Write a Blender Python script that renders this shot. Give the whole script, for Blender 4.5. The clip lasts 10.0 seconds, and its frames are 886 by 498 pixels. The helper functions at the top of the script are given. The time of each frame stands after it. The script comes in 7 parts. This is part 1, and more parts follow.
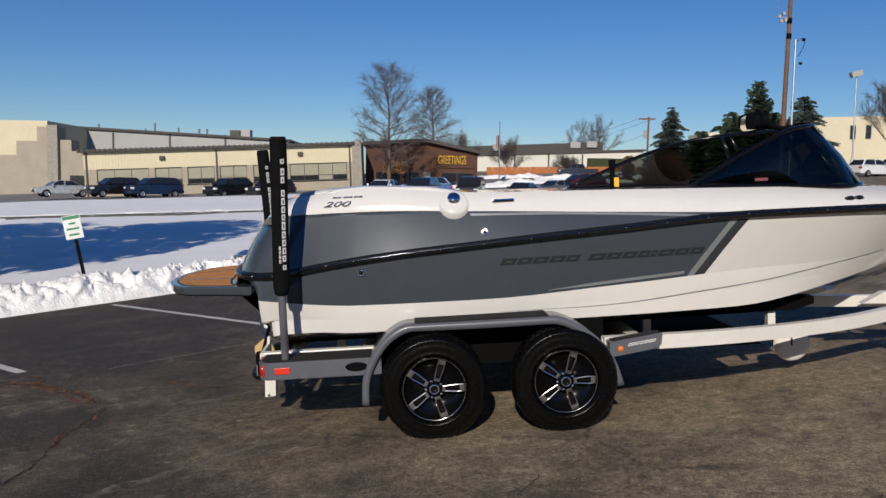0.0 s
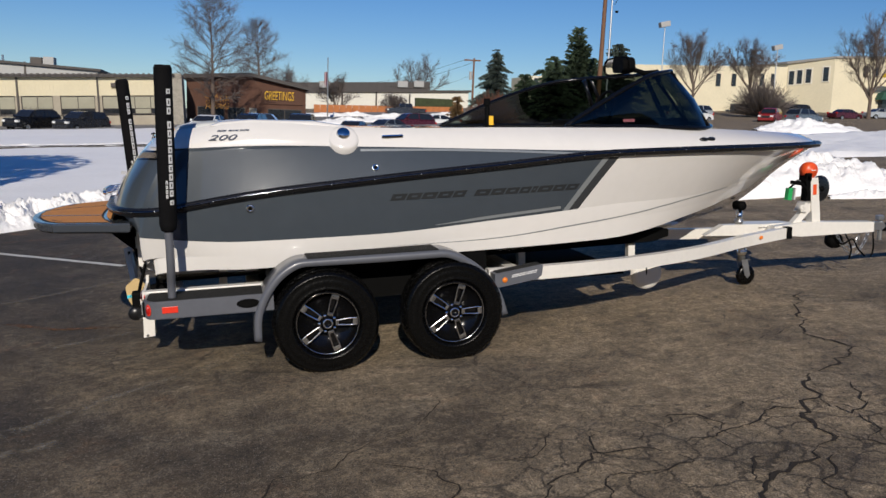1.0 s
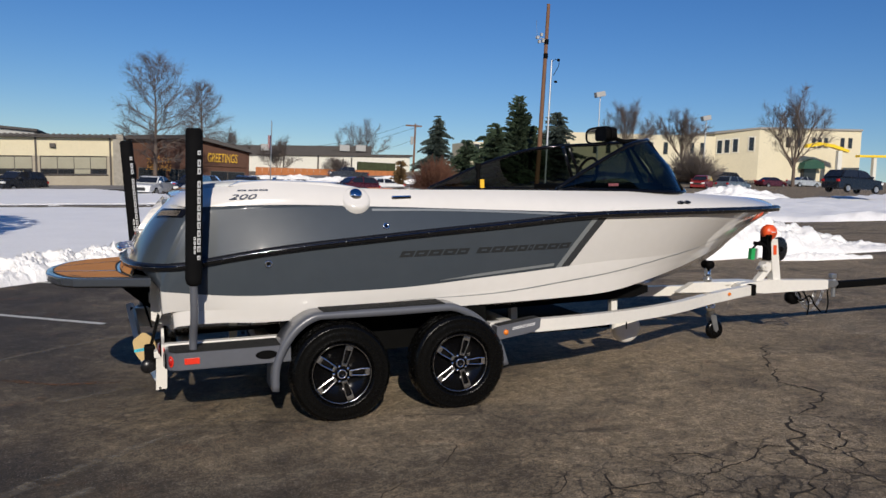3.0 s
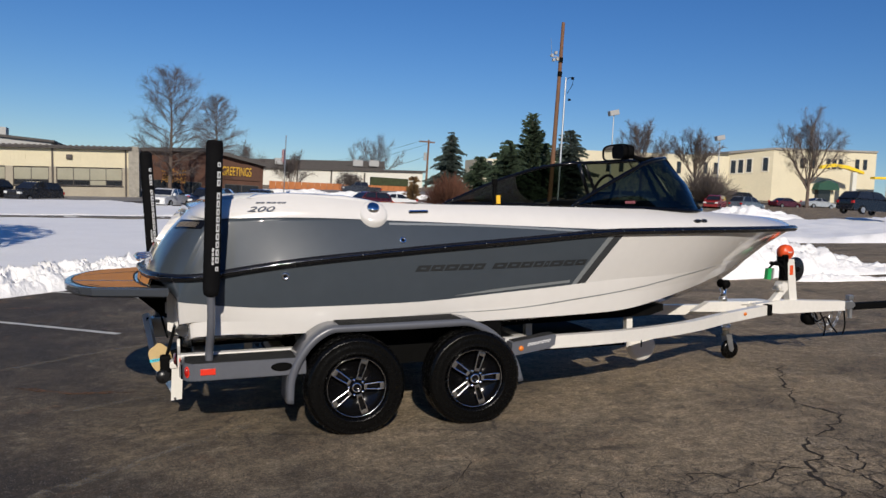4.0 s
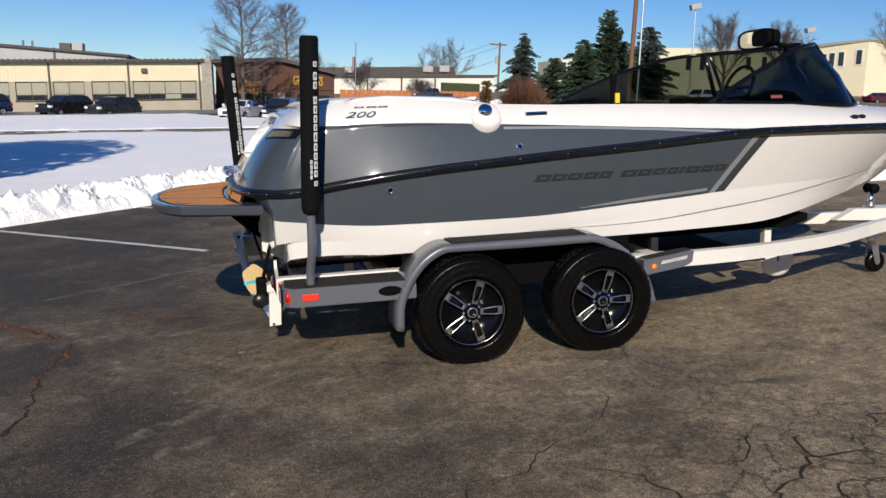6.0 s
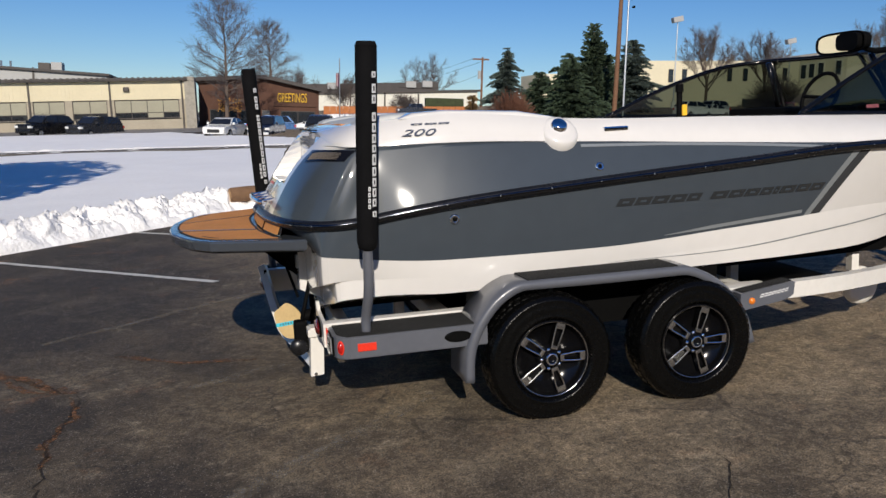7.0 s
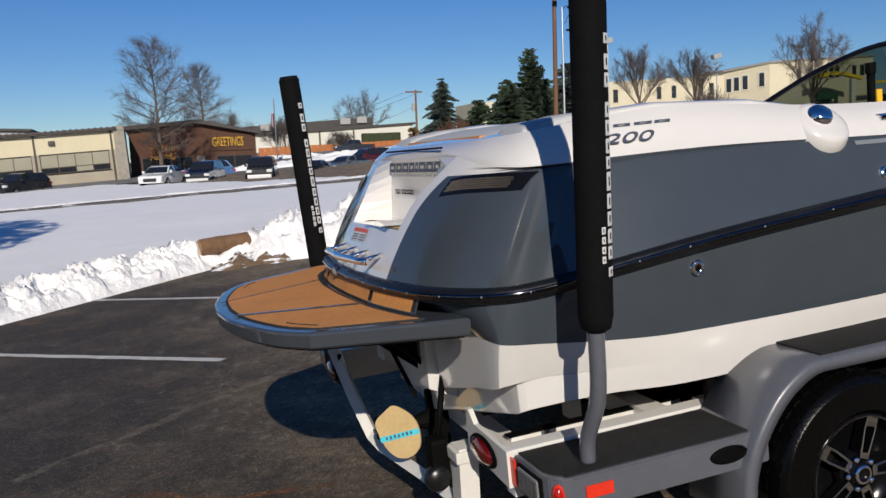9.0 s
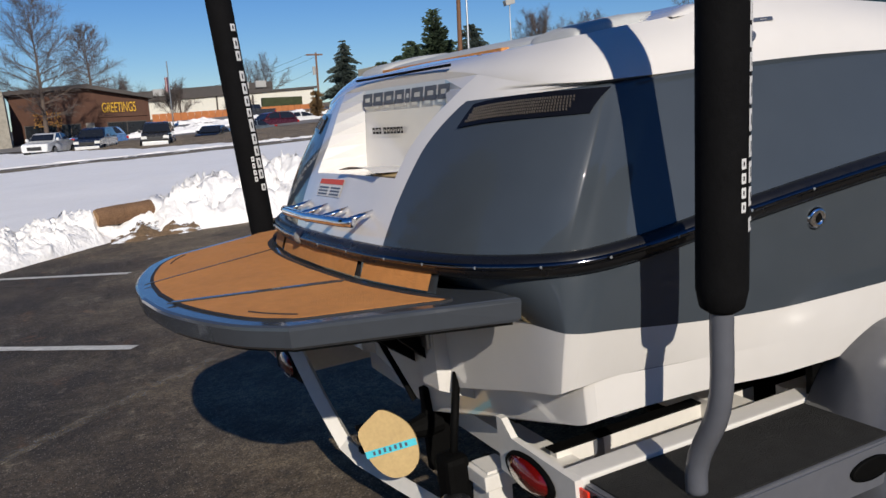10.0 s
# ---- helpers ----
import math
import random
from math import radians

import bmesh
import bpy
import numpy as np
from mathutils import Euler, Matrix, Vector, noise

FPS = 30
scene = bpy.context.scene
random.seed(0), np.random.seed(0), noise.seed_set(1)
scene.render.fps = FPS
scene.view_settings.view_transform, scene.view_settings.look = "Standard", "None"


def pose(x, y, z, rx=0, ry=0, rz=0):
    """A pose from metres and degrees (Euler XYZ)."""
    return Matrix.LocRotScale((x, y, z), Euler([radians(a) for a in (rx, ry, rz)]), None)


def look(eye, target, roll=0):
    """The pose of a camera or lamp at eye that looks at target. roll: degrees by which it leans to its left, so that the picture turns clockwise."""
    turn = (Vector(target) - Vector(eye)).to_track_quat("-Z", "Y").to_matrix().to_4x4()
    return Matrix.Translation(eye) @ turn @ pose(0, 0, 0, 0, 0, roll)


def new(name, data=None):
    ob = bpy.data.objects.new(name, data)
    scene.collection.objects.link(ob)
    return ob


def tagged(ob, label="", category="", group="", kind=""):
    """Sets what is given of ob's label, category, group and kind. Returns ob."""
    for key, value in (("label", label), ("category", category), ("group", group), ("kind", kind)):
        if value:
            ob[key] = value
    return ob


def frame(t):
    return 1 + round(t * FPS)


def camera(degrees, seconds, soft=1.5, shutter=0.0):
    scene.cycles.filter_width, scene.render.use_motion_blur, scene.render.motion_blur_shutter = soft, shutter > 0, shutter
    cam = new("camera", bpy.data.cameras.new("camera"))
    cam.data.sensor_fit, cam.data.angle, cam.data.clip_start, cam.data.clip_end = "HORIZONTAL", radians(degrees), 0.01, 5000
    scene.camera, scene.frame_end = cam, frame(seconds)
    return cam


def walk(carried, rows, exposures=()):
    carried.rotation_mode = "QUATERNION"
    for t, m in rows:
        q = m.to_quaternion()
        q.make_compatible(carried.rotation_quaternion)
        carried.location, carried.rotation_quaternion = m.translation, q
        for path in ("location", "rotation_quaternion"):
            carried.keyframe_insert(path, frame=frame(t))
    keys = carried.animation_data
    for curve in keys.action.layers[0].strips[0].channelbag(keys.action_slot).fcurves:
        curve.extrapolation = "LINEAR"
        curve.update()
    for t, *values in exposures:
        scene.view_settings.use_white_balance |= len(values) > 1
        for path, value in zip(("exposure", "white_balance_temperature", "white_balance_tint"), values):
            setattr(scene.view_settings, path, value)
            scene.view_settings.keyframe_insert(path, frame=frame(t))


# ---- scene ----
cam = camera(56.0, 10.0)
PATH = [
    (0, (1.57, -6.875, 1.749), (1.658, -4.884, 1.584), -2.8),
    (0.5, (1.305, -6.862, 1.74), (1.664, -4.904, 1.543), -3.2),
    (1, (1.107, -6.899, 1.747), (1.598, -4.987, 1.422), -1.6),
    (1.5, (0.981, -7.017, 1.749), (1.468, -5.099, 1.46), -3.7),
    (2, (0.749, -7.088, 1.74), (1.358, -5.196, 1.511), -1.3),
    (2.2, (0.659, -7.124, 1.74), (1.273, -5.235, 1.5), -1.9),
    (3.5, (0.508, -7.118, 1.751), (1.153, -5.23, 1.61), -0.3),
    (4, (0.484, -7.116, 1.741), (1.1, -5.219, 1.602), -0.2),
    (4.5, (0.453, -7.089, 1.727), (1.001, -5.182, 1.484), -0.4),
    (5, (0.437, -6.987, 1.73), (0.914, -5.074, 1.394), -0.0),
    (5.5, (0.452, -6.719, 1.701), (0.868, -4.796, 1.345), -0.6),
    (5.7, (0.435, -6.58, 1.706), (0.846, -4.655, 1.352), -1.3),
    (6.8, (0.12, -5.705, 1.704), (0.632, -3.807, 1.336), -2.0),
    (7, (0.055, -5.523, 1.721), (0.538, -3.609, 1.397), -2.5),
    (7.5, (-0.152, -5.051, 1.686), (0.272, -3.127, 1.338), -4.0),
    (8, (-0.289, -4.539, 1.68), (0.277, -2.647, 1.366), -3.1),
    (8.5, (-0.407, -4.014, 1.676), (0.096, -2.102, 1.376), -5.1),
    (9, (-0.519, -3.563, 1.673), (0.111, -1.683, 1.416), -6.1),
    (9.5, (-0.518, -3.066, 1.63), (0.146, -1.214, 1.272), -7.0),
    (10, (-0.544, -2.62, 1.563), (0.281, -0.836, 1.199), -6.7),
]
LOT = Matrix.Rotation(radians(-3.7), 4, "Y")  # the car park climbs to the east
walk(cam, [(t, LOT @ look(eye, target, roll)) for t, eye, target, roll in PATH],
     [(0, -0.32), (1.2, -0.28), (3.3, -0.28), (4.6, -0.23), (5.3, 0.04), (5.7, 0.06), (6.8, -0.13), (7.4, -0.17), (8.0, -0.17), (9.0, -0.26), (9.6, -0.32), (10, -0.22)])

# ---- light ----
SHADE = (LOT.to_3x3() @ Vector((0.17, 1.0, -0.53))).normalized()  # the way the sunlight goes
sun = new("sun", bpy.data.lights.new("sun", "SUN"))
sun.data.energy, sun.data.angle, sun.data.color = 5.0, radians(0.53), (1.0, 0.92, 0.81)
sun.matrix_world = SHADE.to_track_quat("-Z", "Y").to_matrix().to_4x4()
world = bpy.data.worlds.new("world")
scene.world = world
world.use_nodes = True
wn = world.node_tree.nodes
sky = wn.new("ShaderNodeTexSky")
sky.sky_type, sky.sun_disc = "NISHITA", False
sky.sun_elevation = math.asin(-SHADE.z)
sky.sun_rotation = math.atan2(-SHADE.x, -SHADE.y)
sky.air_density, sky.dust_density, sky.ozone_density, sky.altitude = 1.0, 0.0, 6.0, 300
wn["Background"].inputs["Strength"].default_value = 0.092
deep = wn.new("ShaderNodeHueSaturation")  # a clear, dry winter sky
deep.inputs["Hue"].default_value = 0.510
deep.inputs["Saturation"].default_value = 1.18
world.node_tree.links.new(sky.outputs[0], deep.inputs["Color"])
world.node_tree.links.new(deep.outputs[0], wn["Background"].inputs["Color"])
scene.view_settings.exposure = 0.0


# ---- materials ----
def rgb(c):
    return (*c, 1.0) if len(c) == 3 else c


def mat(name, color, rough=0.5, metal=0.0, vary=0.15, scale=6.0, bump=0.0, bscale=60.0, coat=0.0, fine=8.0, spread=0.1, per=0.0, spec=0.5):
    """A surface with colour variation at two scales, uneven gloss and fine relief."""
    m = bpy.data.materials.new(name)
    m.use_nodes = True
    nt, n = m.node_tree, m.node_tree.nodes
    b = n["Principled BSDF"]
    b.inputs["Metallic"].default_value = metal
    b.inputs["Specular IOR Level"].default_value = spec
    b.inputs["Coat Weight"].default_value = coat
    b.inputs["Coat Roughness"].default_value = 0.03
    tc = n.new("ShaderNodeTexCoord")

    def tex(s, detail=5.0):
        t = n.new("ShaderNodeTexNoise")
        t.inputs["Scale"].default_value, t.inputs["Detail"].default_value = s, detail
        nt.links.new(tc.outputs["Object"], t.inputs["Vector"])
        return t.outputs["Fac"]

    both = n.new("ShaderNodeMath")
    both.operation = "ADD"
    nt.links.new(tex(scale), both.inputs[0])
    nt.links.new(tex(scale * fine), both.inputs[1])
    ramp = n.new("ShaderNodeMapRange")
    ramp.inputs["From Min"].default_value, ramp.inputs["From Max"].default_value = 0.6, 1.4
    ramp.inputs["To Min"].default_value, ramp.inputs["To Max"].default_value = 1 - vary, 1 + vary
    nt.links.new(both.outputs[0], ramp.inputs["Value"])
    value = ramp.outputs[0]
    if per:
        info = n.new("ShaderNodeObjectInfo")
        pr = n.new("ShaderNodeMapRange")
        pr.inputs["To Min"].default_value, pr.inputs["To Max"].default_value = 1 - per, 1 + per
        nt.links.new(info.outputs["Random"], pr.inputs["Value"])
        mul = n.new("ShaderNodeMath")
        mul.operation = "MULTIPLY"
        nt.links.new(value, mul.inputs[0])
        nt.links.new(pr.outputs[0], mul.inputs[1])
        value = mul.outputs[0]
    vm = n.new("ShaderNodeVectorMath")
    vm.operation = "SCALE"
    vm.inputs[0].default_value = color[:3]
    nt.links.new(value, vm.inputs["Scale"])
    nt.links.new(vm.outputs[0], b.inputs["Base Color"])
    rr = n.new("ShaderNodeMapRange")
    rr.inputs["To Min"].default_value, rr.inputs["To Max"].default_value = max(rough - spread * 0.5, 0.02), min(rough + spread, 1)
    nt.links.new(tex(scale * 3), rr.inputs["Value"])
    nt.links.new(rr.outputs[0], b.inputs["Roughness"])
    if bump:
        bp = n.new("ShaderNodeBump")
        bp.inputs["Strength"].default_value, bp.inputs["Distance"].default_value = bump, 0.02
        nt.links.new(tex(bscale), bp.inputs["Height"])
        nt.links.new(bp.outputs[0], b.inputs["Normal"])
    return m


def glass(name, tint, mix=0.25, rough=0.02):
    """A tinted pane: partly clear, with a sharp reflection."""
    m = bpy.data.materials.new(name)
    m.use_nodes = True
    nt, n = m.node_tree, m.node_tree.nodes
    n.remove(n["Principled BSDF"])
    clear, gloss, mx, lw = n.new("ShaderNodeBsdfTransparent"), n.new("ShaderNodeBsdfGlossy"), n.new("ShaderNodeMixShader"), n.new("ShaderNodeLayerWeight")
    edge, amount = n.new("ShaderNodeMath"), n.new("ShaderNodeMath")
    clear.inputs["Color"].default_value = rgb(tint)
    gloss.inputs["Roughness"].default_value = rough
    lw.inputs["Blend"].default_value = 0.5
    edge.operation, edge.inputs[1].default_value = "POWER", 4.0
    amount.operation, amount.inputs[1].default_value, amount.inputs[2].default_value = "MULTIPLY_ADD", 0.85, mix * 0.3
    nt.links.new(lw.outputs["Facing"], edge.inputs[0])
    nt.links.new(edge.outputs[0], amount.inputs[0])
    nt.links.new(amount.outputs[0], mx.inputs[0])
    nt.links.new(clear.outputs[0], mx.inputs[1])
    nt.links.new(gloss.outputs[0], mx.inputs[2])
    nt.links.new(mx.outputs[0], n["Material Output"].inputs["Surface"])
    return m


def asphalt_material():
    """Worn asphalt: aggregate, pale worn patches, dark oil, and crazing where the lot has broken up."""
    m = mat("asphalt", (0.05, 0.048, 0.045), 0.85, vary=0.3, scale=0.35, bump=0.6, bscale=160.0)
    nt, n = m.node_tree, m.node_tree.nodes
    b = n["Principled BSDF"]
    tc = n.new("ShaderNodeTexCoord")

    def tex(s, detail=6.0, rough=0.6, kind="ShaderNodeTexNoise"):
        t = n.new(kind)
        t.inputs["Scale"].default_value = s
        if kind == "ShaderNodeTexNoise":
            t.inputs["Detail"].default_value, t.inputs["Roughness"].default_value = detail, rough
        nt.links.new(tc.outputs["Object"], t.inputs["Vector"])
        return t

    def ramp(src, a, c, lo=0.0, hi=1.0):
        r = n.new("ShaderNodeMapRange")
        r.inputs["From Min"].default_value, r.inputs["From Max"].default_value = a, c
        r.inputs["To Min"].default_value, r.inputs["To Max"].default_value = lo, hi
        nt.links.new(src, r.inputs["Value"])
        return r.outputs[0]

    def mix(fac, a, c):
        x = n.new("ShaderNodeMix")
        x.data_type = "RGBA"
        nt.links.new(fac, x.inputs["Factor"])
        for sock, v in ((x.inputs["A"], a), (x.inputs["B"], c)):
            if isinstance(v, tuple):
                sock.default_value = rgb(v)
            else:
                nt.links.new(v, sock)
        return x.outputs["Result"]

    def math_(op, a, c):
        x = n.new("ShaderNodeMath")
        x.operation = op
        for sock, v in zip(x.inputs, (a, c)):
            if isinstance(v, (int, float)):
                sock.default_value = v
            else:
                nt.links.new(v, sock)
        return x.outputs[0]

    sep = n.new("ShaderNodeSeparateXYZ")
    nt.links.new(tc.outputs["Object"], sep.inputs[0])
    # tan surface to the east, darker surface to the west
    east = math_("ADD", ramp(sep.outputs["X"], -1.6, 3.2), ramp(tex(0.7, 4).outputs["Fac"], 0.3, 0.7, -0.5, 0.5))
    base = mix(ramp(east, 0.0, 1.0), (0.036, 0.0265, 0.0185), (0.225, 0.170, 0.105))
    worn = ramp(tex(1.1, 8, 0.65).outputs["Fac"], 0.52, 0.72)
    base = mix(math_("MULTIPLY", worn, 0.75), base, (0.21, 0.170, 0.118))
    scuff = ramp(tex(4.5, 7, 0.7).outputs["Fac"], 0.60, 0.74)
    base = mix(math_("MULTIPLY", scuff, 0.60), base, (0.30, 0.25, 0.175))
    dark = ramp(tex(1.0, 9, 0.74).outputs["Fac"], 0.47, 0.62)
    base = mix(math_("MULTIPLY", dark, 0.68), base, (0.036, 0.026, 0.0175))
    # darker towards the south-west, in uneven patches
    sw_dark = math_("MULTIPLY", math_("MULTIPLY", ramp(sep.outputs["X"], 1.4, 0.2), ramp(sep.outputs["Y"], -1.7, -2.8)), ramp(tex(0.9, 6, 0.6).outputs["Fac"], 0.35, 0.60, 0.10, 0.36))
    base = mix(sw_dark, base, (0.036, 0.0265, 0.018))
    # darker again towards the north-west
    nw_dark = math_("MULTIPLY", ramp(sep.outputs["X"], 0.6, -1.2), ramp(sep.outputs["Y"], 0.8, 2.6))
    base = mix(math_("MULTIPLY", nw_dark, 0.55), base, (0.020, 0.0155, 0.012))
    rust = ramp(tex(1.7, 8, 0.75).outputs["Fac"], 0.58, 0.70)
    base = mix(math_("MULTIPLY", rust, ramp(sep.outputs["X"], -1.9, 0.2, 0.8, 0.30)), base, (0.20, 0.085, 0.03))
    # pale scuffed tracks across the lot
    turn = n.new("ShaderNodeMapping")
    turn.vector_type = "TEXTURE"
    turn.inputs["Rotation"].default_value = (0, 0, radians(40))
    turn.inputs["Scale"].default_value = (3.6, 0.38, 1.0)
    nt.links.new(tc.outputs["Object"], turn.inputs["Vector"])
    tr = tex(1.0, 7, 0.7)
    nt.links.new(turn.outputs[0], tr.inputs["Vector"])
    base = mix(math_("MULTIPLY", ramp(tr.outputs["Fac"], 0.58, 0.74), 0.34), base, (0.21, 0.175, 0.13))
    grit = math_("MULTIPLY", ramp(tex(115, 3, 0.75).outputs["Fac"], 0.36, 0.64, 0.28, 1.75), math_("MULTIPLY", ramp(tex(30, 5, 0.8).outputs["Fac"], 0.36, 0.64, 0.52, 1.50), ramp(tex(9, 6, 0.75).outputs["Fac"], 0.38, 0.62, 0.70, 1.30)))
    sc = n.new("ShaderNodeVectorMath")
    sc.operation = "SCALE"
    nt.links.new(base, sc.inputs[0])
    nt.links.new(grit, sc.inputs["Scale"])
    # pale stones of the aggregate, worn bare
    stone = tex(95, kind="ShaderNodeTexVoronoi")
    pale = n.new("ShaderNodeSeparateColor")
    nt.links.new(stone.outputs["Color"], pale.inputs[0])
    bare = math_("MULTIPLY", ramp(stone.outputs["Distance"], 0.30, 0.42, 1.0, 0.0), ramp(pale.outputs[0], 0.80, 0.86))
    stones = mix(math_("MULTIPLY", bare, 0.60), sc.outputs[0], (0.34, 0.30, 0.24))
    # crazing
    warp = n.new("ShaderNodeVectorMath")
    warp.operation = "MULTIPLY_ADD"
    wn_ = tex(2.6, 8, 0.72)
    nt.links.new(wn_.outputs["Color"], warp.inputs[0])
    warp.inputs[1].default_value = (0.35, 0.35, 0.0)
    nt.links.new(tc.outputs["Object"], warp.inputs[2])
    vor = n.new("ShaderNodeTexVoronoi")
    vor.feature = "DISTANCE_TO_EDGE"
    vor.inputs["Scale"].default_value = 3.4
    nt.links.new(warp.outputs[0], vor.inputs["Vector"])
    line = ramp(vor.outputs["Distance"], 0.010, 0.040, 0.85, 0.0)
    broken = math_("MULTIPLY", ramp(sep.outputs["X"], 1.4, 2.6), ramp(sep.outputs["Y"], -2.3, -3.0))
    broken = math_("MULTIPLY", broken, ramp(tex(0.8, 3).outputs["Fac"], 0.34, 0.46))
    vor2 = n.new("ShaderNodeTexVoronoi")
    vor2.feature = "DISTANCE_TO_EDGE"
    vor2.inputs["Scale"].default_value = 0.55
    nt.links.new(warp.outputs[0], vor2.inputs["Vector"])
    long_ = math_("MULTIPLY", ramp(vor2.outputs["Distance"], 0.002, 0.006, 1.0, 0.0), ramp(tex(0.5, 2).outputs["Fac"], 0.52, 0.58))
    cracks = math_("MAXIMUM", math_("MULTIPLY", line, broken), math_("MULTIPLY", long_, 0.7))
    final = mix(math_("MULTIPLY", cracks, 0.9), stones, (0.018, 0.013, 0.009))
    nt.links.new(final, b.inputs["Base Color"])
    hgt = math_("SUBTRACT", tex(150, 3, 0.7).outputs["Fac"], math_("MULTIPLY", cracks, 2.0))
    bp = n.new("ShaderNodeBump")
    bp.inputs["Strength"].default_value, bp.inputs["Distance"].default_value = 0.55, 0.012
    nt.links.new(hgt, bp.inputs["Height"])
    nt.links.new(bp.outputs[0], b.inputs["Normal"])
    return m


ASPHALT = asphalt_material()
SNOW = mat("snow", (0.92, 0.905, 0.885), 0.6, vary=0.05, scale=0.8, bump=0.5, bscale=7.0, fine=12)
BANK = mat("ploughed_snow", (0.89, 0.875, 0.855), 0.6, vary=0.10, scale=2.5, bump=0.9, bscale=22.0)
LINE = mat("worn_road_paint", (0.55, 0.54, 0.5), 0.7, vary=0.35, scale=9.0, bump=0.3)
WHITE = mat("white_gelcoat", (0.72, 0.695, 0.66), 0.14, vary=0.025, scale=1.5, coat=1.0, spread=0.04)
GREY = mat("grey_gelcoat", (0.048, 0.059, 0.0715), 0.35, spec=0.12, vary=0.06, scale=1.2, coat=0.8, spread=0.04)
DARKGREY = mat("dark_grey_stripe", (0.035, 0.038, 0.042), 0.2, vary=0.06, coat=0.6)
SILVER = mat("silver_stripe", (0.26, 0.28, 0.29), 0.28, metal=0.3, vary=0.06)
RUBBER = mat("black_rubber", (0.008, 0.008, 0.009), 0.25, vary=0.2, scale=9, spread=0.2)
CHROME = mat("chrome", (0.85, 0.86, 0.88), 0.07, metal=1.0, vary=0.05, spread=0.05)
TEAK = mat("teak_foam", (0.56, 0.235, 0.062), 0.75, vary=0.14, scale=5, bump=0.3, bscale=220)
GROOVE = mat("dark_caulk", (0.02, 0.02, 0.022), 0.7)
TYRE = mat("tyre_rubber", (0.0022, 0.0022, 0.0022), 0.24, spec=0.20, vary=0.25, scale=12, bump=0.10, bscale=120, spread=0.10)
RIMBLACK = mat("gloss_black_rim", (0.004, 0.004, 0.0045), 0.12, spec=0.3, coat=0.1)
FRAMEWHITE = mat("white_trailer_paint", (0.71, 0.685, 0.635), 0.3, vary=0.05, scale=4, coat=0.3)
FRAMEGREY = mat("grey_trailer_paint", (0.100, 0.106, 0.124), 0.32, vary=0.08, scale=4, coat=0.3)
TREAD = mat("black_grip_tread", (0.028, 0.028, 0.027), 0.8, spec=0.15, vary=0.3, scale=20, bump=0.8, bscale=260)
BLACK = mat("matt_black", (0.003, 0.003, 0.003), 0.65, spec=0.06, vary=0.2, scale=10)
FABRIC = mat("black_pole_cover", (0.0045, 0.0045, 0.005), 0.85, spec=0.12, vary=0.3, scale=14, bump=0.12, bscale=200)
LETTER = mat("white_print", (0.6, 0.6, 0.6), 0.6, vary=0.05)
BLUEGREY = mat("dark_print", (0.07, 0.085, 0.12), 0.3, vary=0.05)
LAMPRED = mat("red_lens", (0.42, 0.010, 0.008), 0.2, vary=0.2, scale=50, coat=0.5)
REFLRED = mat("red_reflector", (0.72, 0.035, 0.015), 0.3, vary=0.15, scale=80)
AMBER = mat("amber_lens", (0.75, 0.20, 0.02), 0.25, vary=0.1, scale=60)
ORANGE = mat("orange_plastic", (0.72, 0.085, 0.02), 0.35, vary=0.1, scale=10)
YELLOWTAG = mat("yellow_tag", (0.75, 0.42, 0.02), 0.5)
GREEN = mat("green_plastic", (0.02, 0.36, 0.10), 0.4)
STEEL = mat("galvanised_steel", (0.45, 0.46, 0.47), 0.35, metal=0.9, vary=0.15, scale=14)
TANPAD = mat("cardboard_tan", (0.50, 0.36, 0.17), 0.85, vary=0.12, scale=9)
TAPE = mat("blue_tape", (0.05, 0.50, 0.62), 0.5, vary=0.1, scale=20)
VINYL = mat("grey_vinyl_cushion", (0.46, 0.47, 0.46), 0.5, vary=0.08, scale=5)
TINT = glass("tinted_windscreen", (0.13, 0.155, 0.13), 0.16)
LENS = mat("clear_lens", (0.22, 0.225, 0.23), 0.10, vary=0.25, scale=60)


# ---- building blocks ----
def part(name, bm, material, parent=None, label="", smooth=False):
    me = bpy.data.meshes.new(name)
    bmesh.ops.recalc_face_normals(bm, faces=bm.faces[:])
    bm.to_mesh(me)
    bm.free()
    me.materials.append(material)
    if smooth:
        me.shade_smooth()
    ob = new(name, me)
    if parent:
        ob.parent = parent
    if label:
        ob["label"] = label
    return ob


def grid_part(name, rows, material, parent=None, label="", smooth=True, close=False, skip=None):
    """A sheet through rows of points, one row after the other."""
    verts = [tuple(p) for r in rows for p in r]
    w, faces = len(rows[0]), []
    for i in range(len(rows) - 1):
        for j in range(w if close else w - 1):
            if skip and skip(i, j):
                continue
            k = (j + 1) % w
            faces.append((i * w + j, i * w + k, (i + 1) * w + k, (i + 1) * w + j))
    me = bpy.data.meshes.new(name)
    me.from_pydata(verts, [], faces)
    bm = bmesh.new()
    bm.from_mesh(me)
    bmesh.ops.remove_doubles(bm, verts=bm.verts[:], dist=1e-5)
    bpy.data.meshes.remove(me)
    return part(name, bm, material, parent, label, smooth)


def thing(name, m=None, label="", category="", group="", kind=""):
    ob = new(name)
    ob.empty_display_size = 0.1
    ob.matrix_world = m if m is not None else Matrix()
    return tagged(ob, label, category, group, kind)


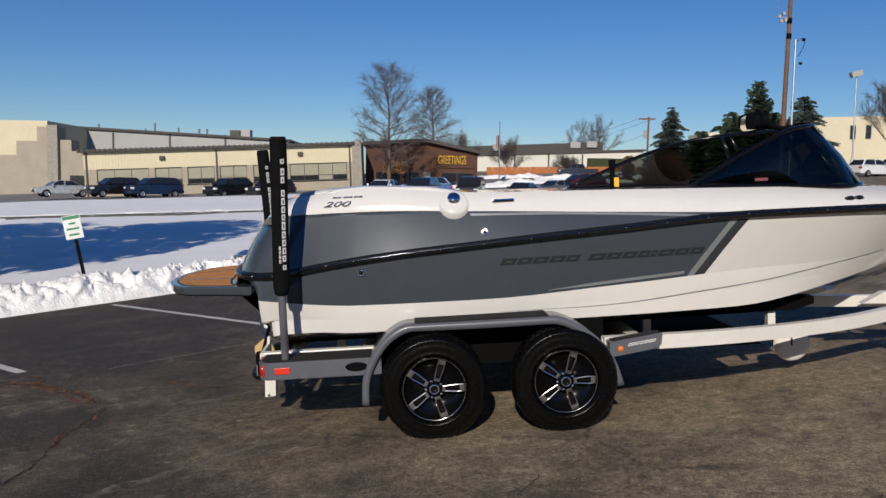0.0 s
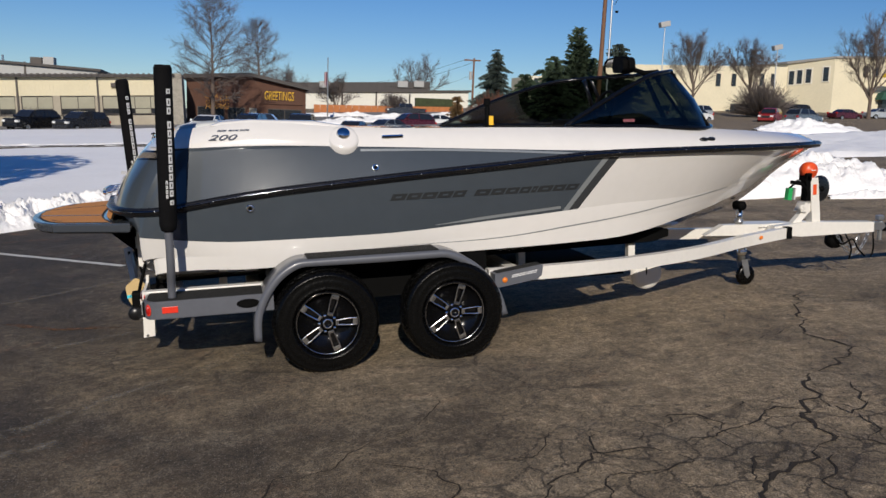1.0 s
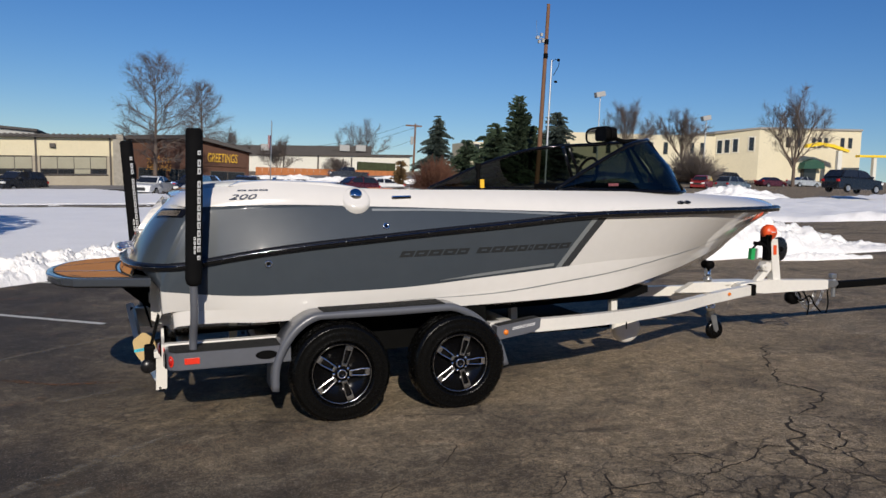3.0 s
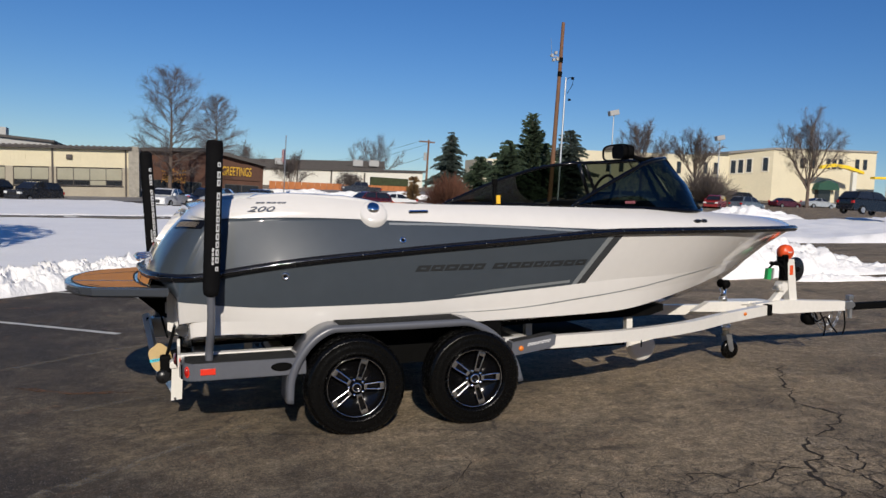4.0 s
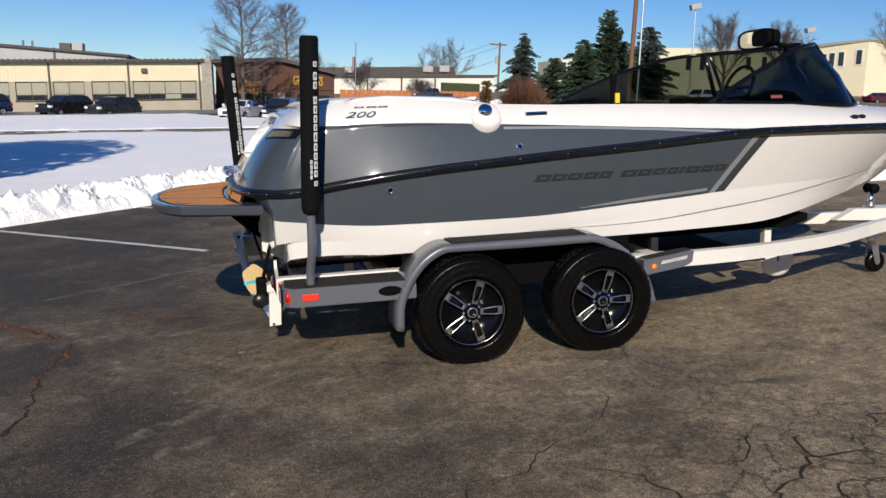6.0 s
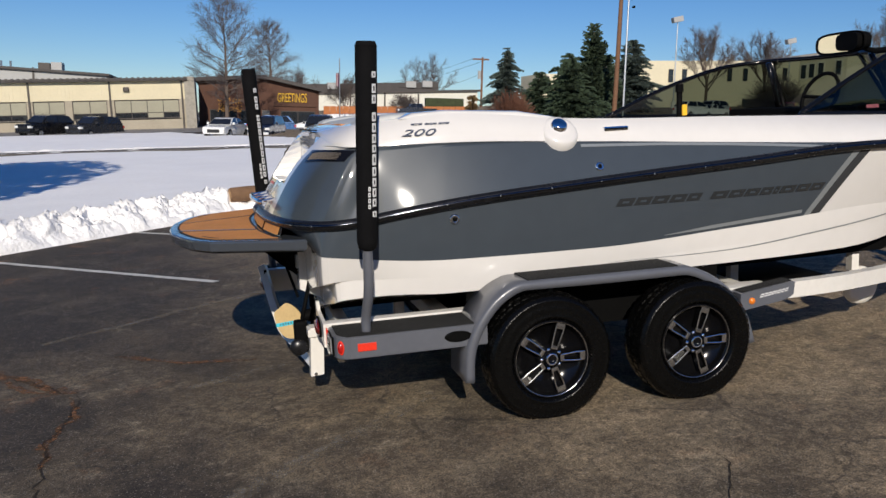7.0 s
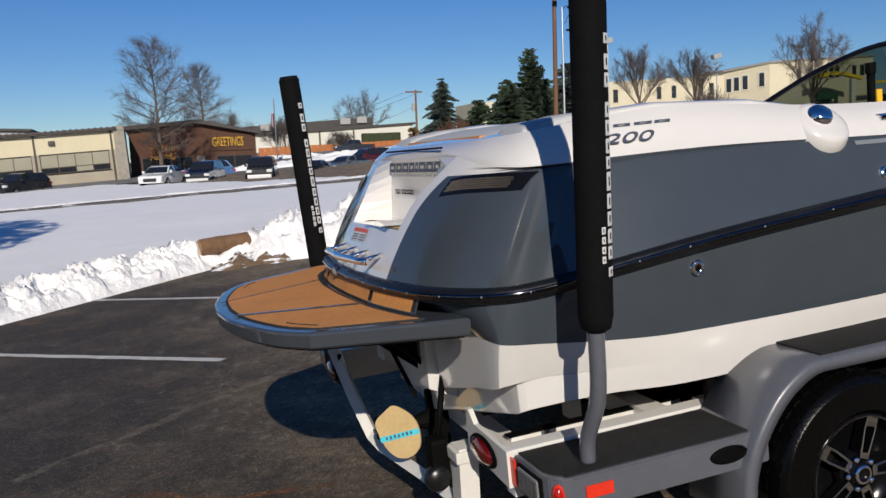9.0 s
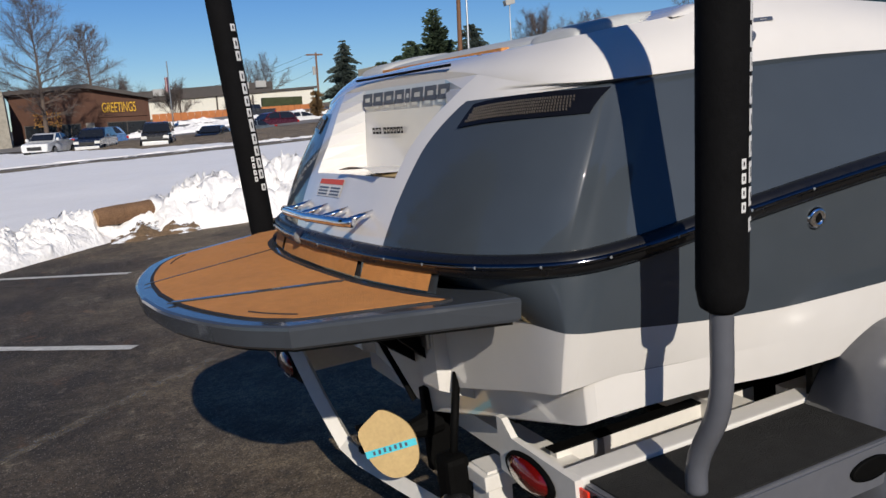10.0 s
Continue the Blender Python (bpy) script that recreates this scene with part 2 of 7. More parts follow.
def box(bm, x0, x1, y0, y1, z0, z1, bevel=0.0, m=None):
    r = bmesh.ops.create_cube(bm, size=1.0)
    vs = r["verts"]
    t = Matrix.Translation(((x0 + x1) / 2, (y0 + y1) / 2, (z0 + z1) / 2)) @ Matrix.Diagonal((abs(x1 - x0), abs(y1 - y0), abs(z1 - z0), 1))
    bmesh.ops.transform(bm, matrix=(m @ t) if m is not None else t, verts=vs)
    if bevel:
        es = list({e for v in vs for e in v.link_edges})
        bmesh.ops.bevel(bm, geom=es, offset=bevel, segments=2, affect="EDGES", profile=0.6)
    return bm


def boxed(*a, **k):
    return box(bmesh.new(), *a, **k)


def tube(bm, pts, r, sides=10, cap=True):
    """A round bar through points; r is one radius or one for each point."""
    pts = [Vector(p) for p in pts]
    rs = r if isinstance(r, (list, tuple)) else [r] * len(pts)
    rings, up = [], None
    for i, p in enumerate(pts):
        d = (pts[min(i + 1, len(pts) - 1)] - pts[max(i - 1, 0)]).normalized()
        if up is None or abs(d.dot(up)) > 0.95:
            up = Vector((0, 0, 1)) if abs(d.z) < 0.9 else Vector((1, 0, 0))
        a = d.cross(up).normalized()
        b = a.cross(d).normalized()
        up = b
        rings.append([bm.verts.new(p + rs[i] * (math.cos(t) * a + math.sin(t) * b)) for t in (2 * math.pi * k / sides for k in range(sides))])
    for q, s in zip(rings, rings[1:]):
        for k in range(sides):
            bm.faces.new((q[k], q[(k + 1) % sides], s[(k + 1) % sides], s[k]))
    if cap and sides > 2:
        bm.faces.new(rings[0])
        bm.faces.new(rings[-1][::-1])
    return bm


def lathe(bm, profile, n=24, m=None):
    """A body turned about the y axis from (radius, y) pairs."""
    rings = []
    for r, y in profile:
        rings.append([bm.verts.new((r * math.cos(2 * math.pi * k / n), y, r * math.sin(2 * math.pi * k / n))) for k in range(n)])
    made = [v for q in rings for v in q]
    for q, s in zip(rings, rings[1:]):
        for k in range(n):
            bm.faces.new((q[k], q[(k + 1) % n], s[(k + 1) % n], s[k]))
    if m is not None:
        bmesh.ops.transform(bm, matrix=m, verts=made)
    return bm


def prism(bm, outline, y0, y1, m=None):
    """A side outline of (x, z) pairs, drawn out from y0 to y1."""
    a = [bm.verts.new((x, y0, z)) for x, z in outline]
    b = [bm.verts.new((x, y1, z)) for x, z in outline]
    n = len(outline)
    bm.faces.new(a)
    bm.faces.new(b[::-1])
    for k in range(n):
        bm.faces.new((a[k], b[k], b[(k + 1) % n], a[(k + 1) % n]))
    if m is not None:
        bmesh.ops.transform(bm, matrix=m, verts=a + b)
    return bm


def slab(bm, outline, z0, z1, m=None):
    """A plan outline of (x, y) pairs, drawn up from z0 to z1."""
    a = [bm.verts.new((x, y, z0)) for x, y in outline]
    b = [bm.verts.new((x, y, z1)) for x, y in outline]
    n = len(outline)
    bm.faces.new(a[::-1])
    bm.faces.new(b)
    for k in range(n):
        bm.faces.new((a[k], a[(k + 1) % n], b[(k + 1) % n], b[k]))
    if m is not None:
        bmesh.ops.transform(bm, matrix=m, verts=a + b)
    return bm


def spline(pts, k, tight=False):
    """A smooth curve through the points, k steps from each to the next; uneven spacing does not make it swing."""
    p = [np.array(q, float) for q in pts]
    n = len(p)
    h = [max(np.linalg.norm(p[i + 1] - p[i]), 1e-6) for i in range(n - 1)]
    d = [(p[i + 1] - p[i]) / h[i] for i in range(n - 1)]
    m = [d[0]] + [(d[i - 1] * h[i] + d[i] * h[i - 1]) / (h[i - 1] + h[i]) for i in range(1, n - 1)] + [d[-1]]
    if tight:
        # no swing past the points: flat at turning values, and never steeper than three times the gentler side
        for i in range(1, n - 1):
            for c in range(len(p[0])):
                u, v = d[i - 1][c], d[i][c]
                lim = 3 * min(abs(u), abs(v)) if u * v > 0 else 0.0
                m[i][c] = min(max(m[i][c], -lim), lim)
    out = []
    for i in range(n - 1):
        for s in range(k):
            t = s / k
            out.append((2 * t ** 3 - 3 * t * t + 1) * p[i] + (t ** 3 - 2 * t * t + t) * h[i] * m[i] + (3 * t * t - 2 * t ** 3) * p[i + 1] + (t ** 3 - t * t) * h[i] * m[i + 1])
    return out + [p[-1]]


def words(name, text, size, m, material, parent, depth=0.004, slant=0.0):
    """Raised lettering as a mesh."""
    cu = bpy.data.curves.new(name, "FONT")
    cu.body, cu.size, cu.extrude, cu.shear = text, size, depth, slant
    cu.align_x, cu.align_y = "CENTER", "CENTER"
    tmp = bpy.data.objects.new(name, cu)
    scene.collection.objects.link(tmp)
    me = bpy.data.meshes.new_from_object(tmp.evaluated_get(bpy.context.evaluated_depsgraph_get()))
    bpy.data.objects.remove(tmp)
    me.materials.clear()
    me.materials.append(material)
    ob = new(name, me)
    ob.parent = parent
    ob.matrix_local = m
    return ob


# ---- ground ----
def land(x, y):
    """Height of the land: the car park's plane near by, gently rolling farther off."""
    u, v = min(max(x, -80.0), 130.0), min(max(y, 0.0), 150.0)
    far = -0.054 + 0.0370 * u + 0.0087 * v - 5.63e-5 * u * u + 7.24e-5 * u * v + 1.04e-4 * v * v
    near = 0.0647 * x
    d = max(abs(x - 2) / 1.6, abs(y - 1))
    w = min(max((d - 9.0) / 16.0, 0.0), 1.0)
    w = w * w * (3 - 2 * w)
    return near * (1 - w) + far * w


def sheet(name, xs, ys, inside, lift, material, label, category, bumpy=None):
    """A ground sheet over the land where inside(x, y) holds."""
    verts, faces, at = [], [], {}

    def v(i, j):
        if (i, j) not in at:
            x, y = xs[i], ys[j]
            at[i, j] = len(verts)
            verts.append((x, y, land(x, y) + lift + (bumpy(x, y) if bumpy else 0.0)))
        return at[i, j]

    for i in range(len(xs) - 1):
        for j in range(len(ys) - 1):
            if inside((xs[i] + xs[i + 1]) / 2, (ys[j] + ys[j + 1]) / 2):
                faces.append((v(i, j), v(i + 1, j), v(i + 1, j + 1), v(i, j + 1)))
    if lift > .05:  # the rim of a layer slopes down to the ground
        uses = np.bincount(np.array(faces).ravel(), minlength=len(verts))
        verts = [v_ if n > 3 else (v_[0], v_[1], land(v_[0], v_[1]) - .06) for v_, n in zip(verts, uses)]
    me = bpy.data.meshes.new(name)
    me.from_pydata(verts, [], faces)
    me.materials.append(material)
    me.shade_smooth()
    return tagged(new(name, me), label, category, kind="structure")


def steps(*spans):
    out = []
    for a, b, d in spans:
        out += list(np.arange(a, b - 1e-6, d))
    return [float(q) for q in out] + [float(spans[-1][1])]


def edge_y(x):
    """The near edge of the snow: along the kerb, then round the corner of the car park."""
    if x < 0.0:
        return 10.55 + 0.93 * x
    if x < 2.5:
        return 10.55 - 0.12 * x
    return 10.25 + 0.55 * (x - 2.5)


XS = steps((-1500, -200, 130), (-200, -40, 16), (-40, -12, 2), (-12, 14, 0.5), (14, 60, 2), (60, 200, 14), (200, 1500, 130))
YS = steps((-1500, -200, 130), (-200, -20, 18), (-20, -12, 2), (-12, 16, 0.5), (16, 60, 2), (60, 200, 14), (200, 2500, 230))
sheet("ground", XS, YS, lambda x, y: True, 0.0, ASPHALT, "worn and cracked dark asphalt car park with rusty stains", "ground")


def snow_lumps(x, y):
    return 0.05 * noise.noise((x * 0.35, y * 0.35, 0.3)) + 0.02 * noise.noise((x * 1.7, y * 1.7, 5.1))


def far_edge(x):
    return 64.0 if x < -4 else 64.0 - 1.9 * (x + 4) if x < 5 else 47 - 1.2 * (x - 5)


sheet("snow_field", steps((-160, -60, 10), (-60, -14, 2), (-14, 4, 0.4), (4, 20, 1.0)), steps((-160, -20, 10), (-20, 4, 1.0), (4, 16, 0.4), (16, 70, 1.0)),
      lambda x, y: edge_y(x) + 0.5 < y < far_edge(x) and x < 18, 0.10, SNOW, "smooth white snow lying on a lawn", "snow", snow_lumps)
sheet("snow_field", steps((16, 46, .4), (46, 80, 1.0), (80, 200, 4)), steps((12, 34, .4), (34, 60, .8), (60, 140, 4)), lambda x, y: max(18.2 - 0.40 * (x - 23), 13) < y < 47.0 + 0.55 * (x - 50) and x > 16, 0.22, SNOW,
      "trampled snow strip beside the street", "snow", lambda x, y: 0.16 * noise.noise((x * 0.5, y * 0.5, 2.3)) + 0.13 * noise.noise((x * 1.4, y * 1.4, 2.3)) + 0.09 * noise.noise((x * 3.1, y * 3.1, 7.3)))


def bank(name, line, width, height, label, step=0.05, rough=1.0):
    """A ploughed ridge of broken snow along a plan line of (x, y, width factor, height factor)."""
    pts = spline([(p[0], p[1], 0) for p in line], max(int(math.hypot(line[0][0] - line[-1][0], line[0][1] - line[-1][1]) / step / (len(line) - 1)), 6))
    k = (len(pts) - 1) // (len(line) - 1)
    across, rows, big = 36, [], max(width / 1.6, 0.8)
    for i, p in enumerate(pts):
        q = pts[min(i + 1, len(pts) - 1)] - pts[max(i - 1, 0)]
        q /= np.linalg.norm(q)
        side = np.array([-q[1], q[0], 0])
        s = min(i / k, len(line) - 1.001)
        a, f = int(s), s - int(s)
        wf = line[a][2] * (1 - f) + line[a + 1][2] * f
        hf = line[a][3] * (1 - f) + line[a + 1][3] * f
        row = []
        for j in range(across + 1):
            v = j / across
            c = p + side * (v - 0.5) * width * wf
            prof = max(math.sin(math.pi * v), 0.0) ** 0.8
            lump = 0.0
            for sc, am in ((0.9 / big, 0.52), (2.3 / big, 0.46), (4.6 / big, 0.36), (9.0 / big, 0.30), (17.0 / big, 0.20)):
                lump += am * (0.42 - noise.cell_vector((c[0] * sc, c[1] * sc, sc)).x * 0.25 - abs(noise.noise((c[0] * sc, c[1] * sc, sc))))
            h = height * hf * prof * (0.5 + 0.8 * rough * max(lump, -0.3))
            jx = 0.10 * noise.noise((c[0] * 3.5, c[1] * 3.5, 3.0)) * min(prof * 2, 1) * min(width, 1.4)
            jy = 0.10 * noise.noise((c[0] * 3.5, c[1] * 3.5, 9.0)) * min(prof * 2, 1) * min(width, 1.4)
            row.append((c[0] + jx, c[1] + jy, land(c[0], c[1]) + max(h, 0) - (0.03 if j in (0, across) else 0)))
        rows.append(row)
    ob = grid_part(name, rows, BANK, None, smooth=True)
    return tagged(ob, label, "snow bank", kind="structure")


bank("snow_bank", [(-16, -4.0, 1, 1), (-9, 2.5, 1, 1.0), (-5.5, 5.9, 1, 1.0), (-3, 8.25, 1, 1.0), (-1.4, 9.8, 1.0, 0.9), (-0.1, 11.0, 1.0, 1.0)], 1.35, 0.62,
     "ploughed ridge of broken white snow along the kerb")
bank("snow_bank", [(-0.4, 11.1, 0.5, 0.55), (0.8, 11.2, 1.0, 0.95), (1.8, 11.2, 1.3, 1.35), (3.0, 11.3, 1.4, 1.35), (5.0, 11.5, 1.2, 1.2)], 1.9, 0.75,
     "heaped pile of ploughed snow beside a log")
bank("snow_bank", [(9.0, 7.2, 0.8, 0.7), (10.6, 7.6, 1.1, 1.2), (12.2, 7.6, 1.1, 1.0), (13.6, 7.2, 0.9, 0.7), (15.2, 6.7, 0.4, 0.15)], 2.2, 1.0,
     "long heap of ploughed snow lying on the asphalt")
bank("snow_bank", [(11.6, 5.9, 0.3, 0.3), (12.3, 5.75, 1, 1), (12.9, 5.6, 0.7, 0.6), (13.5, 5.4, 0.3, 0.3)], 0.5, 0.22, "thin strip of leftover snow on the asphalt", 0.02)
bank("snow_bank", [(38.0, 46.0, 0.5, 0.4), (40.0, 45.6, 1.0, 1.0), (42.0, 45.2, 1.0, 1.2), (44.0, 45.0, 0.9, 0.8), (46.5, 44.8, 0.5, 0.3)], 4.0, 1.35, "high snow pile beside the street", 0.2)
bank("snow_bank", [(-60, 32.0, 1, 1), (-30, 33.5, 1, 1), (-10, 34.5, 1, 1.0), (2, 35.0, 1, 1.0), (14, 35.3, 1, 1)], 1.1, 0.20, "low ridge of snow along a path", 0.22)
bank("snow_bank", [(-60, 34.4, 1, 1), (-30, 35.9, 1, 1), (-10, 36.9, 1, 1.0), (2, 37.4, 1, 1.0), (14, 37.7, 1, 1)], 1.1, 0.24, "low ridge of snow along a path", 0.22)
PATHMAT = mat("wet_brown_path", (0.13, 0.115, 0.095), 0.8, vary=0.3, scale=1.0, bump=0.4)
sheet("path", steps((-160, 18, 2)), steps((20, 40, 0.4)), lambda x, y: 33.0 + 0.02 * x + 0.9 < y < 33.0 + 0.02 * x + 3.3, 0.15, PATHMAT, "wet brown path cleared of snow", "path")


# painted bay lines
def bay_line(a, b, w=0.10):
    a, b = Vector((*a, 0)), Vector((*b, 0))
    d = (b - a).normalized()
    s = Vector((-d.y, d.x, 0)) * w / 2
    bm = bmesh.new()
    n = 24
    rows = [[bm.verts.new(a + (b - a) * i / n + s * q * (1 + 0.25 * noise.noise((i * 1.7, q, a.x))) + Vector((0, 0, 0.006))) for q in (-1, 1)] for i in range(n + 1)]
    for p, q in zip(rows, rows[1:]):
        bm.faces.new((p[0], p[1], q[1], q[0]))
    ob = part("bay_line", bm, LINE)
    ob.matrix_world = LOT
    return tagged(ob, "worn white painted parking bay line on asphalt", "bay line", "bay lines", "structure")


for a, b in (((-3.2, 6.7), (-0.17, 3.74)), ((-2.0, 9.25), (0.12, 7.2)), ((-4.8, 4.0), (-2.40, 1.68))):
    bay_line(a, b)


# older lines, worn to patches
def worn_to_patches(m, lo, hi, scale):
    """Lets a material lie in patches only, with the ground showing between them."""
    nd, lk = m.node_tree.nodes, m.node_tree.links
    gone, blend_, keep = nd.new("ShaderNodeBsdfTransparent"), nd.new("ShaderNodeMixShader"), nd.new("ShaderNodeMapRange")
    patch, where = nd.new("ShaderNodeTexNoise"), nd.new("ShaderNodeTexCoord")
    patch.inputs["Scale"].default_value, patch.inputs["Detail"].default_value, patch.inputs["Roughness"].default_value = scale, 8.0, 0.75
    keep.inputs["From Min"].default_value, keep.inputs["From Max"].default_value = lo, hi
    for a, b in ((where.outputs["Object"], patch.inputs["Vector"]), (patch.outputs["Fac"], keep.inputs["Value"]), (keep.outputs[0], blend_.inputs[0]), (gone.outputs[0], blend_.inputs[1]),
                 (nd["Principled BSDF"].outputs[0], blend_.inputs[2]), (blend_.outputs[0], nd["Material Output"].inputs["Surface"])):
        lk.new(a, b)
    return m


FADED = worn_to_patches(mat("worn_away_paint", (0.25, 0.215, 0.165), 0.85, vary=0.25, scale=8.0), 0.44, 0.76, 9.0)
for a, b in (((-1.52, 1.6), (0.26, 2.95)), ((-0.31, 0.01), (0.36, 0.32)), ((-0.19, -2.25), (0.13, -2.13))):
    bay_line(a, b, .11).data.materials[0] = FADED
bay_line((-0.42, -2.08), (1.19, -0.69), .12).data.materials[0] = FADED



# long cracks
def crack(pts, seed, width=0.016):
    rnd = random.Random(seed)
    line = []
    for a, b in zip(pts, pts[1:]):
        n = max(int(math.hypot(b[0] - a[0], b[1] - a[1]) / 0.045), 4)
        for i in range(n):
            t = i / n
            x, y = a[0] + (b[0] - a[0]) * t, a[1] + (b[1] - a[1]) * t
            line.append((x + 0.07 * noise.noise((x * 7, y * 7, seed)) + rnd.uniform(-0.016, 0.016), y + 0.07 * noise.noise((x * 7, y * 7, seed + 7)) + rnd.uniform(-0.016, 0.016)))
    bm = bmesh.new()
    prev = None
    for i, (x, y) in enumerate(line):
        a, b = line[max(i - 1, 0)], line[min(i + 1, len(line) - 1)]
        d = Vector((b[0] - a[0], b[1] - a[1])).normalized()
        w = width * (0.25 + 1.1 * abs(noise.noise((x * 5, y * 5, seed + 3))) + rnd.uniform(0, 0.35)) * min(1, 0.15 + i / 4, 0.15 + (len(line) - 1 - i) / 4)
        q = (bm.verts.new((x + d.y * w, y - d.x * w, 0.005)), bm.verts.new((x - d.y * w, y + d.x * w, 0.005)))
        if prev:
            bm.faces.new((prev[0], prev[1], q[1], q[0]))
        prev = q
    ob = part("crack", bm, CRACKMAT)
    ob.matrix_world = LOT
    return tagged(ob, "jagged dark crack in the asphalt", "crack", "cracks", "structure")


CRACKMAT = mat("crack_shadow", (0.020, 0.0135, 0.008), 0.95, vary=0.3)
RUST = worn_to_patches(mat("rusty_crack", (0.17, 0.078, 0.032), 0.95, vary=0.5, scale=9), 0.42, 0.60, 10.0)
CRACKS = (  # the broken corner of the lot, then single cracks to the west
    ([(6.19, -.40), (5.84, -.82), (5.49, -1.32), (5.34, -1.47), (5.29, -1.79), (5.39, -2.04), (4.91, -2.38), (4.68, -2.44)], .017),
    ([(4.68, -2.44), (4.55, -2.58), (4.43, -2.82), (4.25, -2.97), (4.13, -3.17), (4.10, -3.35), (3.93, -3.51)], .024),
    ([(3.93, -3.51), (3.74, -3.57), (3.56, -3.68), (3.40, -3.75), (3.15, -4.1), (3.05, -4.6)], .021),
    ([(5.34, -1.47), (5.0, -1.57), (4.63, -1.67), (4.35, -1.75)], .008),
    ([(4.43, -2.82), (4.42, -3.01), (4.46, -3.11), (4.61, -3.02), (4.77, -2.82), (4.80, -2.57)], .012),
    ([(4.46, -3.11), (4.44, -3.29), (4.21, -3.50)], .012),
    ([(4.25, -2.97), (4.12, -2.89), (3.93, -3.03), (3.72, -3.12), (3.42, -3.16), (3.22, -3.26)], .011),
    ([(3.22, -3.26), (3.08, -3.18), (2.84, -3.23), (2.61, -3.36), (2.35, -3.55), (2.1, -4.0)], .014),
    ([(3.93, -2.85), (4.01, -2.76), (4.27, -2.93)], .008),
    ([(3.60, -3.12), (3.65, -3.0), (3.57, -2.83), (3.42, -2.88), (3.32, -3.01)], .010),
    ([(3.72, -2.73), (3.78, -2.74), (3.57, -2.83)], .007),
    ([(3.21, -3.01), (3.10, -3.16)], .011),
    ([(2.84, -3.23), (2.88, -3.10), (2.99, -2.88)], .009),
    ([(4.13, -3.17), (3.93, -3.03)], .010),
    ([(4.10, -3.35), (4.22, -3.50), (4.29, -3.63), (4.18, -3.77), (4.4, -4.2)], .012),
    ([(3.74, -3.57), (3.55, -3.46), (3.46, -3.64), (3.40, -3.75)], .013),
    ([(3.50, -3.19), (3.55, -3.46)], .008),
    ([(3.22, -3.26), (3.25, -3.39), (3.09, -3.46), (2.79, -3.48), (2.6, -3.8), (2.7, -4.3)], .010),
    ([(2.35, -3.15), (2.57, -3.10), (2.64, -2.96), (2.78, -2.77)], .008),
    ([(3.93, -3.51), (3.84, -3.73), (3.68, -3.82), (3.75, -4.3)], .012),
    ([(4.49, -3.31), (4.6, -3.7), (5.0, -4.0)], .009),
    ([(1.27, -2.94), (1.0, -3.5), (0.8, -4.2)], .010),
    ([(1.23, -3.06), (1.5, -2.95), (1.72, -2.7), (2.1, -2.5), (2.3, -2.0)], .006),
    ([(1.70, -2.9), (2.04, -3.18), (1.99, -3.76), (1.9, -4.3)], .010),
    ([(-1.02, 0.14), (-0.96, -0.05), (-1.0, -0.35), (-1.03, -0.74), (-1.0, -1.07), (-0.95, -1.42), (-1.1, -2.2)], .013),
)
for k, (line, width) in enumerate(CRACKS):
    crack(line, k + 1, width * .78)
for k, (line, width) in enumerate((([(-2.6, 1.35), (-2.0, 1.08), (-1.5, .72), (-1.2, 0.31), (-1.02, 0.12)], .075), ([(-2.7, 1.15), (-2.0, 0.98), (-1.55, .60), (-1.2, 0.22)], .05), ([(-1.04, .10), (-0.97, -.2), (-1.04, -.7), (-1.0, -1.16)], .03), ([(-2.2, 1.5), (-1.9, 1.0), (-1.7, .9)], .06), ([(-.9, 1.0), (-.3, .6), (.2, .5)], .05))):
    crack(line, k + 61, width).data.materials[0] = RUST
crack([(-2.6, 1.3), (-2.0, 1.05), (-1.5, .70), (-1.2, 0.30), (-1.02, 0.12)], 71, .010)



# ---- the boat ----
BOAT = LOT @ pose(2.045, 0.06, 0, 0, 0, 3.0) @ pose(-2.1, 0, 0)
boat = thing("motorboat", BOAT, "white and grey inboard ski boat resting on a tandem trailer", "boat")
K = 6  # steps between the lines' stations


def level(x, y, z):
    return np.array(spline(list(zip(x, y, z)), K, True))


# lines from the middle of the transom round the quarter to the stem: keel, chine, step (two lines), paint line, rub rail, top of the grey, deck edge, deck crown
BX = (2.1, 3.1, 4.0, 4.9)  # stations amidships
KEEL = level((.62, .62, .62, .62, .63, .70, .92, 1.2, *BX, 5.55, 5.97, 6.20, 6.58), (0, .01, .02, .03, .035, .04, .045, .05, .05, .05, .05, .04, .03, .02, .01, 0),
             (.46, .46, .46, .46, .46, .46, .465, .47, .48, .48, .50, .56, .68, .80, .92, 1.20))
CHINE = level((.59, .59, .59, .595, .606, .69, .92, 1.2, *BX, 5.55, 6.08, 6.39, 6.58), (0, .43, .77, .902, .914, .940, .985, 1.030, 1.09, 1.10, 1.02, .82, .58, .33, .14, 0),
              (.465, .575, .655, .688, .694, .705, .712, .70, .715, .715, .712, .825, .945, 1.06, 1.14, 1.20))
STEPL = level((.582, .582, .582, .588, .598, .69, .92, 1.2, *BX, 5.53, 6.10, 6.43, 6.62), (0, .43, .77, .908, .919, .948, 1.002, 1.050, 1.110, 1.120, 1.045, .87, .65, .38, .165, 0),
              (.59, .685, .765, .800, .805, .812, .808, .80, .806, .83, .851, .917, 1.007, 1.105, 1.175, 1.225))
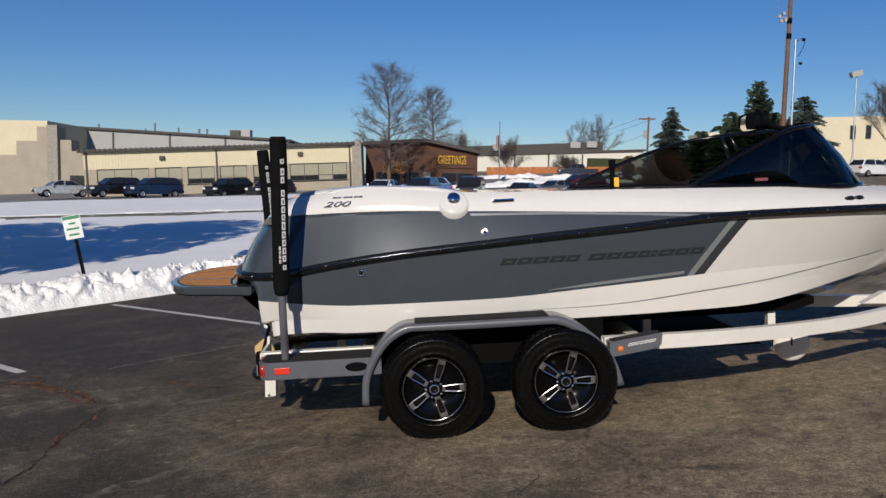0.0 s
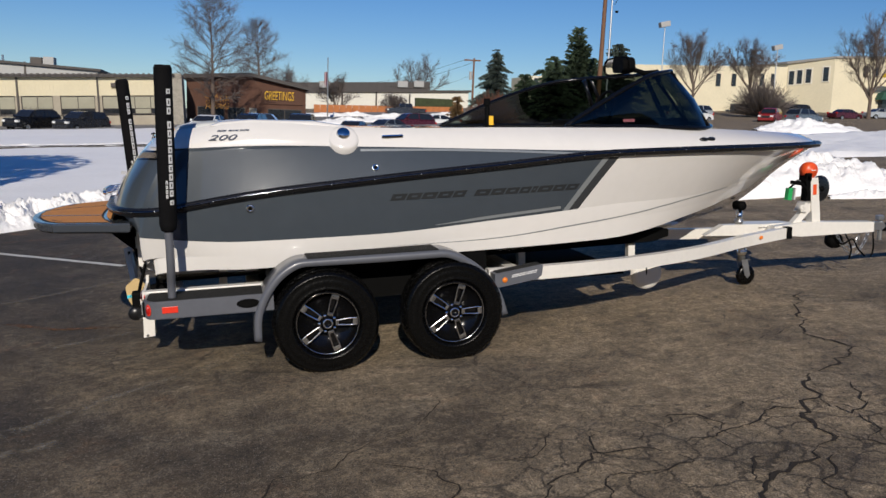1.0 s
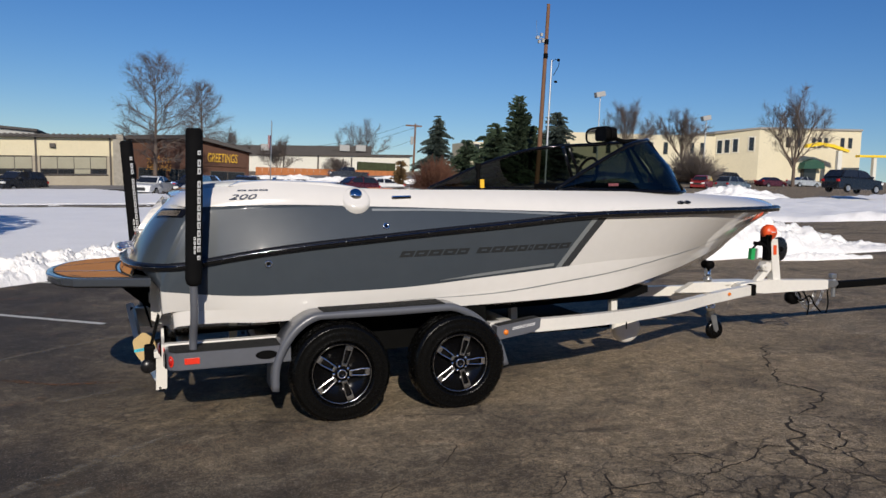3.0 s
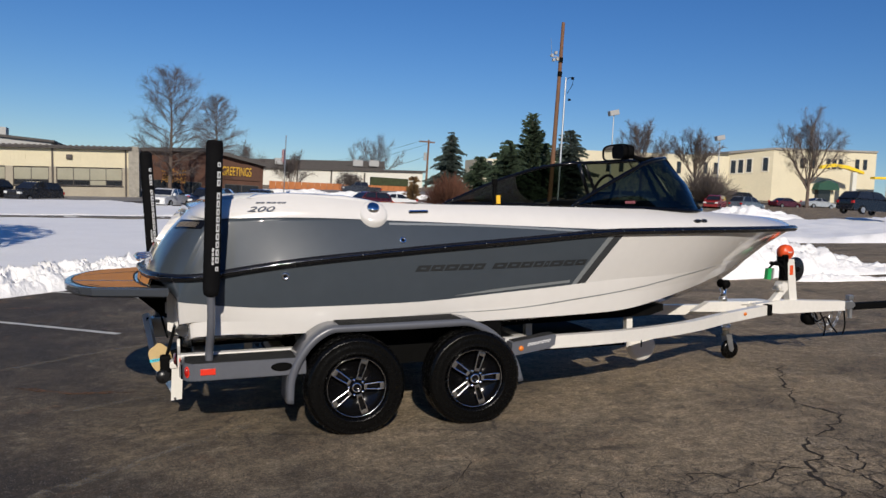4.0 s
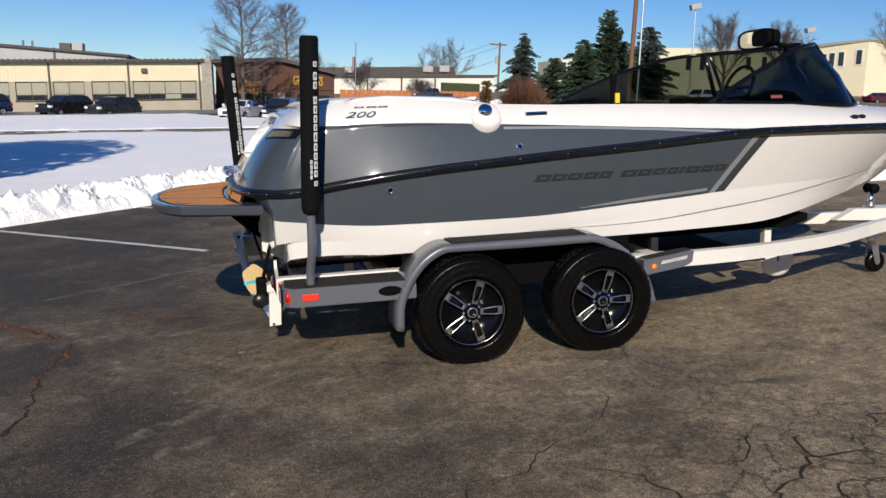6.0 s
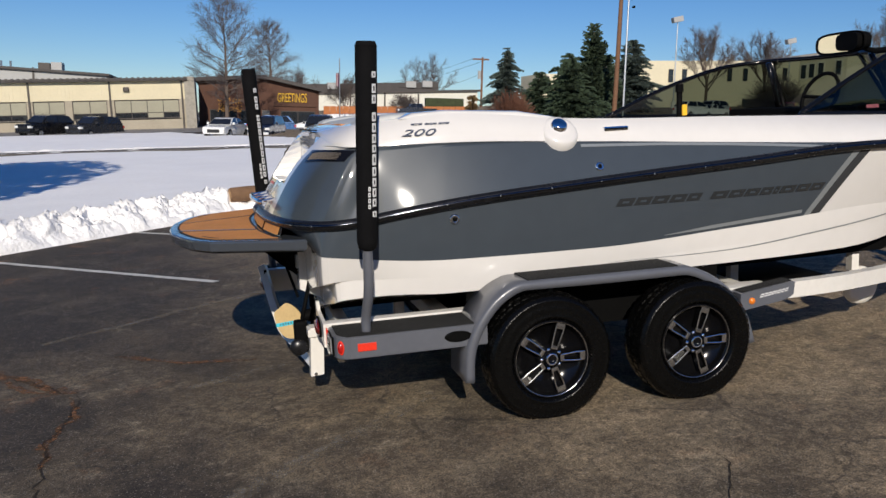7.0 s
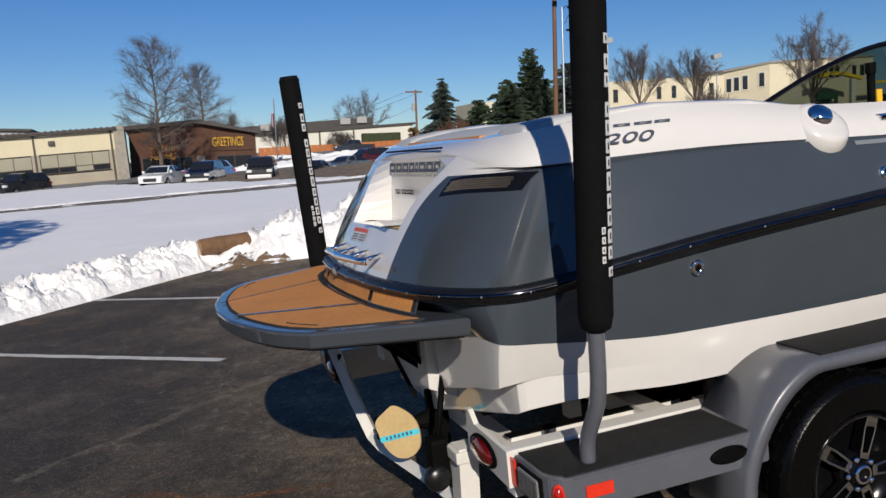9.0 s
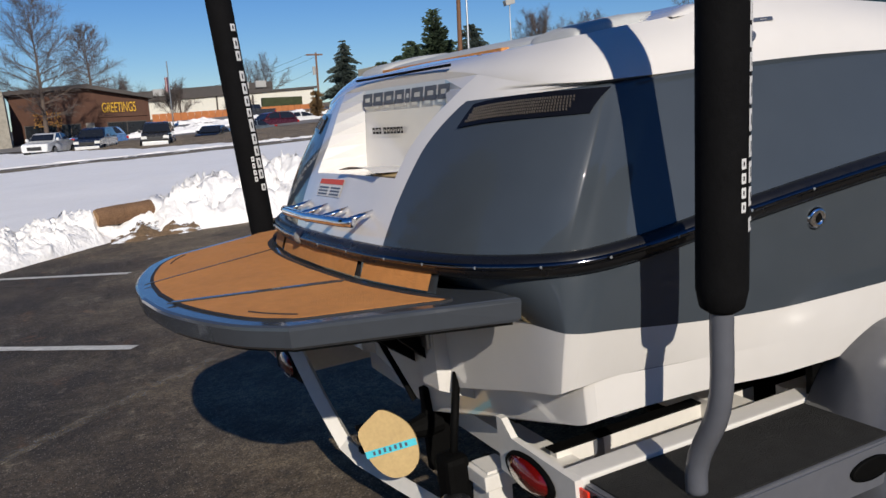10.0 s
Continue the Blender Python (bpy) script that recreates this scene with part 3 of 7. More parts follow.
STEPU = level((.514, .514, .514, .519, .531, .69, .92, 1.2, *BX, 5.53, 6.10, 6.43, 6.62), (0, .43, .77, .909, .919, .948, 1.002, 1.050, 1.110, 1.120, 1.045, .87, .65, .38, .165, 0),
              (.59, .685, .765, .795, .800, .812, .808, .80, .806, .83, .851, .917, 1.007, 1.105, 1.175, 1.225))
PAINT = level((.505, .505, .505, .512, .524, .66, .90, 1.2, *BX, 5.5, 6.12, 6.48, 6.70), (0, .45, .80, .958, .967, .988, 1.025, 1.065, 1.13, 1.14, 1.07, .92, .72, .43, .19, 0),
              (.965, .965, .965, .964, .962, .945, .918, .90, .897, .945, .99, 1.01, 1.07, 1.15, 1.21, 1.25))
RUB = level((.30, .325, .41, .525, .565, .70, .92, 1.2, *BX, 5.5, 6.15, 6.58, 6.80), (0, .45, .78, .932, .958, .995, 1.047, 1.10, 1.175, 1.21, 1.205, 1.13, 1.0, .74, .40, 0),
            (1.13, 1.13, 1.13, 1.13, 1.131, 1.14, 1.175, 1.215, 1.29, 1.352, 1.40, 1.392, 1.38, 1.365, 1.35, 1.338))
TOP = level((.63, .63, .655, .745, .785, .90, 1.07, 1.26, 2.06, 3.1, 4.0, 4.9, 5.5, 6.15, 6.56, 6.77), (0, .42, .74, .890, .905, .928, .962, .998, 1.085, 1.15, 1.185, 1.11, .98, .72, .38, 0),
            (1.635, 1.615, 1.562, 1.55, 1.55, 1.55, 1.552, 1.552, 1.52, 1.463, 1.42, 1.412, 1.40, 1.385, 1.37, 1.358))
EDGE = level((.69, .70, .74, .82, .86, .98, 1.12, 1.28, 2.0, 3.1, 4.0, 4.9, 5.5, 6.12, 6.50, 6.70), (0, .36, .62, .755, .775, .825, .865, .90, .98, 1.02, 1.01, .92, .79, .55, .28, 0),
             (1.66, 1.66, 1.665, 1.675, 1.68, 1.69, 1.705, 1.715, 1.655, 1.62, 1.59, 1.556, 1.515, 1.47, 1.435, 1.41))
CROWN = level((.80, .80, .82, .86, .90, .98, 1.12, 1.3, *BX, 5.5, 6.05, 6.37, 6.56), (0,) * 16,
              (1.68, 1.68, 1.68, 1.69, 1.695, 1.705, 1.715, 1.725, 1.66, 1.62, 1.60, 1.575, 1.54, 1.49, 1.45, 1.42))
NU = len(RUB)


def pick(line, u):
    """A point of a line at u (0 to 1)."""
    s = min(max(u, 0.0), 1.0) * (NU - 1)
    i = min(int(s), NU - 2)
    return line[i] * (1 - s + i) + line[i + 1] * (s - i)


def surf(a, b, bulge):
    """The skin between two lines; bulge pushes its middle out."""
    def f(u, v, off=0.0):
        p, q = pick(a, u), pick(b, u)
        d = pick(a, min(u + 0.004, 1)) - pick(a, max(u - 0.004, 0))
        n = np.array([d[1], -d[0], 0.0])
        n = -n / (np.linalg.norm(n) + 1e-9)
        w = (bulge(u) if callable(bulge) else bulge) * 4 * v * (1 - v) * min(1.0, np.linalg.norm(q - p) / 0.25)
        r = p * (1 - v) + q * v + n * (w + off)
        if u <= 0 or u >= 1:
            r[1] = 0.0
        return r
    return f


LEDGE, FOOT = surf(STEPL, STEPU, 0.0), surf(CHINE, STEPL, 0.002)
LOW, SIDE, TUMBLE, COVE = surf(STEPU, PAINT, 0.003), surf(PAINT, RUB, 0.004), surf(RUB, TOP, lambda u: 0.032 - 0.029 * min(max((u - 0.22) / 0.10, 0.0), 1.0)), surf(TOP, EDGE, 0.03)


def flip(p, s):
    return (p[0], -s * p[1], p[2])


def skin(name, f, u0, u1, material, parent=None, nu=70, nv=8, off=0.0, label="", v0=0.0, v1=1.0, skip=None, sides=(1, -1)):
    """Both sides of a patch of the skin, from u0(v) to u1(v)."""
    a0 = u0 if callable(u0) else (lambda v: u0)
    a1 = u1 if callable(u1) else (lambda v: u1)
    rows = []
    for j in range(nv + 1):
        v = v0 + (v1 - v0) * j / nv
        half = [f(a0(v) + (a1(v) - a0(v)) * i / nu, v, off) for i in range(nu + 1)]
        rows.append([flip(p, 1) for p in half])
    obs = []
    for s in sides:
        obs.append([[(p[0], p[1] * s, p[2]) for p in r] for r in rows])
    bm = bmesh.new()
    for rr in obs:
        vs = [[bm.verts.new(p) for p in r] for r in rr]
        for j in range(nv):
            for i in range(nu):
                if skip and skip(i, j):
                    continue
                try:
                    bm.faces.new((vs[j][i], vs[j][i + 1], vs[j + 1][i + 1], vs[j + 1][i]))
                except ValueError:
                    pass
    bmesh.ops.remove_doubles(bm, verts=bm.verts[:], dist=1e-4)
    return part(name, bm, material, parent or boat, label, True)


def u_at(line, x):
    """u at which a line's side passes x."""
    for i in range(K * 3, NU - 1):
        if line[i][0] <= x <= line[i + 1][0]:
            return (i + (x - line[i][0]) / (line[i + 1][0] - line[i][0])) / (NU - 1)
    return 1.0


def slant(dx):
    """The raked front end of the grey on the side below the rub rail."""
    return lambda v: u_at(PAINT, 3.72 + dx) * (1 - v) + u_at(RUB, 4.05 + dx) * v


bottom = surf(KEEL, CHINE, 0.0)
skin("hull_bottom", bottom, 0, 1, WHITE, nv=4, nu=180)
skin("lower_side", LOW, 0, 1, WHITE, nv=4, nu=180).data.set_sharp_from_angle(angle=radians(9))
skin("transom_ledge", LEDGE, 0, 5 / 15, WHITE, nv=1, nu=60).data.set_sharp_from_angle(angle=radians(9))
skin("chine_flat", FOOT, 0, 1, WHITE, nv=3, nu=180).data.set_sharp_from_angle(angle=radians(9))
skin("grey_side", SIDE, 0, slant(-0.14), GREY, nv=8, nu=120)
for side in (1, -1):
    skin("silver_flash", SIDE, slant(-0.14), slant(-0.085), SILVER, nu=3, sides=(side,))
    skin("dark_flash", SIDE, slant(-0.085), slant(0.0), DARKGREY, nu=4, sides=(side,))
skin("bow_side", SIDE, slant(0.0), 1, WHITE, nu=50)


def u_breadth(f, v, y):
    """u on the transom at which the skin is y off the centre line."""
    lo, hi = 0.0, 0.40
    for _ in range(30):
        mid = (lo + hi) / 2
        lo, hi = (mid, hi) if f(mid, v)[1] < y else (lo, mid)
    return lo


def u_panel(v):
    return u_breadth(TUMBLE, v, .37 + .05 * v + .04 * v * v + .20 * max(v - .55, 0) ** 1.6 * 2.2)


def u_grey(v):
    """Where the grey begins: along the panel, then forward along the top of the vent."""
    if v <= .857:
        return u_panel(v)
    return u_breadth(TUMBLE, v, .51 + .19 * (v - .857) / .072 if v < .929 else .70 + .245 * (v - .929) / .071)


skin("grey_quarter", TUMBLE, u_grey, u_at(RUB, 4.05), GREY, nu=120, nv=28)
for side in (1, -1):
    skin("white_quarter_cap", TUMBLE, u_panel, u_grey, WHITE, nu=24, nv=28, sides=(side,))
skin("bow_topside", TUMBLE, u_at(RUB, 4.05), 1, WHITE, nu=40, nv=3)
deck_side = skin("deck_side", COVE, 0, 1, WHITE, nv=6, nu=100)
skin("foredeck", surf(EDGE, CROWN, 0.0), 0, 1, WHITE, nv=5, nu=100)
transom = skin("transom_panel", TUMBLE, 0, u_panel, WHITE, nu=16, nv=12, skip=lambda i, j: i < 13 and 5 <= j)
# the boarding cove in the transom
cw = [abs(TUMBLE(u_panel(j / 12) * 13 / 16, j / 12)[1]) for j in range(13)]
cx = [TUMBLE(u_panel(j / 12) * 13 / 16, j / 12)[0] for j in range(13)]
cz = [TUMBLE(u_panel(j / 12) * 13 / 16, j / 12)[2] for j in range(13)]
bm = bmesh.new()
XB = 0.60
for s in (1, -1):
    for j in range(5, 12):
        q = [(cx[j], s * cw[j], cz[j]), (XB + 0.03 * (j - 5) / 7, s * (cw[5] - 0.02), cz[j]), (XB + 0.03 * (j - 4) / 7, s * (cw[5] - 0.02), cz[j + 1]), (cx[j + 1], s * cw[j + 1], cz[j + 1])]
        bm.faces.new([bm.verts.new(p) for p in q])
    bm.faces.new([bm.verts.new(p) for p in ((cx[5], s * cw[5], cz[5]), (TUMBLE(0, 5 / 12)[0], 0, cz[5]), (XB, 0, cz[5]), (XB, s * (cw[5] - 0.02), cz[5]))])
bm.faces.new([bm.verts.new(p) for p in ((XB, cw[5] - 0.02, cz[5]), (XB, -cw[5] + 0.02, cz[5]), (XB + 0.03, -cw[5] + 0.02, cz[12]), (XB + 0.03, cw[5] - 0.02, cz[12]))])
bmesh.ops.remove_doubles(bm, verts=bm.verts[:], dist=1e-4)
part("transom_cove", bm, WHITE, boat)
bm = bmesh.new()
head = []
for k in range(25):
    y = cw[12] * (k / 12 - 1) * .98
    p = TUMBLE(u_breadth(TUMBLE, 1, abs(y)), 1)
    head.append([bm.verts.new(q) for q in ((XB + .03, y, cz[12] - .004), (p[0], y, p[2] + .001))])
for a, b in zip(head, head[1:]):
    bm.faces.new((a[0], b[0], b[1], a[1]))
part("cove_header", bm, WHITE, boat)

# transom below the platform: a raised pad with a plate at each side
for q in (1, -1):
    part("transom_pad", prism(bmesh.new(), [(.52, .98), (.462, .98), (.462, .67), (.60, .60), (.60, .80)], q * .245, q * .345), WHITE, boat)
    part("transom_plate", boxed(.450, .464, q * .255, q * .325, .80, .885, .006), STEEL, boat)
# added black wedge that stands for the platform's shadow on the transom
part("platform_mount", prism(bmesh.new(), [(.50, .985), (.18, .985), (.38, .80), (.50, .70)], -.12, .62), BLACK, boat)
part("transom_strap", tube(bmesh.new(), [(.34, .12, .97), (.42, -.02, .78), (.47, -.14, .58)], .010, 6), BLACK, boat)

# rub rail with its bright insert and screws
rub = [flip(p + np.array([0, 0, 0.0]), 1) for p in RUB]
full = [(p[0], -p[1], p[2]) for p in rub[::-1]] + rub[1:]
def rail(off, r, dz=0.0, sides=8):
    pts = []
    for i, p in enumerate(full):
        a, b = full[max(i - 1, 0)], full[min(i + 1, len(full) - 1)]
        n = Vector((b[1] - a[1], a[0] - b[0], 0)).normalized()
        pts.append(Vector(p) - n * -off + Vector((0, 0, dz)))
    return pts
test = rail(0.02, 1)[len(full) // 2]
sg = 1 if test.x < full[len(full) // 2][0] else -1
rub_rail = part("rub_rail", tube(bmesh.new(), rail(0.006 * sg, 1), 0.030, 10), RUBBER, boat, "black rub rail with chrome studs", True)
part("rail_insert", tube(bmesh.new(), rail(0.030 * sg, 1, 0.004), 0.010, 6), mat("dark_chrome", (0.12, 0.125, 0.14), 0.12, metal=1.0), rub_rail, "", True)
studs = rail(0.038 * sg, 1, 0.004)
mesh = None
run = 0.0
for a, b in zip(studs, studs[1:]):
    run += (b - a).length
    if run > 0.17:
        run = 0.0
        if mesh is None:
            ob = part("rail_screw", lathe(bmesh.new(), [(0.0, -0.003), (0.004, -0.002), (0.004, 0.002), (0.0, 0.003)], 6), SILVER, rub_rail)
            mesh = ob.data
        else:
            ob = new("rail_screw", mesh)
            ob.parent = rub_rail
        ob.location = b

# marks on the side, laid on the skin
CLOUD = np.array([f(i / 500, j / 24) for f in (FOOT, LOW, SIDE, TUMBLE, COVE) for i in range(80, 501) for j in range(25)])


def on_side(x, z, off=0.004):
    d = (CLOUD[:, 0] - x) ** 2 + (CLOUD[:, 2] - z) ** 2
    k = np.argsort(d)[:6]
    w = 1 / (d[k] + 1e-5)
    return (x, -float((CLOUD[k, 1] * w).sum() / w.sum()) - off, z)


def strip(name, pts, width, material, parent=boat, off=0.004, label=""):
    bm = bmesh.new()
    prev = None
    pts = spline([(*p, 0) for p in pts], 10)
    for i, p in enumerate(pts):
        w = width * (min(1.0, 0.15 + 3.0 * i / len(pts)) if isinstance(width, float) else 1)
        q = [bm.verts.new(on_side(p[0], p[1] + s * w / 2, off)) for s in (-1, 1)]
        if prev:
            bm.faces.new((prev[0], q[0], q[1], prev[1]))
        prev = q
    return part(name, bm, material, parent, label, True)


strip("pinstripe", [(2.55, .935), (3.1, .975), (3.56, 1.002)], 0.022, SILVER)
strip("pinstripe", [(2.03, 1.497), (2.6, 1.478), (3.1, 1.450), (3.6, 1.415), (3.86, 1.395)][::-1], 0.016, SILVER)
strip("chine_line", [(2.2, .80), (3.1, .805), (3.65, .848), (4.2, .893), (4.8, .975), (5.3, 1.04)], 0.008, SILVER)


def block(bm, place, hollow=.30):
    """One leaning letter-sized mark with an open middle; place(f, t) gives a point of it."""
    outer = [bm.verts.new(place(f, t)) for f, t in ((0, 0), (1, 0), (1, 1), (0, 1))]
    inner = [bm.verts.new(place(f, t)) for f, t in ((hollow, .34), (1 - hollow, .34), (1 - hollow, .66), (hollow, .66))]
    for k in range(4):
        bm.faces.new((outer[k], outer[(k + 1) % 4], inner[(k + 1) % 4], inner[k]))


def bars(name, spans, x0, z0, h, lean, material, off=0.005):
    """A row of leaning letter-sized marks on the side; spans: (start, end) in metres."""
    bm = bmesh.new()
    for a, b in spans:
        block(bm, lambda f, t: on_side(x0 + a + (b - a) * f + lean * t * h, z0 + t * h, off))
    ob = part(name, bm, material, boat)
    ob["kind"] = "stuff"
    return ob


def spaced(widths, gap):
    out, s = [], 0.0
    for w in widths:
        if w > 0:
            out.append((s, s + w))
        s += abs(w) + gap
    return out


PRINT = mat("dark_side_print", (0.022, 0.025, 0.028), 0.12, vary=0.05, coat=0.5)
bars("side_emblem", spaced([.105, .10, .105, .105, .09, -.05, .115, .105, .10, .085, .04, .115, .10, .10], .012), 2.21, 1.135, .045, .6, PRINT)


def side_words(text, size, x, z, material, off=0.006):
    p, q, r = (Vector(on_side(x, z, off)), Vector(on_side(x + 0.15, z, off)), Vector(on_side(x, z + 0.05, off)))
    ex = (q - p).normalized()
    ez = (r - p).normalized()
    ey = ex.cross(ez).normalized()
    ez = ey.cross(ex) * -1 if ey.cross(ex).dot(ez) < 0 else ey.cross(ex)
    m = Matrix.Translation(p) @ Matrix((ex, ez, ex.cross(ez))).transposed().to_4x4()
    return words("model_number", text, size, m, material, boat, 0.003, 0.35)


number = side_words("200", 0.062, 1.095, 1.612, BLUEGREY)
number.scale.x *= 2.0
bars("model_emblem", [(0, .06), (.075, .14), (.15, .21)], 1.07, 1.655, .010, .6, BLUEGREY)

# fuel filler, vent, thru-hull fittings, cleat
def fitting(name, x, z, prof, material, n=20, off=0.0, label=""):
    p, q, r = Vector(on_side(x, z, off)), Vector(on_side(x + 0.08, z, off)), Vector(on_side(x, z + 0.05, off))
    ex, ez = (q - p).normalized(), (r - p).normalized()
    ey = ez.cross(ex).normalized()
    ez = ex.cross(ey)
    m = Matrix.Translation(p) @ Matrix((ex, ey, ez)).transposed().to_4x4()
    ob = part(name, lathe(bmesh.new(), prof, n), material, boat, label, True)
    ob.matrix_local = m
    return ob


fitting("filler_boss", 1.925, 1.594, [(0.0, -0.005), (0.080, -0.005), (0.100, -0.001), (0.112, 0.012), (0.122, 0.045), (0.126, 0.09)], WHITE, 36)
fitting("filler_cap", 1.925, 1.612, [(0.0, -0.030), (0.036, -0.028), (0.044, -0.020), (0.050, -0.006), (0.052, 0.004)], CHROME, 24, label="chrome filler cap")
fitting("drain_fitting", 2.12, 1.372, [(0.0, -0.004), (0.012, -0.005), (0.014, -0.014), (0.026, -0.008), (0.028, 0.002)], CHROME)
fitting("drain_fitting", 1.245, 1.133, [(0.0, -0.003), (0.014, -0.004), (0.016, -0.016), (0.028, -0.009), (0.030, 0.002)], CHROME)
for x_, z_ in ((2.12, 1.372), (1.245, 1.133)):
    fitting("drain_hole", x_, z_, [(0.0, -0.012), (0.011, -0.0125), (0.013, -0.008)], BLACK, 14)
p = on_side(2.22, 1.583, 0.008)
part("air_vent", boxed(2.19, 2.35, p[1] - .012, p[1] + .03, 1.570, 1.596, .008), CHROME, boat)
part("vent_slot", boxed(2.20, 2.34, p[1] - .016, p[1] - .010, 1.578, 1.588), BLACK, boat)
p = on_side(4.90, 1.47, 0.0)
for x_ in (4.86, 4.94):
    fitting("bow_cleat", x_, 1.468, [(0.0, -0.016), (0.030, -0.014), (0.046, -0.004), (0.048, 0.004)], RUBBER, 16, label="black oval pop-up cleat").scale = (1, 1, .42)
part("bow_light", boxed(6.48, 6.58, -.05, .05, 1.415, 1.45, .012), BLACK, boat)

# quarter vents
VENTBLACK = mat("gloss_black_vent", (0.006, 0.006, 0.007), 0.16, spec=0.35, vary=0.1)
for s in (1, -1):
    def vent_at(t, w, off):
        y = .535 + .37 * t + .02 * w * (1 - t)
        v = (.715 + .11 * t + .10 * t * (1 - t)) * (1 - w) + (.85 + .11 * t + .14 * t * (1 - t)) * w
        p = TUMBLE(u_breadth(TUMBLE, v, y), v, off)
        return (p[0], -s * p[1], p[2])
    vent = grid_part("quarter_vent", [[vent_at(i / 16, j / 3, .006) for i in range(17)] for j in range(4)], VENTBLACK, boat, "gloss black louvred vent")
    bm = bmesh.new()
    for i in range(44):
        for k in range(5):
            c = vent_at(.06 + .83 * i / 44 + .009 * (k % 2), .24 + .125 * k, .008)
            box(bm, -.0015, .0015, -.0019, .0019, -.0030, .0030, 0, Matrix.Translation(c))
    part("louvre_grid", bm, mat("dull_bronze_mesh", (0.15, 0.13, 0.115), 0.45, metal=0.6) if s == 1 else bpy.data.materials["dull_bronze_mesh"], vent)["kind"] = "stuff"

# lettering blocks in the cove, hinge line, grab rail, hose light
bm = bmesh.new()
for a, b in spaced([.082, .079, .076, .069, .034, .082, .078, .072], .010):
    block(bm, lambda f, t: (XB + .013, .30 - a - (b - a) * f - .018 * t, 1.548 + .044 * t), .26)
part("maker_emblem", bm, BLUEGREY, boat)["kind"] = "stuff"
bm = bmesh.new()
for a, b in spaced([.020, .024, .016, -.008, .022, .022, .020, .018, .026, .014], .006):
    block(bm, lambda f, t: (XB + .004, .22 - a - (b - a) * f, 1.450 + .022 * t), .28)
part("dealer_mark", bm, BLACK, boat)["kind"] = "stuff"
curl = [[(.385 + .18 * j / 5, -.25 + .30 * i / 12, cz[5] + .008 + .016 * math.sin(3.0 * i / 12) * (1 - j / 6) + .010 * (1 - j / 5) ** 2) for i in range(13)] for j in range(6)]
grid_part("paper_sheet", curl, mat("paper", (0.75, 0.72, 0.66), 0.8), boat, "curled sheet of white paper")
part("cardboard_tag", boxed(.42, .56, -.32, -.16, cz[5] + .002, cz[5] + .006), TANPAD, boat)
PAPERPRINT = mat("printed_label", (0.72, 0.70, 0.68), 0.5, vary=0.08, scale=30)


def on_transom(y, v, off=.003):
    p = TUMBLE(u_breadth(TUMBLE, v, abs(y)), v, off)
    return (p[0], math.copysign(p[1], y), p[2])


def transom_patch(name, y0, y1, v0, v1, material, parent, off=.003):
    return grid_part(name, [[on_transom(y0 + (y1 - y0) * i / 6 + .0001, v0 + (v1 - v0) * j / 3, off) for i in range(7)] for j in range(4)], material, parent)


lab = transom_patch("warning_label", .02, .24, .275, .385, PAPERPRINT, boat)
transom_patch("label_band", .02, .24, .352, .383, ORANGE, lab, .0045)
for y0, y1 in ((.03, .12), (.14, .23)):
    for v in (.285, .305, .325):
        transom_patch("label_print", y0, y1, v, v + .010, BLUEGREY, lab, .0045)
bm = bmesh.new()
tube(bm, [(.275, -.29, 1.225), (.262, -.24, 1.225), (.245, .02, 1.225), (.262, .28, 1.225), (.275, .33, 1.225)], .015, 10)
grab = part("grab_rail", bm, CHROME, boat, "chrome stern grab rail", True)
for y in (-.25, -.07, .11, .29):
    part("rail_post", tube(bmesh.new(), [(.255, y, 1.225), (.38, y, 1.24)], .010, 8), CHROME, grab, "", True)
part("stern_light", lathe(bmesh.new(), [(0, -.03), (.02, -.025), (.03, 0), (.02, .025), (0, .03)], 12, Matrix.Translation((.285, .22, 1.135))), LENS, boat, "clear stern light", True)
part("hinge_strip", boxed(.625, .635, -.34, .36, 1.640, 1.648), BLACK, boat)

# sun pad and the cushions and coamings beside it
def bolster(name, stations, material, label=""):
    """A padded form through cross-sections (x, y0, y1, z of the foot, height), rounded over the top."""
    rows = []
    for x, y0, y1, z, h in stations:
        mid, half = (y0 + y1) / 2, (y1 - y0) / 2
        rows.append([(x, mid - half * math.copysign(abs(math.cos(a)) ** .45, math.cos(a)), z + h * math.sin(a) ** .6) for a in (math.pi * k / 16 for k in range(17))])
    return grid_part(name, rows, material, boat, label)


bolster("sun_pad", [(.79, -.44, .44, 1.668, .004), (.80, -.47, .47, 1.668, .014), (.84, -.50, .50, 1.670, .024), (1.0, -.52, .52, 1.685, .028), (1.6, -.50, .50, 1.685, .028), (1.75, -.48, .48, 1.66, .01)], VINYL, "silvery grey flat sun pad")
part("teak_sill", boxed(.765, .795, -.42, .42, 1.664, 1.676, .003), TEAK, boat)
for q in (1, -1):
    y0, y1 = sorted((q * .50, q * .72))
    bolster("corner_cushion", [(.80, y0, y1, 1.665, .006), (.815, y0, y1, 1.666, .026), (.86, y0, y1, 1.672, .034), (1.0, y0, y1, 1.69, .034), (1.12, y0, y1, 1.70, .028), (1.16, y0, y1, 1.70, .003)], VINYL, "pale grey corner cushion")
    y0, y1 = sorted((q * .66, q * .86))
    bolster("coaming", [(1.02, y0, y1, 1.69, .004), (1.10, y0, y1, 1.695, .030), (1.3, y0, y1, 1.70, .034), (1.75, y0, y1, 1.675, .036), (1.95, y0, y1, 1.655, .020), (2.05, y0, y1, 1.645, .003)], WHITE)

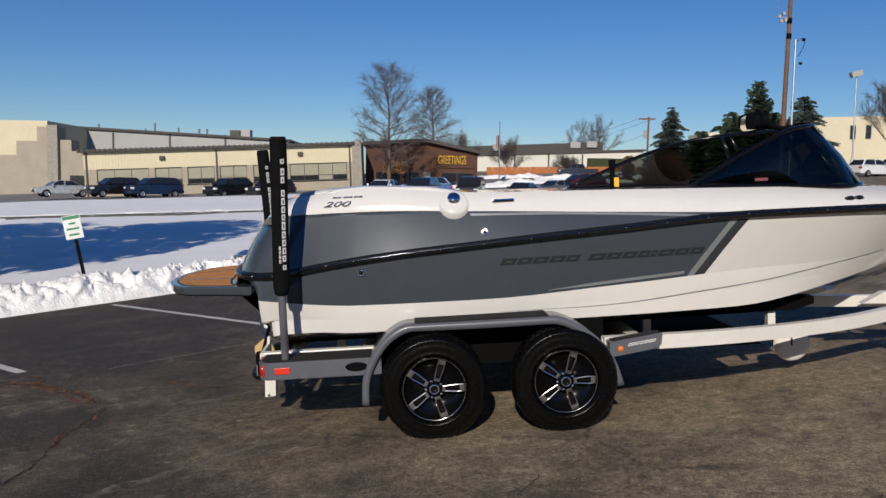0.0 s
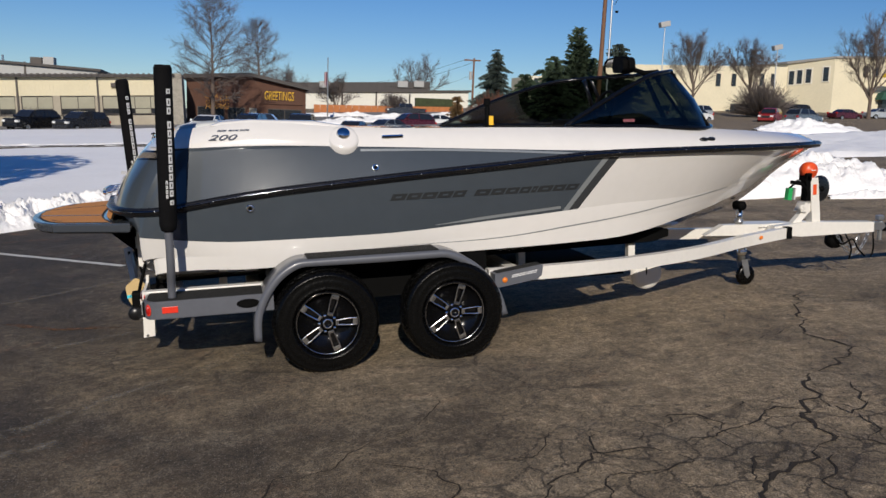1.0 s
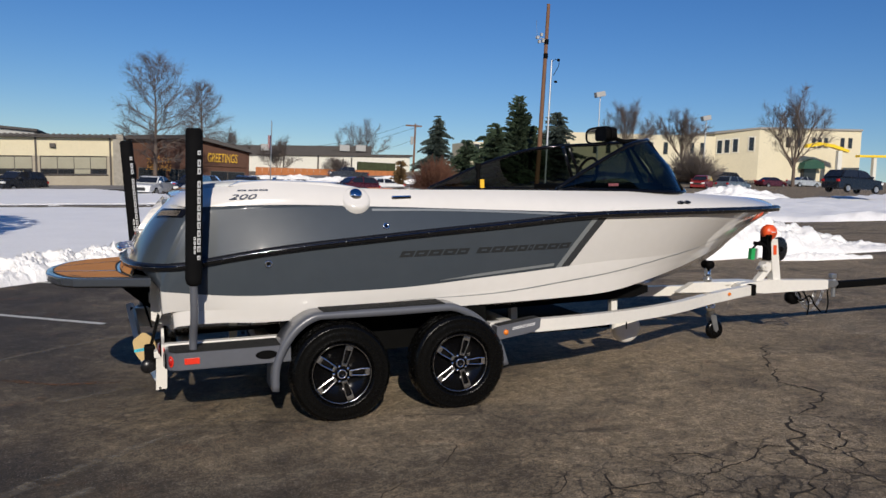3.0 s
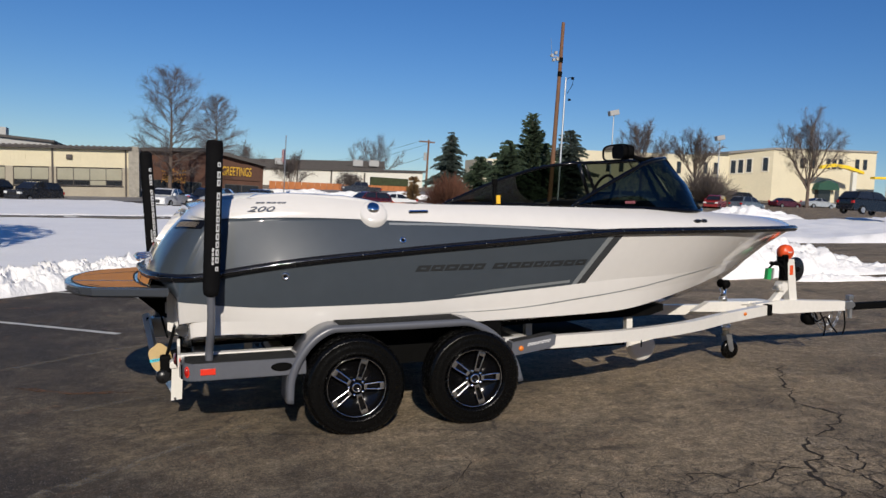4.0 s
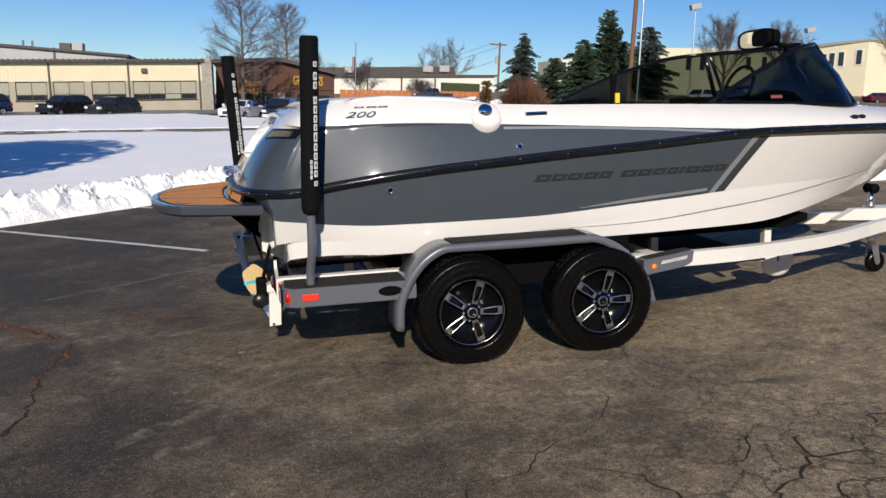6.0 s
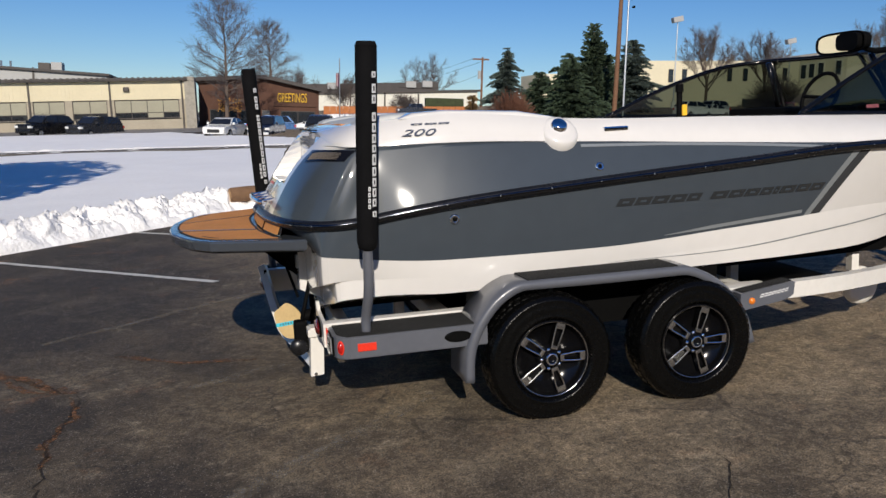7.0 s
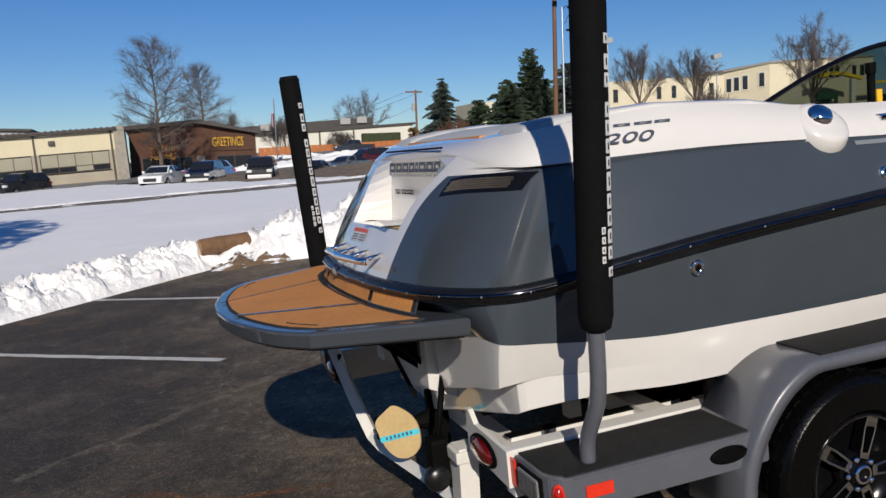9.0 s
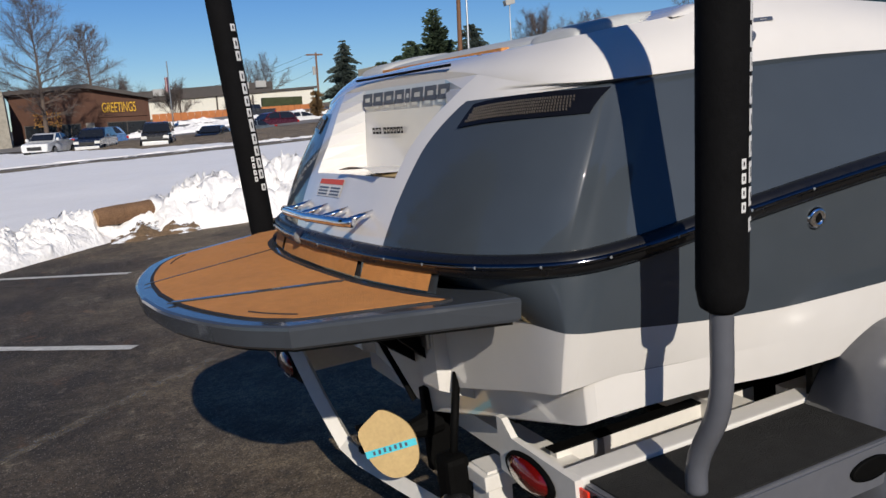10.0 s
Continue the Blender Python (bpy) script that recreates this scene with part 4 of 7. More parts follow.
# swim platform
C = .12  # its centre line
half_plan = [(.455, .990), (.26, .905), (.10, .828)] + [(p[0], p[1]) for p in spline([(-.062, .75, 0), (-.15, .625, 0), (-.217, .45, 0), (-.265, .25, 0), (-.285, 0, 0)], 8, True)]


def plan(inset):
    """The platform's outline, drawn in by inset."""
    out = []
    full_ = half_plan + [(x, -y) for x, y in half_plan[::-1][1:]]
    for k, (x, y) in enumerate(full_):
        a, b = full_[max(k - 1, 0)], full_[min(k + 1, len(full_) - 1)]
        n = Vector((-(b[1] - a[1]), b[0] - a[0])).normalized() * -1
        out.append((min(x - n.x * inset, .455 - inset), y - n.y * inset + C))
    return out


PLATE = mat("grey_platform_gelcoat", (0.050, 0.057, 0.068), 0.14, vary=0.06, scale=3, coat=0.5)
bm = bmesh.new()
rings = [[bm.verts.new((x, y, z)) for x, y in plan(inset)] for inset, z in ((.010, 1.055), (.002, 1.051), (0, 1.043), (.004, 1.0), (.012, .992))]
for a, b in zip(rings, rings[1:]):
    for k in range(len(a)):
        bm.faces.new((a[k], a[(k + 1) % len(a)], b[(k + 1) % len(a)], b[k]))
bm.faces.new(rings[0])
bm.faces.new(rings[-1][::-1])
platform = part("swim_platform", bm, PLATE, boat, "grey swim platform with teak-coloured foam panels")
# black sheet added underneath to deepen the shade below the platform
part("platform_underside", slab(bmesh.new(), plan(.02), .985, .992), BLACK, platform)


def rub_x(y):
    """Where the rub rail stands aft at y off the centre line."""
    for i in range(NU - 1):
        if RUB[i][1] <= abs(y) <= RUB[i + 1][1]:
            f = (abs(y) - RUB[i][1]) / max(RUB[i + 1][1] - RUB[i][1], 1e-6)
            return RUB[i][0] * (1 - f) + RUB[i + 1][0] * f
    return .5


pad = plan(.062)


def aft_x(y):
    return min([xa + (xb - xa) * (y - ya) / (yb - ya) for (xa, ya), (xb, yb) in zip(pad, pad[1:]) if min(ya, yb) <= y <= max(ya, yb) and abs(ya - yb) > 1e-6] + [.40])


def stern_x(y, off=.078):
    return rub_x(y) - off


def y_end(way):
    y = C
    while aft_x(y) < stern_x(y) - .006 and abs(y) < 1.05:
        y += way * .005
    return y


def panel(s0, s1, a0, a1, grow=0.0):
    """A foam panel's outline: its stern edge, then its aft edge."""
    return [(stern_x(s0 + (s1 - s0) * i / 8, .078 - grow), s0 + (s1 - s0) * i / 8) for i in range(9)] + [(aft_x(a1 + (a0 - a1) * i / 48) - grow, a1 + (a0 - a1) * i / 48) for i in range(1, 49)]


S0, S1 = .40, .19  # seams fan out from the stern
YF, YN = y_end(1), y_end(-1)
part("panel_border", slab(bmesh.new(), panel(YN, YF, YN, YF, .012), 1.050, 1.0588), GROOVE, platform)
for outline in (panel(C + S0, YF - .01, C + S1, YF - .01), panel(C - S0, C + S0, C - S1, C + S1), panel(YN + .01, C - S0, YN + .01, C - S1)):
    part("foam_panel", slab(bmesh.new(), outline, 1.050, 1.060), TEAK, platform, "teak-coloured foam panel")
for q in (1, -1):
    x0_, x1_ = stern_x(C + q * S0), aft_x(C + q * S1)
    for name_, width_, lift_, stuff_ in (("panel_seam", .030, .0018, GROOVE), ("seam_gap", .018, .0030, PLATE)):
        part(name_, prism(bmesh.new(), [(-width_ / 2, 0), (width_ / 2, 0), (width_ / 2, lift_), (-width_ / 2, lift_)], 0, 1, Matrix.Translation((x0_, C + q * S0, 1.060)) @ Matrix(((1, x1_ - x0_ - .02, 0, 0), (.6, q * (S1 - S0), 0, 0), (0, 0, 1, 0), (0, 0, 0, 1)))), stuff_, platform)
    part("panel_score", tube(bmesh.new(), [(aft_x(C + q * y) + .035, C + q * y, 1.0602) for y in (.52, .58, .63, .67)], .0028, 4), GROOVE, platform)
for s0, s1 in ((-.64, -.31), (-.27, .44), (.48, .80)):
    bm = bmesh.new()
    ys = [s0 + (s1 - s0) * i / 8 for i in range(9)]
    rows = [[bm.verts.new((rub_x(y) + dx, y, z)) for y in ys] for dx, z in ((-.042, 1.064), (-.024, 1.108), (.0, 1.108), (-.02, 1.064))]
    for r0, r1 in zip(rows, rows[1:]):
        for i in range(8):
            bm.faces.new((r0[i], r0[i + 1], r1[i + 1], r1[i]))
    part("foam_kickboard", bm, TEAK, boat)
bm = bmesh.new()
ys = [-.66 + 1.5 * i / 30 for i in range(31)]
rows = [[bm.verts.new((rub_x(y) + dx, y, z)) for y in ys] for dx, z in ((-.034, 1.056), (-.016, 1.112))]
for i in range(30):
    bm.faces.new((rows[0][i], rows[0][i + 1], rows[1][i + 1], rows[1][i]))
part("kickboard_backing", bm, DARKGREY, boat)
for y in (-.26, .40):
    part("platform_bracket", prism(bmesh.new(), [(.46, .985), (.02, .985), (.30, .92), (.46, .76)], y - .025, y + .025), BLACK, boat)

# rudder, propeller and shaft under the stern
part("propeller", lathe(bmesh.new(), [(0, .0), (.04, .0), (.045, .06), (.03, .12), (0, .13)], 12, pose(.62, 0, .42, 0, 0, 90)), BLACK, boat)
gear = part("rudder_gear", boxed(0.397, 0.477, -0.468, -0.378, 0.295, 0.495, .02), BLACK, boat, "black rudder gear under the stern")
part("gear_shaft", tube(bmesh.new(), [(0.437, -0.423, 0.445), (.52, -0.363, .72)], .013, 10), BLACK, gear, "", True)
part("gear_wheel", lathe(bmesh.new(), [(0, -.03), (.045, -.03), (.055, -.01), (.055, .01), (.045, .03), (0, .03)], 18, Matrix.Translation((0.417, -0.453, 0.335))), RUBBER, gear, "", True)
part("rudder", boxed(.56, .66, -.02, .02, .25, .56, .008), BLACK, boat)
for q_ in (.03, -.01, -.05):
    part("board_clamp", boxed(.345, .385, .085, .125, .395 + q_, .415 + q_, .004), BLACK, boat)
bm = bmesh.new()
shape = spline([(-.10, .02, 0), (-.085, .10, 0), (-.02, .125, 0), (.03, .135, 0), (.08, .085, 0), (.108, .02, 0), (.10, -.06, 0), (.06, -.125, 0), (.0, -.142, 0), (-.055, -.12, 0), (-.09, -.06, 0), (-.10, .02, 0)], 4)[:-1]
slab(bm, [(p[0], p[1]) for p in shape], -.010, .010)
hang = part("prop_guard_board", bm, TANPAD, boat, "tan board with a strip of blue tape hung behind the propeller")
hang.matrix_local = Matrix.Translation((.415, .0, .395)) @ Vector((-.50, -.82, .28)).to_track_quat("Z", "Y").to_matrix().to_4x4() @ Matrix.Rotation(radians(25), 4, "Z") @ Matrix.Scale(.87, 4)
tp = part("tape_strip", boxed(-.105, .105, -.014, .014, .011, .013), TAPE, hang)
tp.matrix_local = pose(0, -.02, 0, 0, 0, -14)
bm = bmesh.new()
for k in range(7):
    box(bm, -.075 + .022 * k, -.065 + .022 * k, -.007 - .002 * (k % 2), .007 + .002 * (k % 3), .013, .0135)
front_mark = part("pen_mark", bm, BLUEGREY, hang)
front_mark["kind"] = "stuff"
front_mark.matrix_local = pose(0, -.02, 0, 0, 0, -14)
bm = bmesh.new()
for k in range(7):
    box(bm, -.075 + .022 * k, -.065 + .022 * k, -.007 - .002 * (k % 2), .007 + .002 * (k % 3), -.0135, -.013)
back_mark = part("pen_mark", bm, BLUEGREY, hang)
back_mark["kind"] = "stuff"
back_mark.matrix_local = pose(0, -.02, 0, 0, 0, -14)
tp2 = part("tape_strip", boxed(-.105, .105, -.014, .014, -.013, -.011), TAPE, hang)
tp2.matrix_local = pose(0, -.02, 0, 0, 0, -14)

# windscreen: a raked wrap-round screen with long tapering wings
SCREEN = {  # foot and rim of each side; the wing on the far side is the longer one
    1: ([(3.22, .84, 1.605), (3.80, .90, 1.60), (4.40, .94, 1.58), (4.93, .92, 1.555), (5.24, .62, 1.56), (5.42, 0, 1.575)],
        [(3.24, .835, 1.62), (3.95, .84, 1.885), (4.44, .82, 2.005), (4.72, .72, 2.03), (4.96, .38, 2.035), (5.04, 0, 2.04)]),
    -1: ([(3.69, .93, 1.600), (4.05, .95, 1.595), (4.50, .97, 1.575), (4.95, .93, 1.552), (5.24, .62, 1.56), (5.42, 0, 1.575)],
         [(3.71, .925, 1.615), (4.10, .91, 1.82), (4.47, .88, 1.985), (4.74, .73, 2.025), (4.96, .38, 2.035), (5.04, 0, 2.04)]),
}
for q, (foot_, rim_) in SCREEN.items():
    lo = [(p[0], q * p[1], p[2]) for p in spline(foot_, 8)]
    hi = [(p[0], q * p[1], p[2]) for p in spline(rim_, 8)]
    grid_part("windscreen_glass", [lo, [tuple((np.array(a) + np.array(b)) / 2 + np.array([.02, q * .03, 0])) for a, b in zip(lo, hi)], hi], TINT, boat, "dark tinted glass")
    fr = part("windscreen_frame", tube(bmesh.new(), hi, .018, 8), RIMBLACK, boat, "", True)
    part("lower_frame", tube(bmesh.new(), lo, .020, 8), RIMBLACK, fr, "", True)
    part("screen_post", tube(bmesh.new(), [lo[27], hi[25]], .018, 6), RIMBLACK, fr, "", True)
    part("inner_brace", tube(bmesh.new(), [(4.62, q * .55, 2.01), (4.80, q * .62, 1.60)], .020, 6), RIMBLACK, fr, "", True)
part("centre_post", tube(bmesh.new(), [(5.42, 0, 1.575), (5.04, 0, 2.04)], .016, 6), RIMBLACK, boat, "", True)
part("dash_hood", boxed(4.35, 4.95, -.72, .72, 1.56, 1.64, .03), BLACK, boat)
wheel_ = part("steering_wheel", tube(bmesh.new(), [(4.30 + .06 * math.cos(a), -.42 + .17 * math.sin(a), 1.72 + .16 * math.cos(a)) for a in (2 * math.pi * k / 20 for k in range(21))], .014, 6, False), BLACK, boat, "", True)
part("steering_spoke", tube(bmesh.new(), [(4.30, -.59, 1.72), (4.32, -.42, 1.71), (4.30, -.25, 1.72)], .014, 6), BLACK, wheel_)
part("mirror_arm", tube(bmesh.new(), [(4.72, -.60, 2.03), (4.58, -.62, 2.02), (4.45, -.60, 2.06)], .020, 8), BLACK, boat)
mirror = thing("ski_mirror")
mirror.parent = boat
mirror.matrix_local = pose(4.375, -.52, 2.083, 0, 0, -6)
oval = [(.26 * math.copysign(abs(math.cos(a)) ** .5, math.cos(a)), .070 * math.copysign(abs(math.sin(a)) ** .6, math.sin(a))) for a in (2 * math.pi * k / 32 for k in range(32))]
lid = pose(0, 0, 0, 0, 0, 90)
part("mirror_housing", prism(bmesh.new(), oval, -.05, -.004, lid), BLACK, mirror, "black ski mirror housing")
part("mirror_rim", tube(bmesh.new(), [lid @ Vector((x_, .002, z_)) for x_, z_ in oval + oval[:1]], .008, 6), BLACK, mirror)
# added black block that stands for the dark half of the mirror face
part("mirror_bracket", prism(bmesh.new(), [(x_ * .44 - .125, z_ * .86) for x_, z_ in oval], .002, .045, lid), BLACK, mirror, "black cover over the dark part of the mirror")
part("mirror_face", prism(bmesh.new(), oval, -.004, .0, lid), mat("mirror_silver", (.88, .90, .91), .02, metal=1.0, vary=.02, spread=.01), mirror, "bright mirror face")
pylon = part("tow_pylon", tube(bmesh.new(), [(3.40, 0, 1.55), (3.40, 0, 1.80)], .022, 10), BLACK, boat, "", True)
part("pylon_head", lathe(bmesh.new(), [(0, -.03), (.03, -.03), (.03, .03), (0, .03)], 10, pose(3.40, 0, 1.82, 90)), BLACK, pylon)
part("amber_tag", boxed(3.405, 3.445, -.035, -.02, 1.62, 1.70, .004), YELLOWTAG, pylon)
bm = bmesh.new()
box(bm, 4.17, 4.27, -.995, -.990, 1.628, 1.650)
part("glass_sticker", bm, mat("red_white_sticker", (0.20, 0.06, 0.07), 0.5, vary=0.5, scale=60), boat)


# ---- the trailer ----
DEEPRED = mat("dark_red_lens", (0.14, 0.004, 0.004), 0.12, vary=0.25, scale=40, coat=0.6)
MACHINED = mat("machined_alloy", (0.58, 0.59, 0.61), 0.16, metal=1.0, vary=0.15, scale=20)
trailer = thing("boat_trailer", LOT, "white and grey tandem-axle boat trailer standing on asphalt", "trailer")


def wheel(x, y, s):
    w = thing("wheel")
    w.parent = trailer
    w.matrix_local = pose(x, y, .340, 0, 0, 0 if s > 0 else 180) @ Matrix.Scale(1.06, 4)
    R = .345
    prof = [(.205, .085), (.215, .10), (.25, .112), (.30, .112), (.327, .100), (.340, .082), (R, .045), (R, -.045), (.341, -.080), (.333, -.096), (.322, -.106), (.318, -.110), (.312, -.1105), (.308, -.109), (.285, -.1155), (.262, -.117), (.240, -.1135), (.236, -.1155), (.228, -.1150), (.225, -.110), (.209, -.094), (.200, -.06)]
    bm = lathe(bmesh.new(), prof, 48)
    for v in bm.verts:  # the tyre is flattened where it stands
        v.co.z = max(v.co.z, -.3195)
    tyre = part("tyre", bm, TYRE, w, "black radial tyre", True)
    bm = bmesh.new()
    for k in range(44):
        a = 2 * math.pi * k / 44
        for q, o in ((-.072, 0), (-.025, .5), (.025, 0), (.072, .5)):
            b = a + o * 2 * math.pi / 44
            box(bm, -.017, .017, q - .019, q + .019, -.004, .004, 0, Matrix.Rotation(-b, 4, "Y") @ Matrix.Translation((0, 0, R - .0005 - (0.010 if abs(q) > .05 else 0))))
    for v in bm.verts:
        v.co.z = max(v.co.z, -.320)
    part("tread", bm, TYRE, w)["kind"] = "stuff"
    rim = part("rim", lathe(bmesh.new(), [(.203, -.090), (.212, -.098), (.206, -.103), (.197, -.098), (.192, -.080), (.186, -.045), (.06, -.030), (0, -.030)], 40), RIMBLACK, w, "black and chrome five-spoke alloy rim", True)
    part("rim_lip", lathe(bmesh.new(), [(.1995, -.1035), (.2008, -.1045), (.2020, -.1045)], 48), MACHINED, w, "bright machined rim lip", True)
    hub = part("hub", lathe(bmesh.new(), [(0, -.098), (.024, -.098), (.025, -.106), (.031, -.107), (.034, -.100), (.036, -.085), (.066, -.078), (.07, -.04)], 24), RIMBLACK, w, "", True)
    part("hub_ring", lathe(bmesh.new(), [(.0245, -.1075), (.0265, -.1085), (.0315, -.1080), (.0340, -.1010)], 24), CHROME, hub, "chrome centre ring", True)
    for k in range(5):
        m = Matrix.Rotation(2 * math.pi * k / 5 + .32, 4, "Y")
        # a black blade with a bright machined frame round its long window
        bm = bmesh.new()
        outer = [(-.019, .052), (.019, .052), (.027, .150), (.025, .196), (-.025, .196), (-.027, .150)]
        inner = [(-.012, .074), (.012, .074), (.0185, .148), (.017, .162), (-.017, .162), (-.0185, .148)]
        deep = [[bm.verts.new(m @ Vector((x_, y_, z_))) for x_, z_ in ring_] for ring_, y_ in ((outer, -.055), (outer, -.091), (inner, -.091), (inner, -.060))]
        for r0, r1 in zip(deep, deep[1:]):
            for i in range(6):
                bm.faces.new((r0[i], r0[(i + 1) % 6], r1[(i + 1) % 6], r1[i]))
        bm.faces.new(deep[-1])
        spoke_ = part("spoke", bm, RIMBLACK, w)
        # the machined edge slopes a little inwards on all sides
        bm = bmesh.new()
        shrink = [(x_ * .97, .053 + (z_ - .053) * .99) for x_, z_ in outer]
        grown = [(x_ * 1.04, z_ + (.002 if 1 < k_ else -.002)) for k_, (x_, z_) in enumerate(inner)]
        mid_ = [((a[0] + b[0]) / 2, (a[1] + b[1]) / 2) for a, b in zip(shrink, grown)]
        ra, rb, rc = [[bm.verts.new(m @ Vector((x_, y_, z_))) for x_, z_ in ring_] for ring_, y_ in ((shrink, -.0916), (mid_, -.0930), (grown, -.0916))]
        for p0, p1 in ((ra, rb), (rb, rc)):
            for i in range(6):
                bm.faces.new((p0[i], p0[(i + 1) % 6], p1[(i + 1) % 6], p1[i]))
        part("machined_face", bm, MACHINED, spoke_, "bright machined face")
        nut = lathe(bmesh.new(), [(0, -.100), (.008, -.098), (.0115, -.092), (.0125, -.07)], 8, m @ Matrix.Rotation(.63, 4, "Y") @ Matrix.Translation((0, 0, .054)))
        part("wheel_nut", nut, CHROME, w, "", True)
    return w


for x in (1.70, 2.60):
    for s in (1, -1):
        wheel(x + .01, -1.225 * s, s)

FEN = [(1.215, .255), (1.235, .45), (1.32, .62), (1.42, .725), (1.56, .785), (1.80, .786), (2.10, .786), (2.40, .786), (2.55, .785), (2.70, .735), (2.85, .62), (2.96, .47), (3.02, .29)]


def fender(s):
    pts = [(p[0], p[1]) for p in spline([(x, z, 0) for x, z in FEN], 5, True)]
    rows = []
    for x, z in pts:
        c = Vector((x - 2.12, 0, z - .2))
        n = Vector((c.x * .55, 0, c.z)).normalized()
        rows.append([(x - n.x * .05, -s * 1.312, z - n.z * .05), (x - n.x * .012, -s * 1.312, z - n.z * .012), (x, -s * 1.298, z), (x, -s * .99, z), (x - n.x * .03, -s * .985, z - n.z * .03)])
    f = grid_part("fender", rows, FRAMEGREY, trailer, "grey steel wheel fender")
    md = f.modifiers.new("shell", "SOLIDIFY")
    md.thickness = 0.006
    part("fender_tread", boxed(1.60, 2.52, -s * 1.275, -s * 1.03, .786, .792), TREAD, f, "black grip strip")
    # skirt that closes the wheel arch's ends
    part("fender_apron", prism(bmesh.new(), [(1.222, .25), (1.25, .25), (1.262, .45), (1.236, .45)], -s * 1.27, -s * 1.0), FRAMEGREY, f)
    # added black sheet that puts the shade inside the wheel arch
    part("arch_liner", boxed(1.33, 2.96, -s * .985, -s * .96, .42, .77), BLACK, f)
    return f


fender(1)
fender(-1)


def step(s):
    corner = [(.520, .985), (.520, 1.190), (.535, 1.232), (.560, 1.258), (.600, 1.274), (1.36, 1.274), (1.36, .985)]
    bm = slab(bmesh.new(), [(x, -s * y) for x, y in corner], .452, .570)
    bmesh.ops.bevel(bm, geom=bm.edges[:], offset=.005, segments=2, affect="EDGES")
    b = part("side_step", bm, FRAMEGREY, trailer, "grey side step with black tread top")
    part("step_tread", slab(bmesh.new(), [(x + (.02 if x < .6 else -.015), -s * (y - (.018 if y > 1.1 else 0))) for x, y in corner], .569, .575), TREAD, b, "black grip tread")
    part("maker_badge", lathe(bmesh.new(), [(0, -.004), (.060, -.004), (.066, -.009), (.073, -.007), (.076, .002)], 28, Matrix.Translation((1.19, -s * 1.275, .515)) @ Matrix.Diagonal((1, s, .40, 1))), BLACK, b, "black oval badge")
    part("side_reflector", boxed(.640, .740, -s * 1.281, -s * 1.273, .492, .534, .002), REFLRED, b, "red side reflector")
    marker = part("side_marker", lathe(bmesh.new(), [(0, -.014), (.013, -.011), (.017, 0)], 14, Matrix.Translation((.553, -s * 1.256, .515)) @ Matrix.Rotation(radians(-s * 38), 4, "Z") @ Matrix.Diagonal((1, s, 2.0, 1))), LAMPRED, b, "red marker lamp", True)
    part("marker_base", lathe(bmesh.new(), [(0, -.004), (.019, -.004), (.021, 0)], 14, Matrix.Translation((.553, -s * 1.256, .515)) @ Matrix.Rotation(radians(-s * 38), 4, "Z") @ Matrix.Diagonal((1, s, 1.9, 1))), REFLRED, marker)
    lamp = part("reverse_lamp", boxed(.506, .524, -s * 1.195, -s * 1.040, .468, .552, .008), LENS, b, "clear ribbed reversing lamp")
    for k in range(9):
        part("lens_rib", boxed(.503, .508, -s * (1.050 + .017 * k), -s * (1.055 + .017 * k), .474, .546), CHROME, lamp)
    part("lamp_surround", boxed(.512, .525, -s * 1.205, -s * 1.030, .460, .560, .004), BLACK, b)
    return b


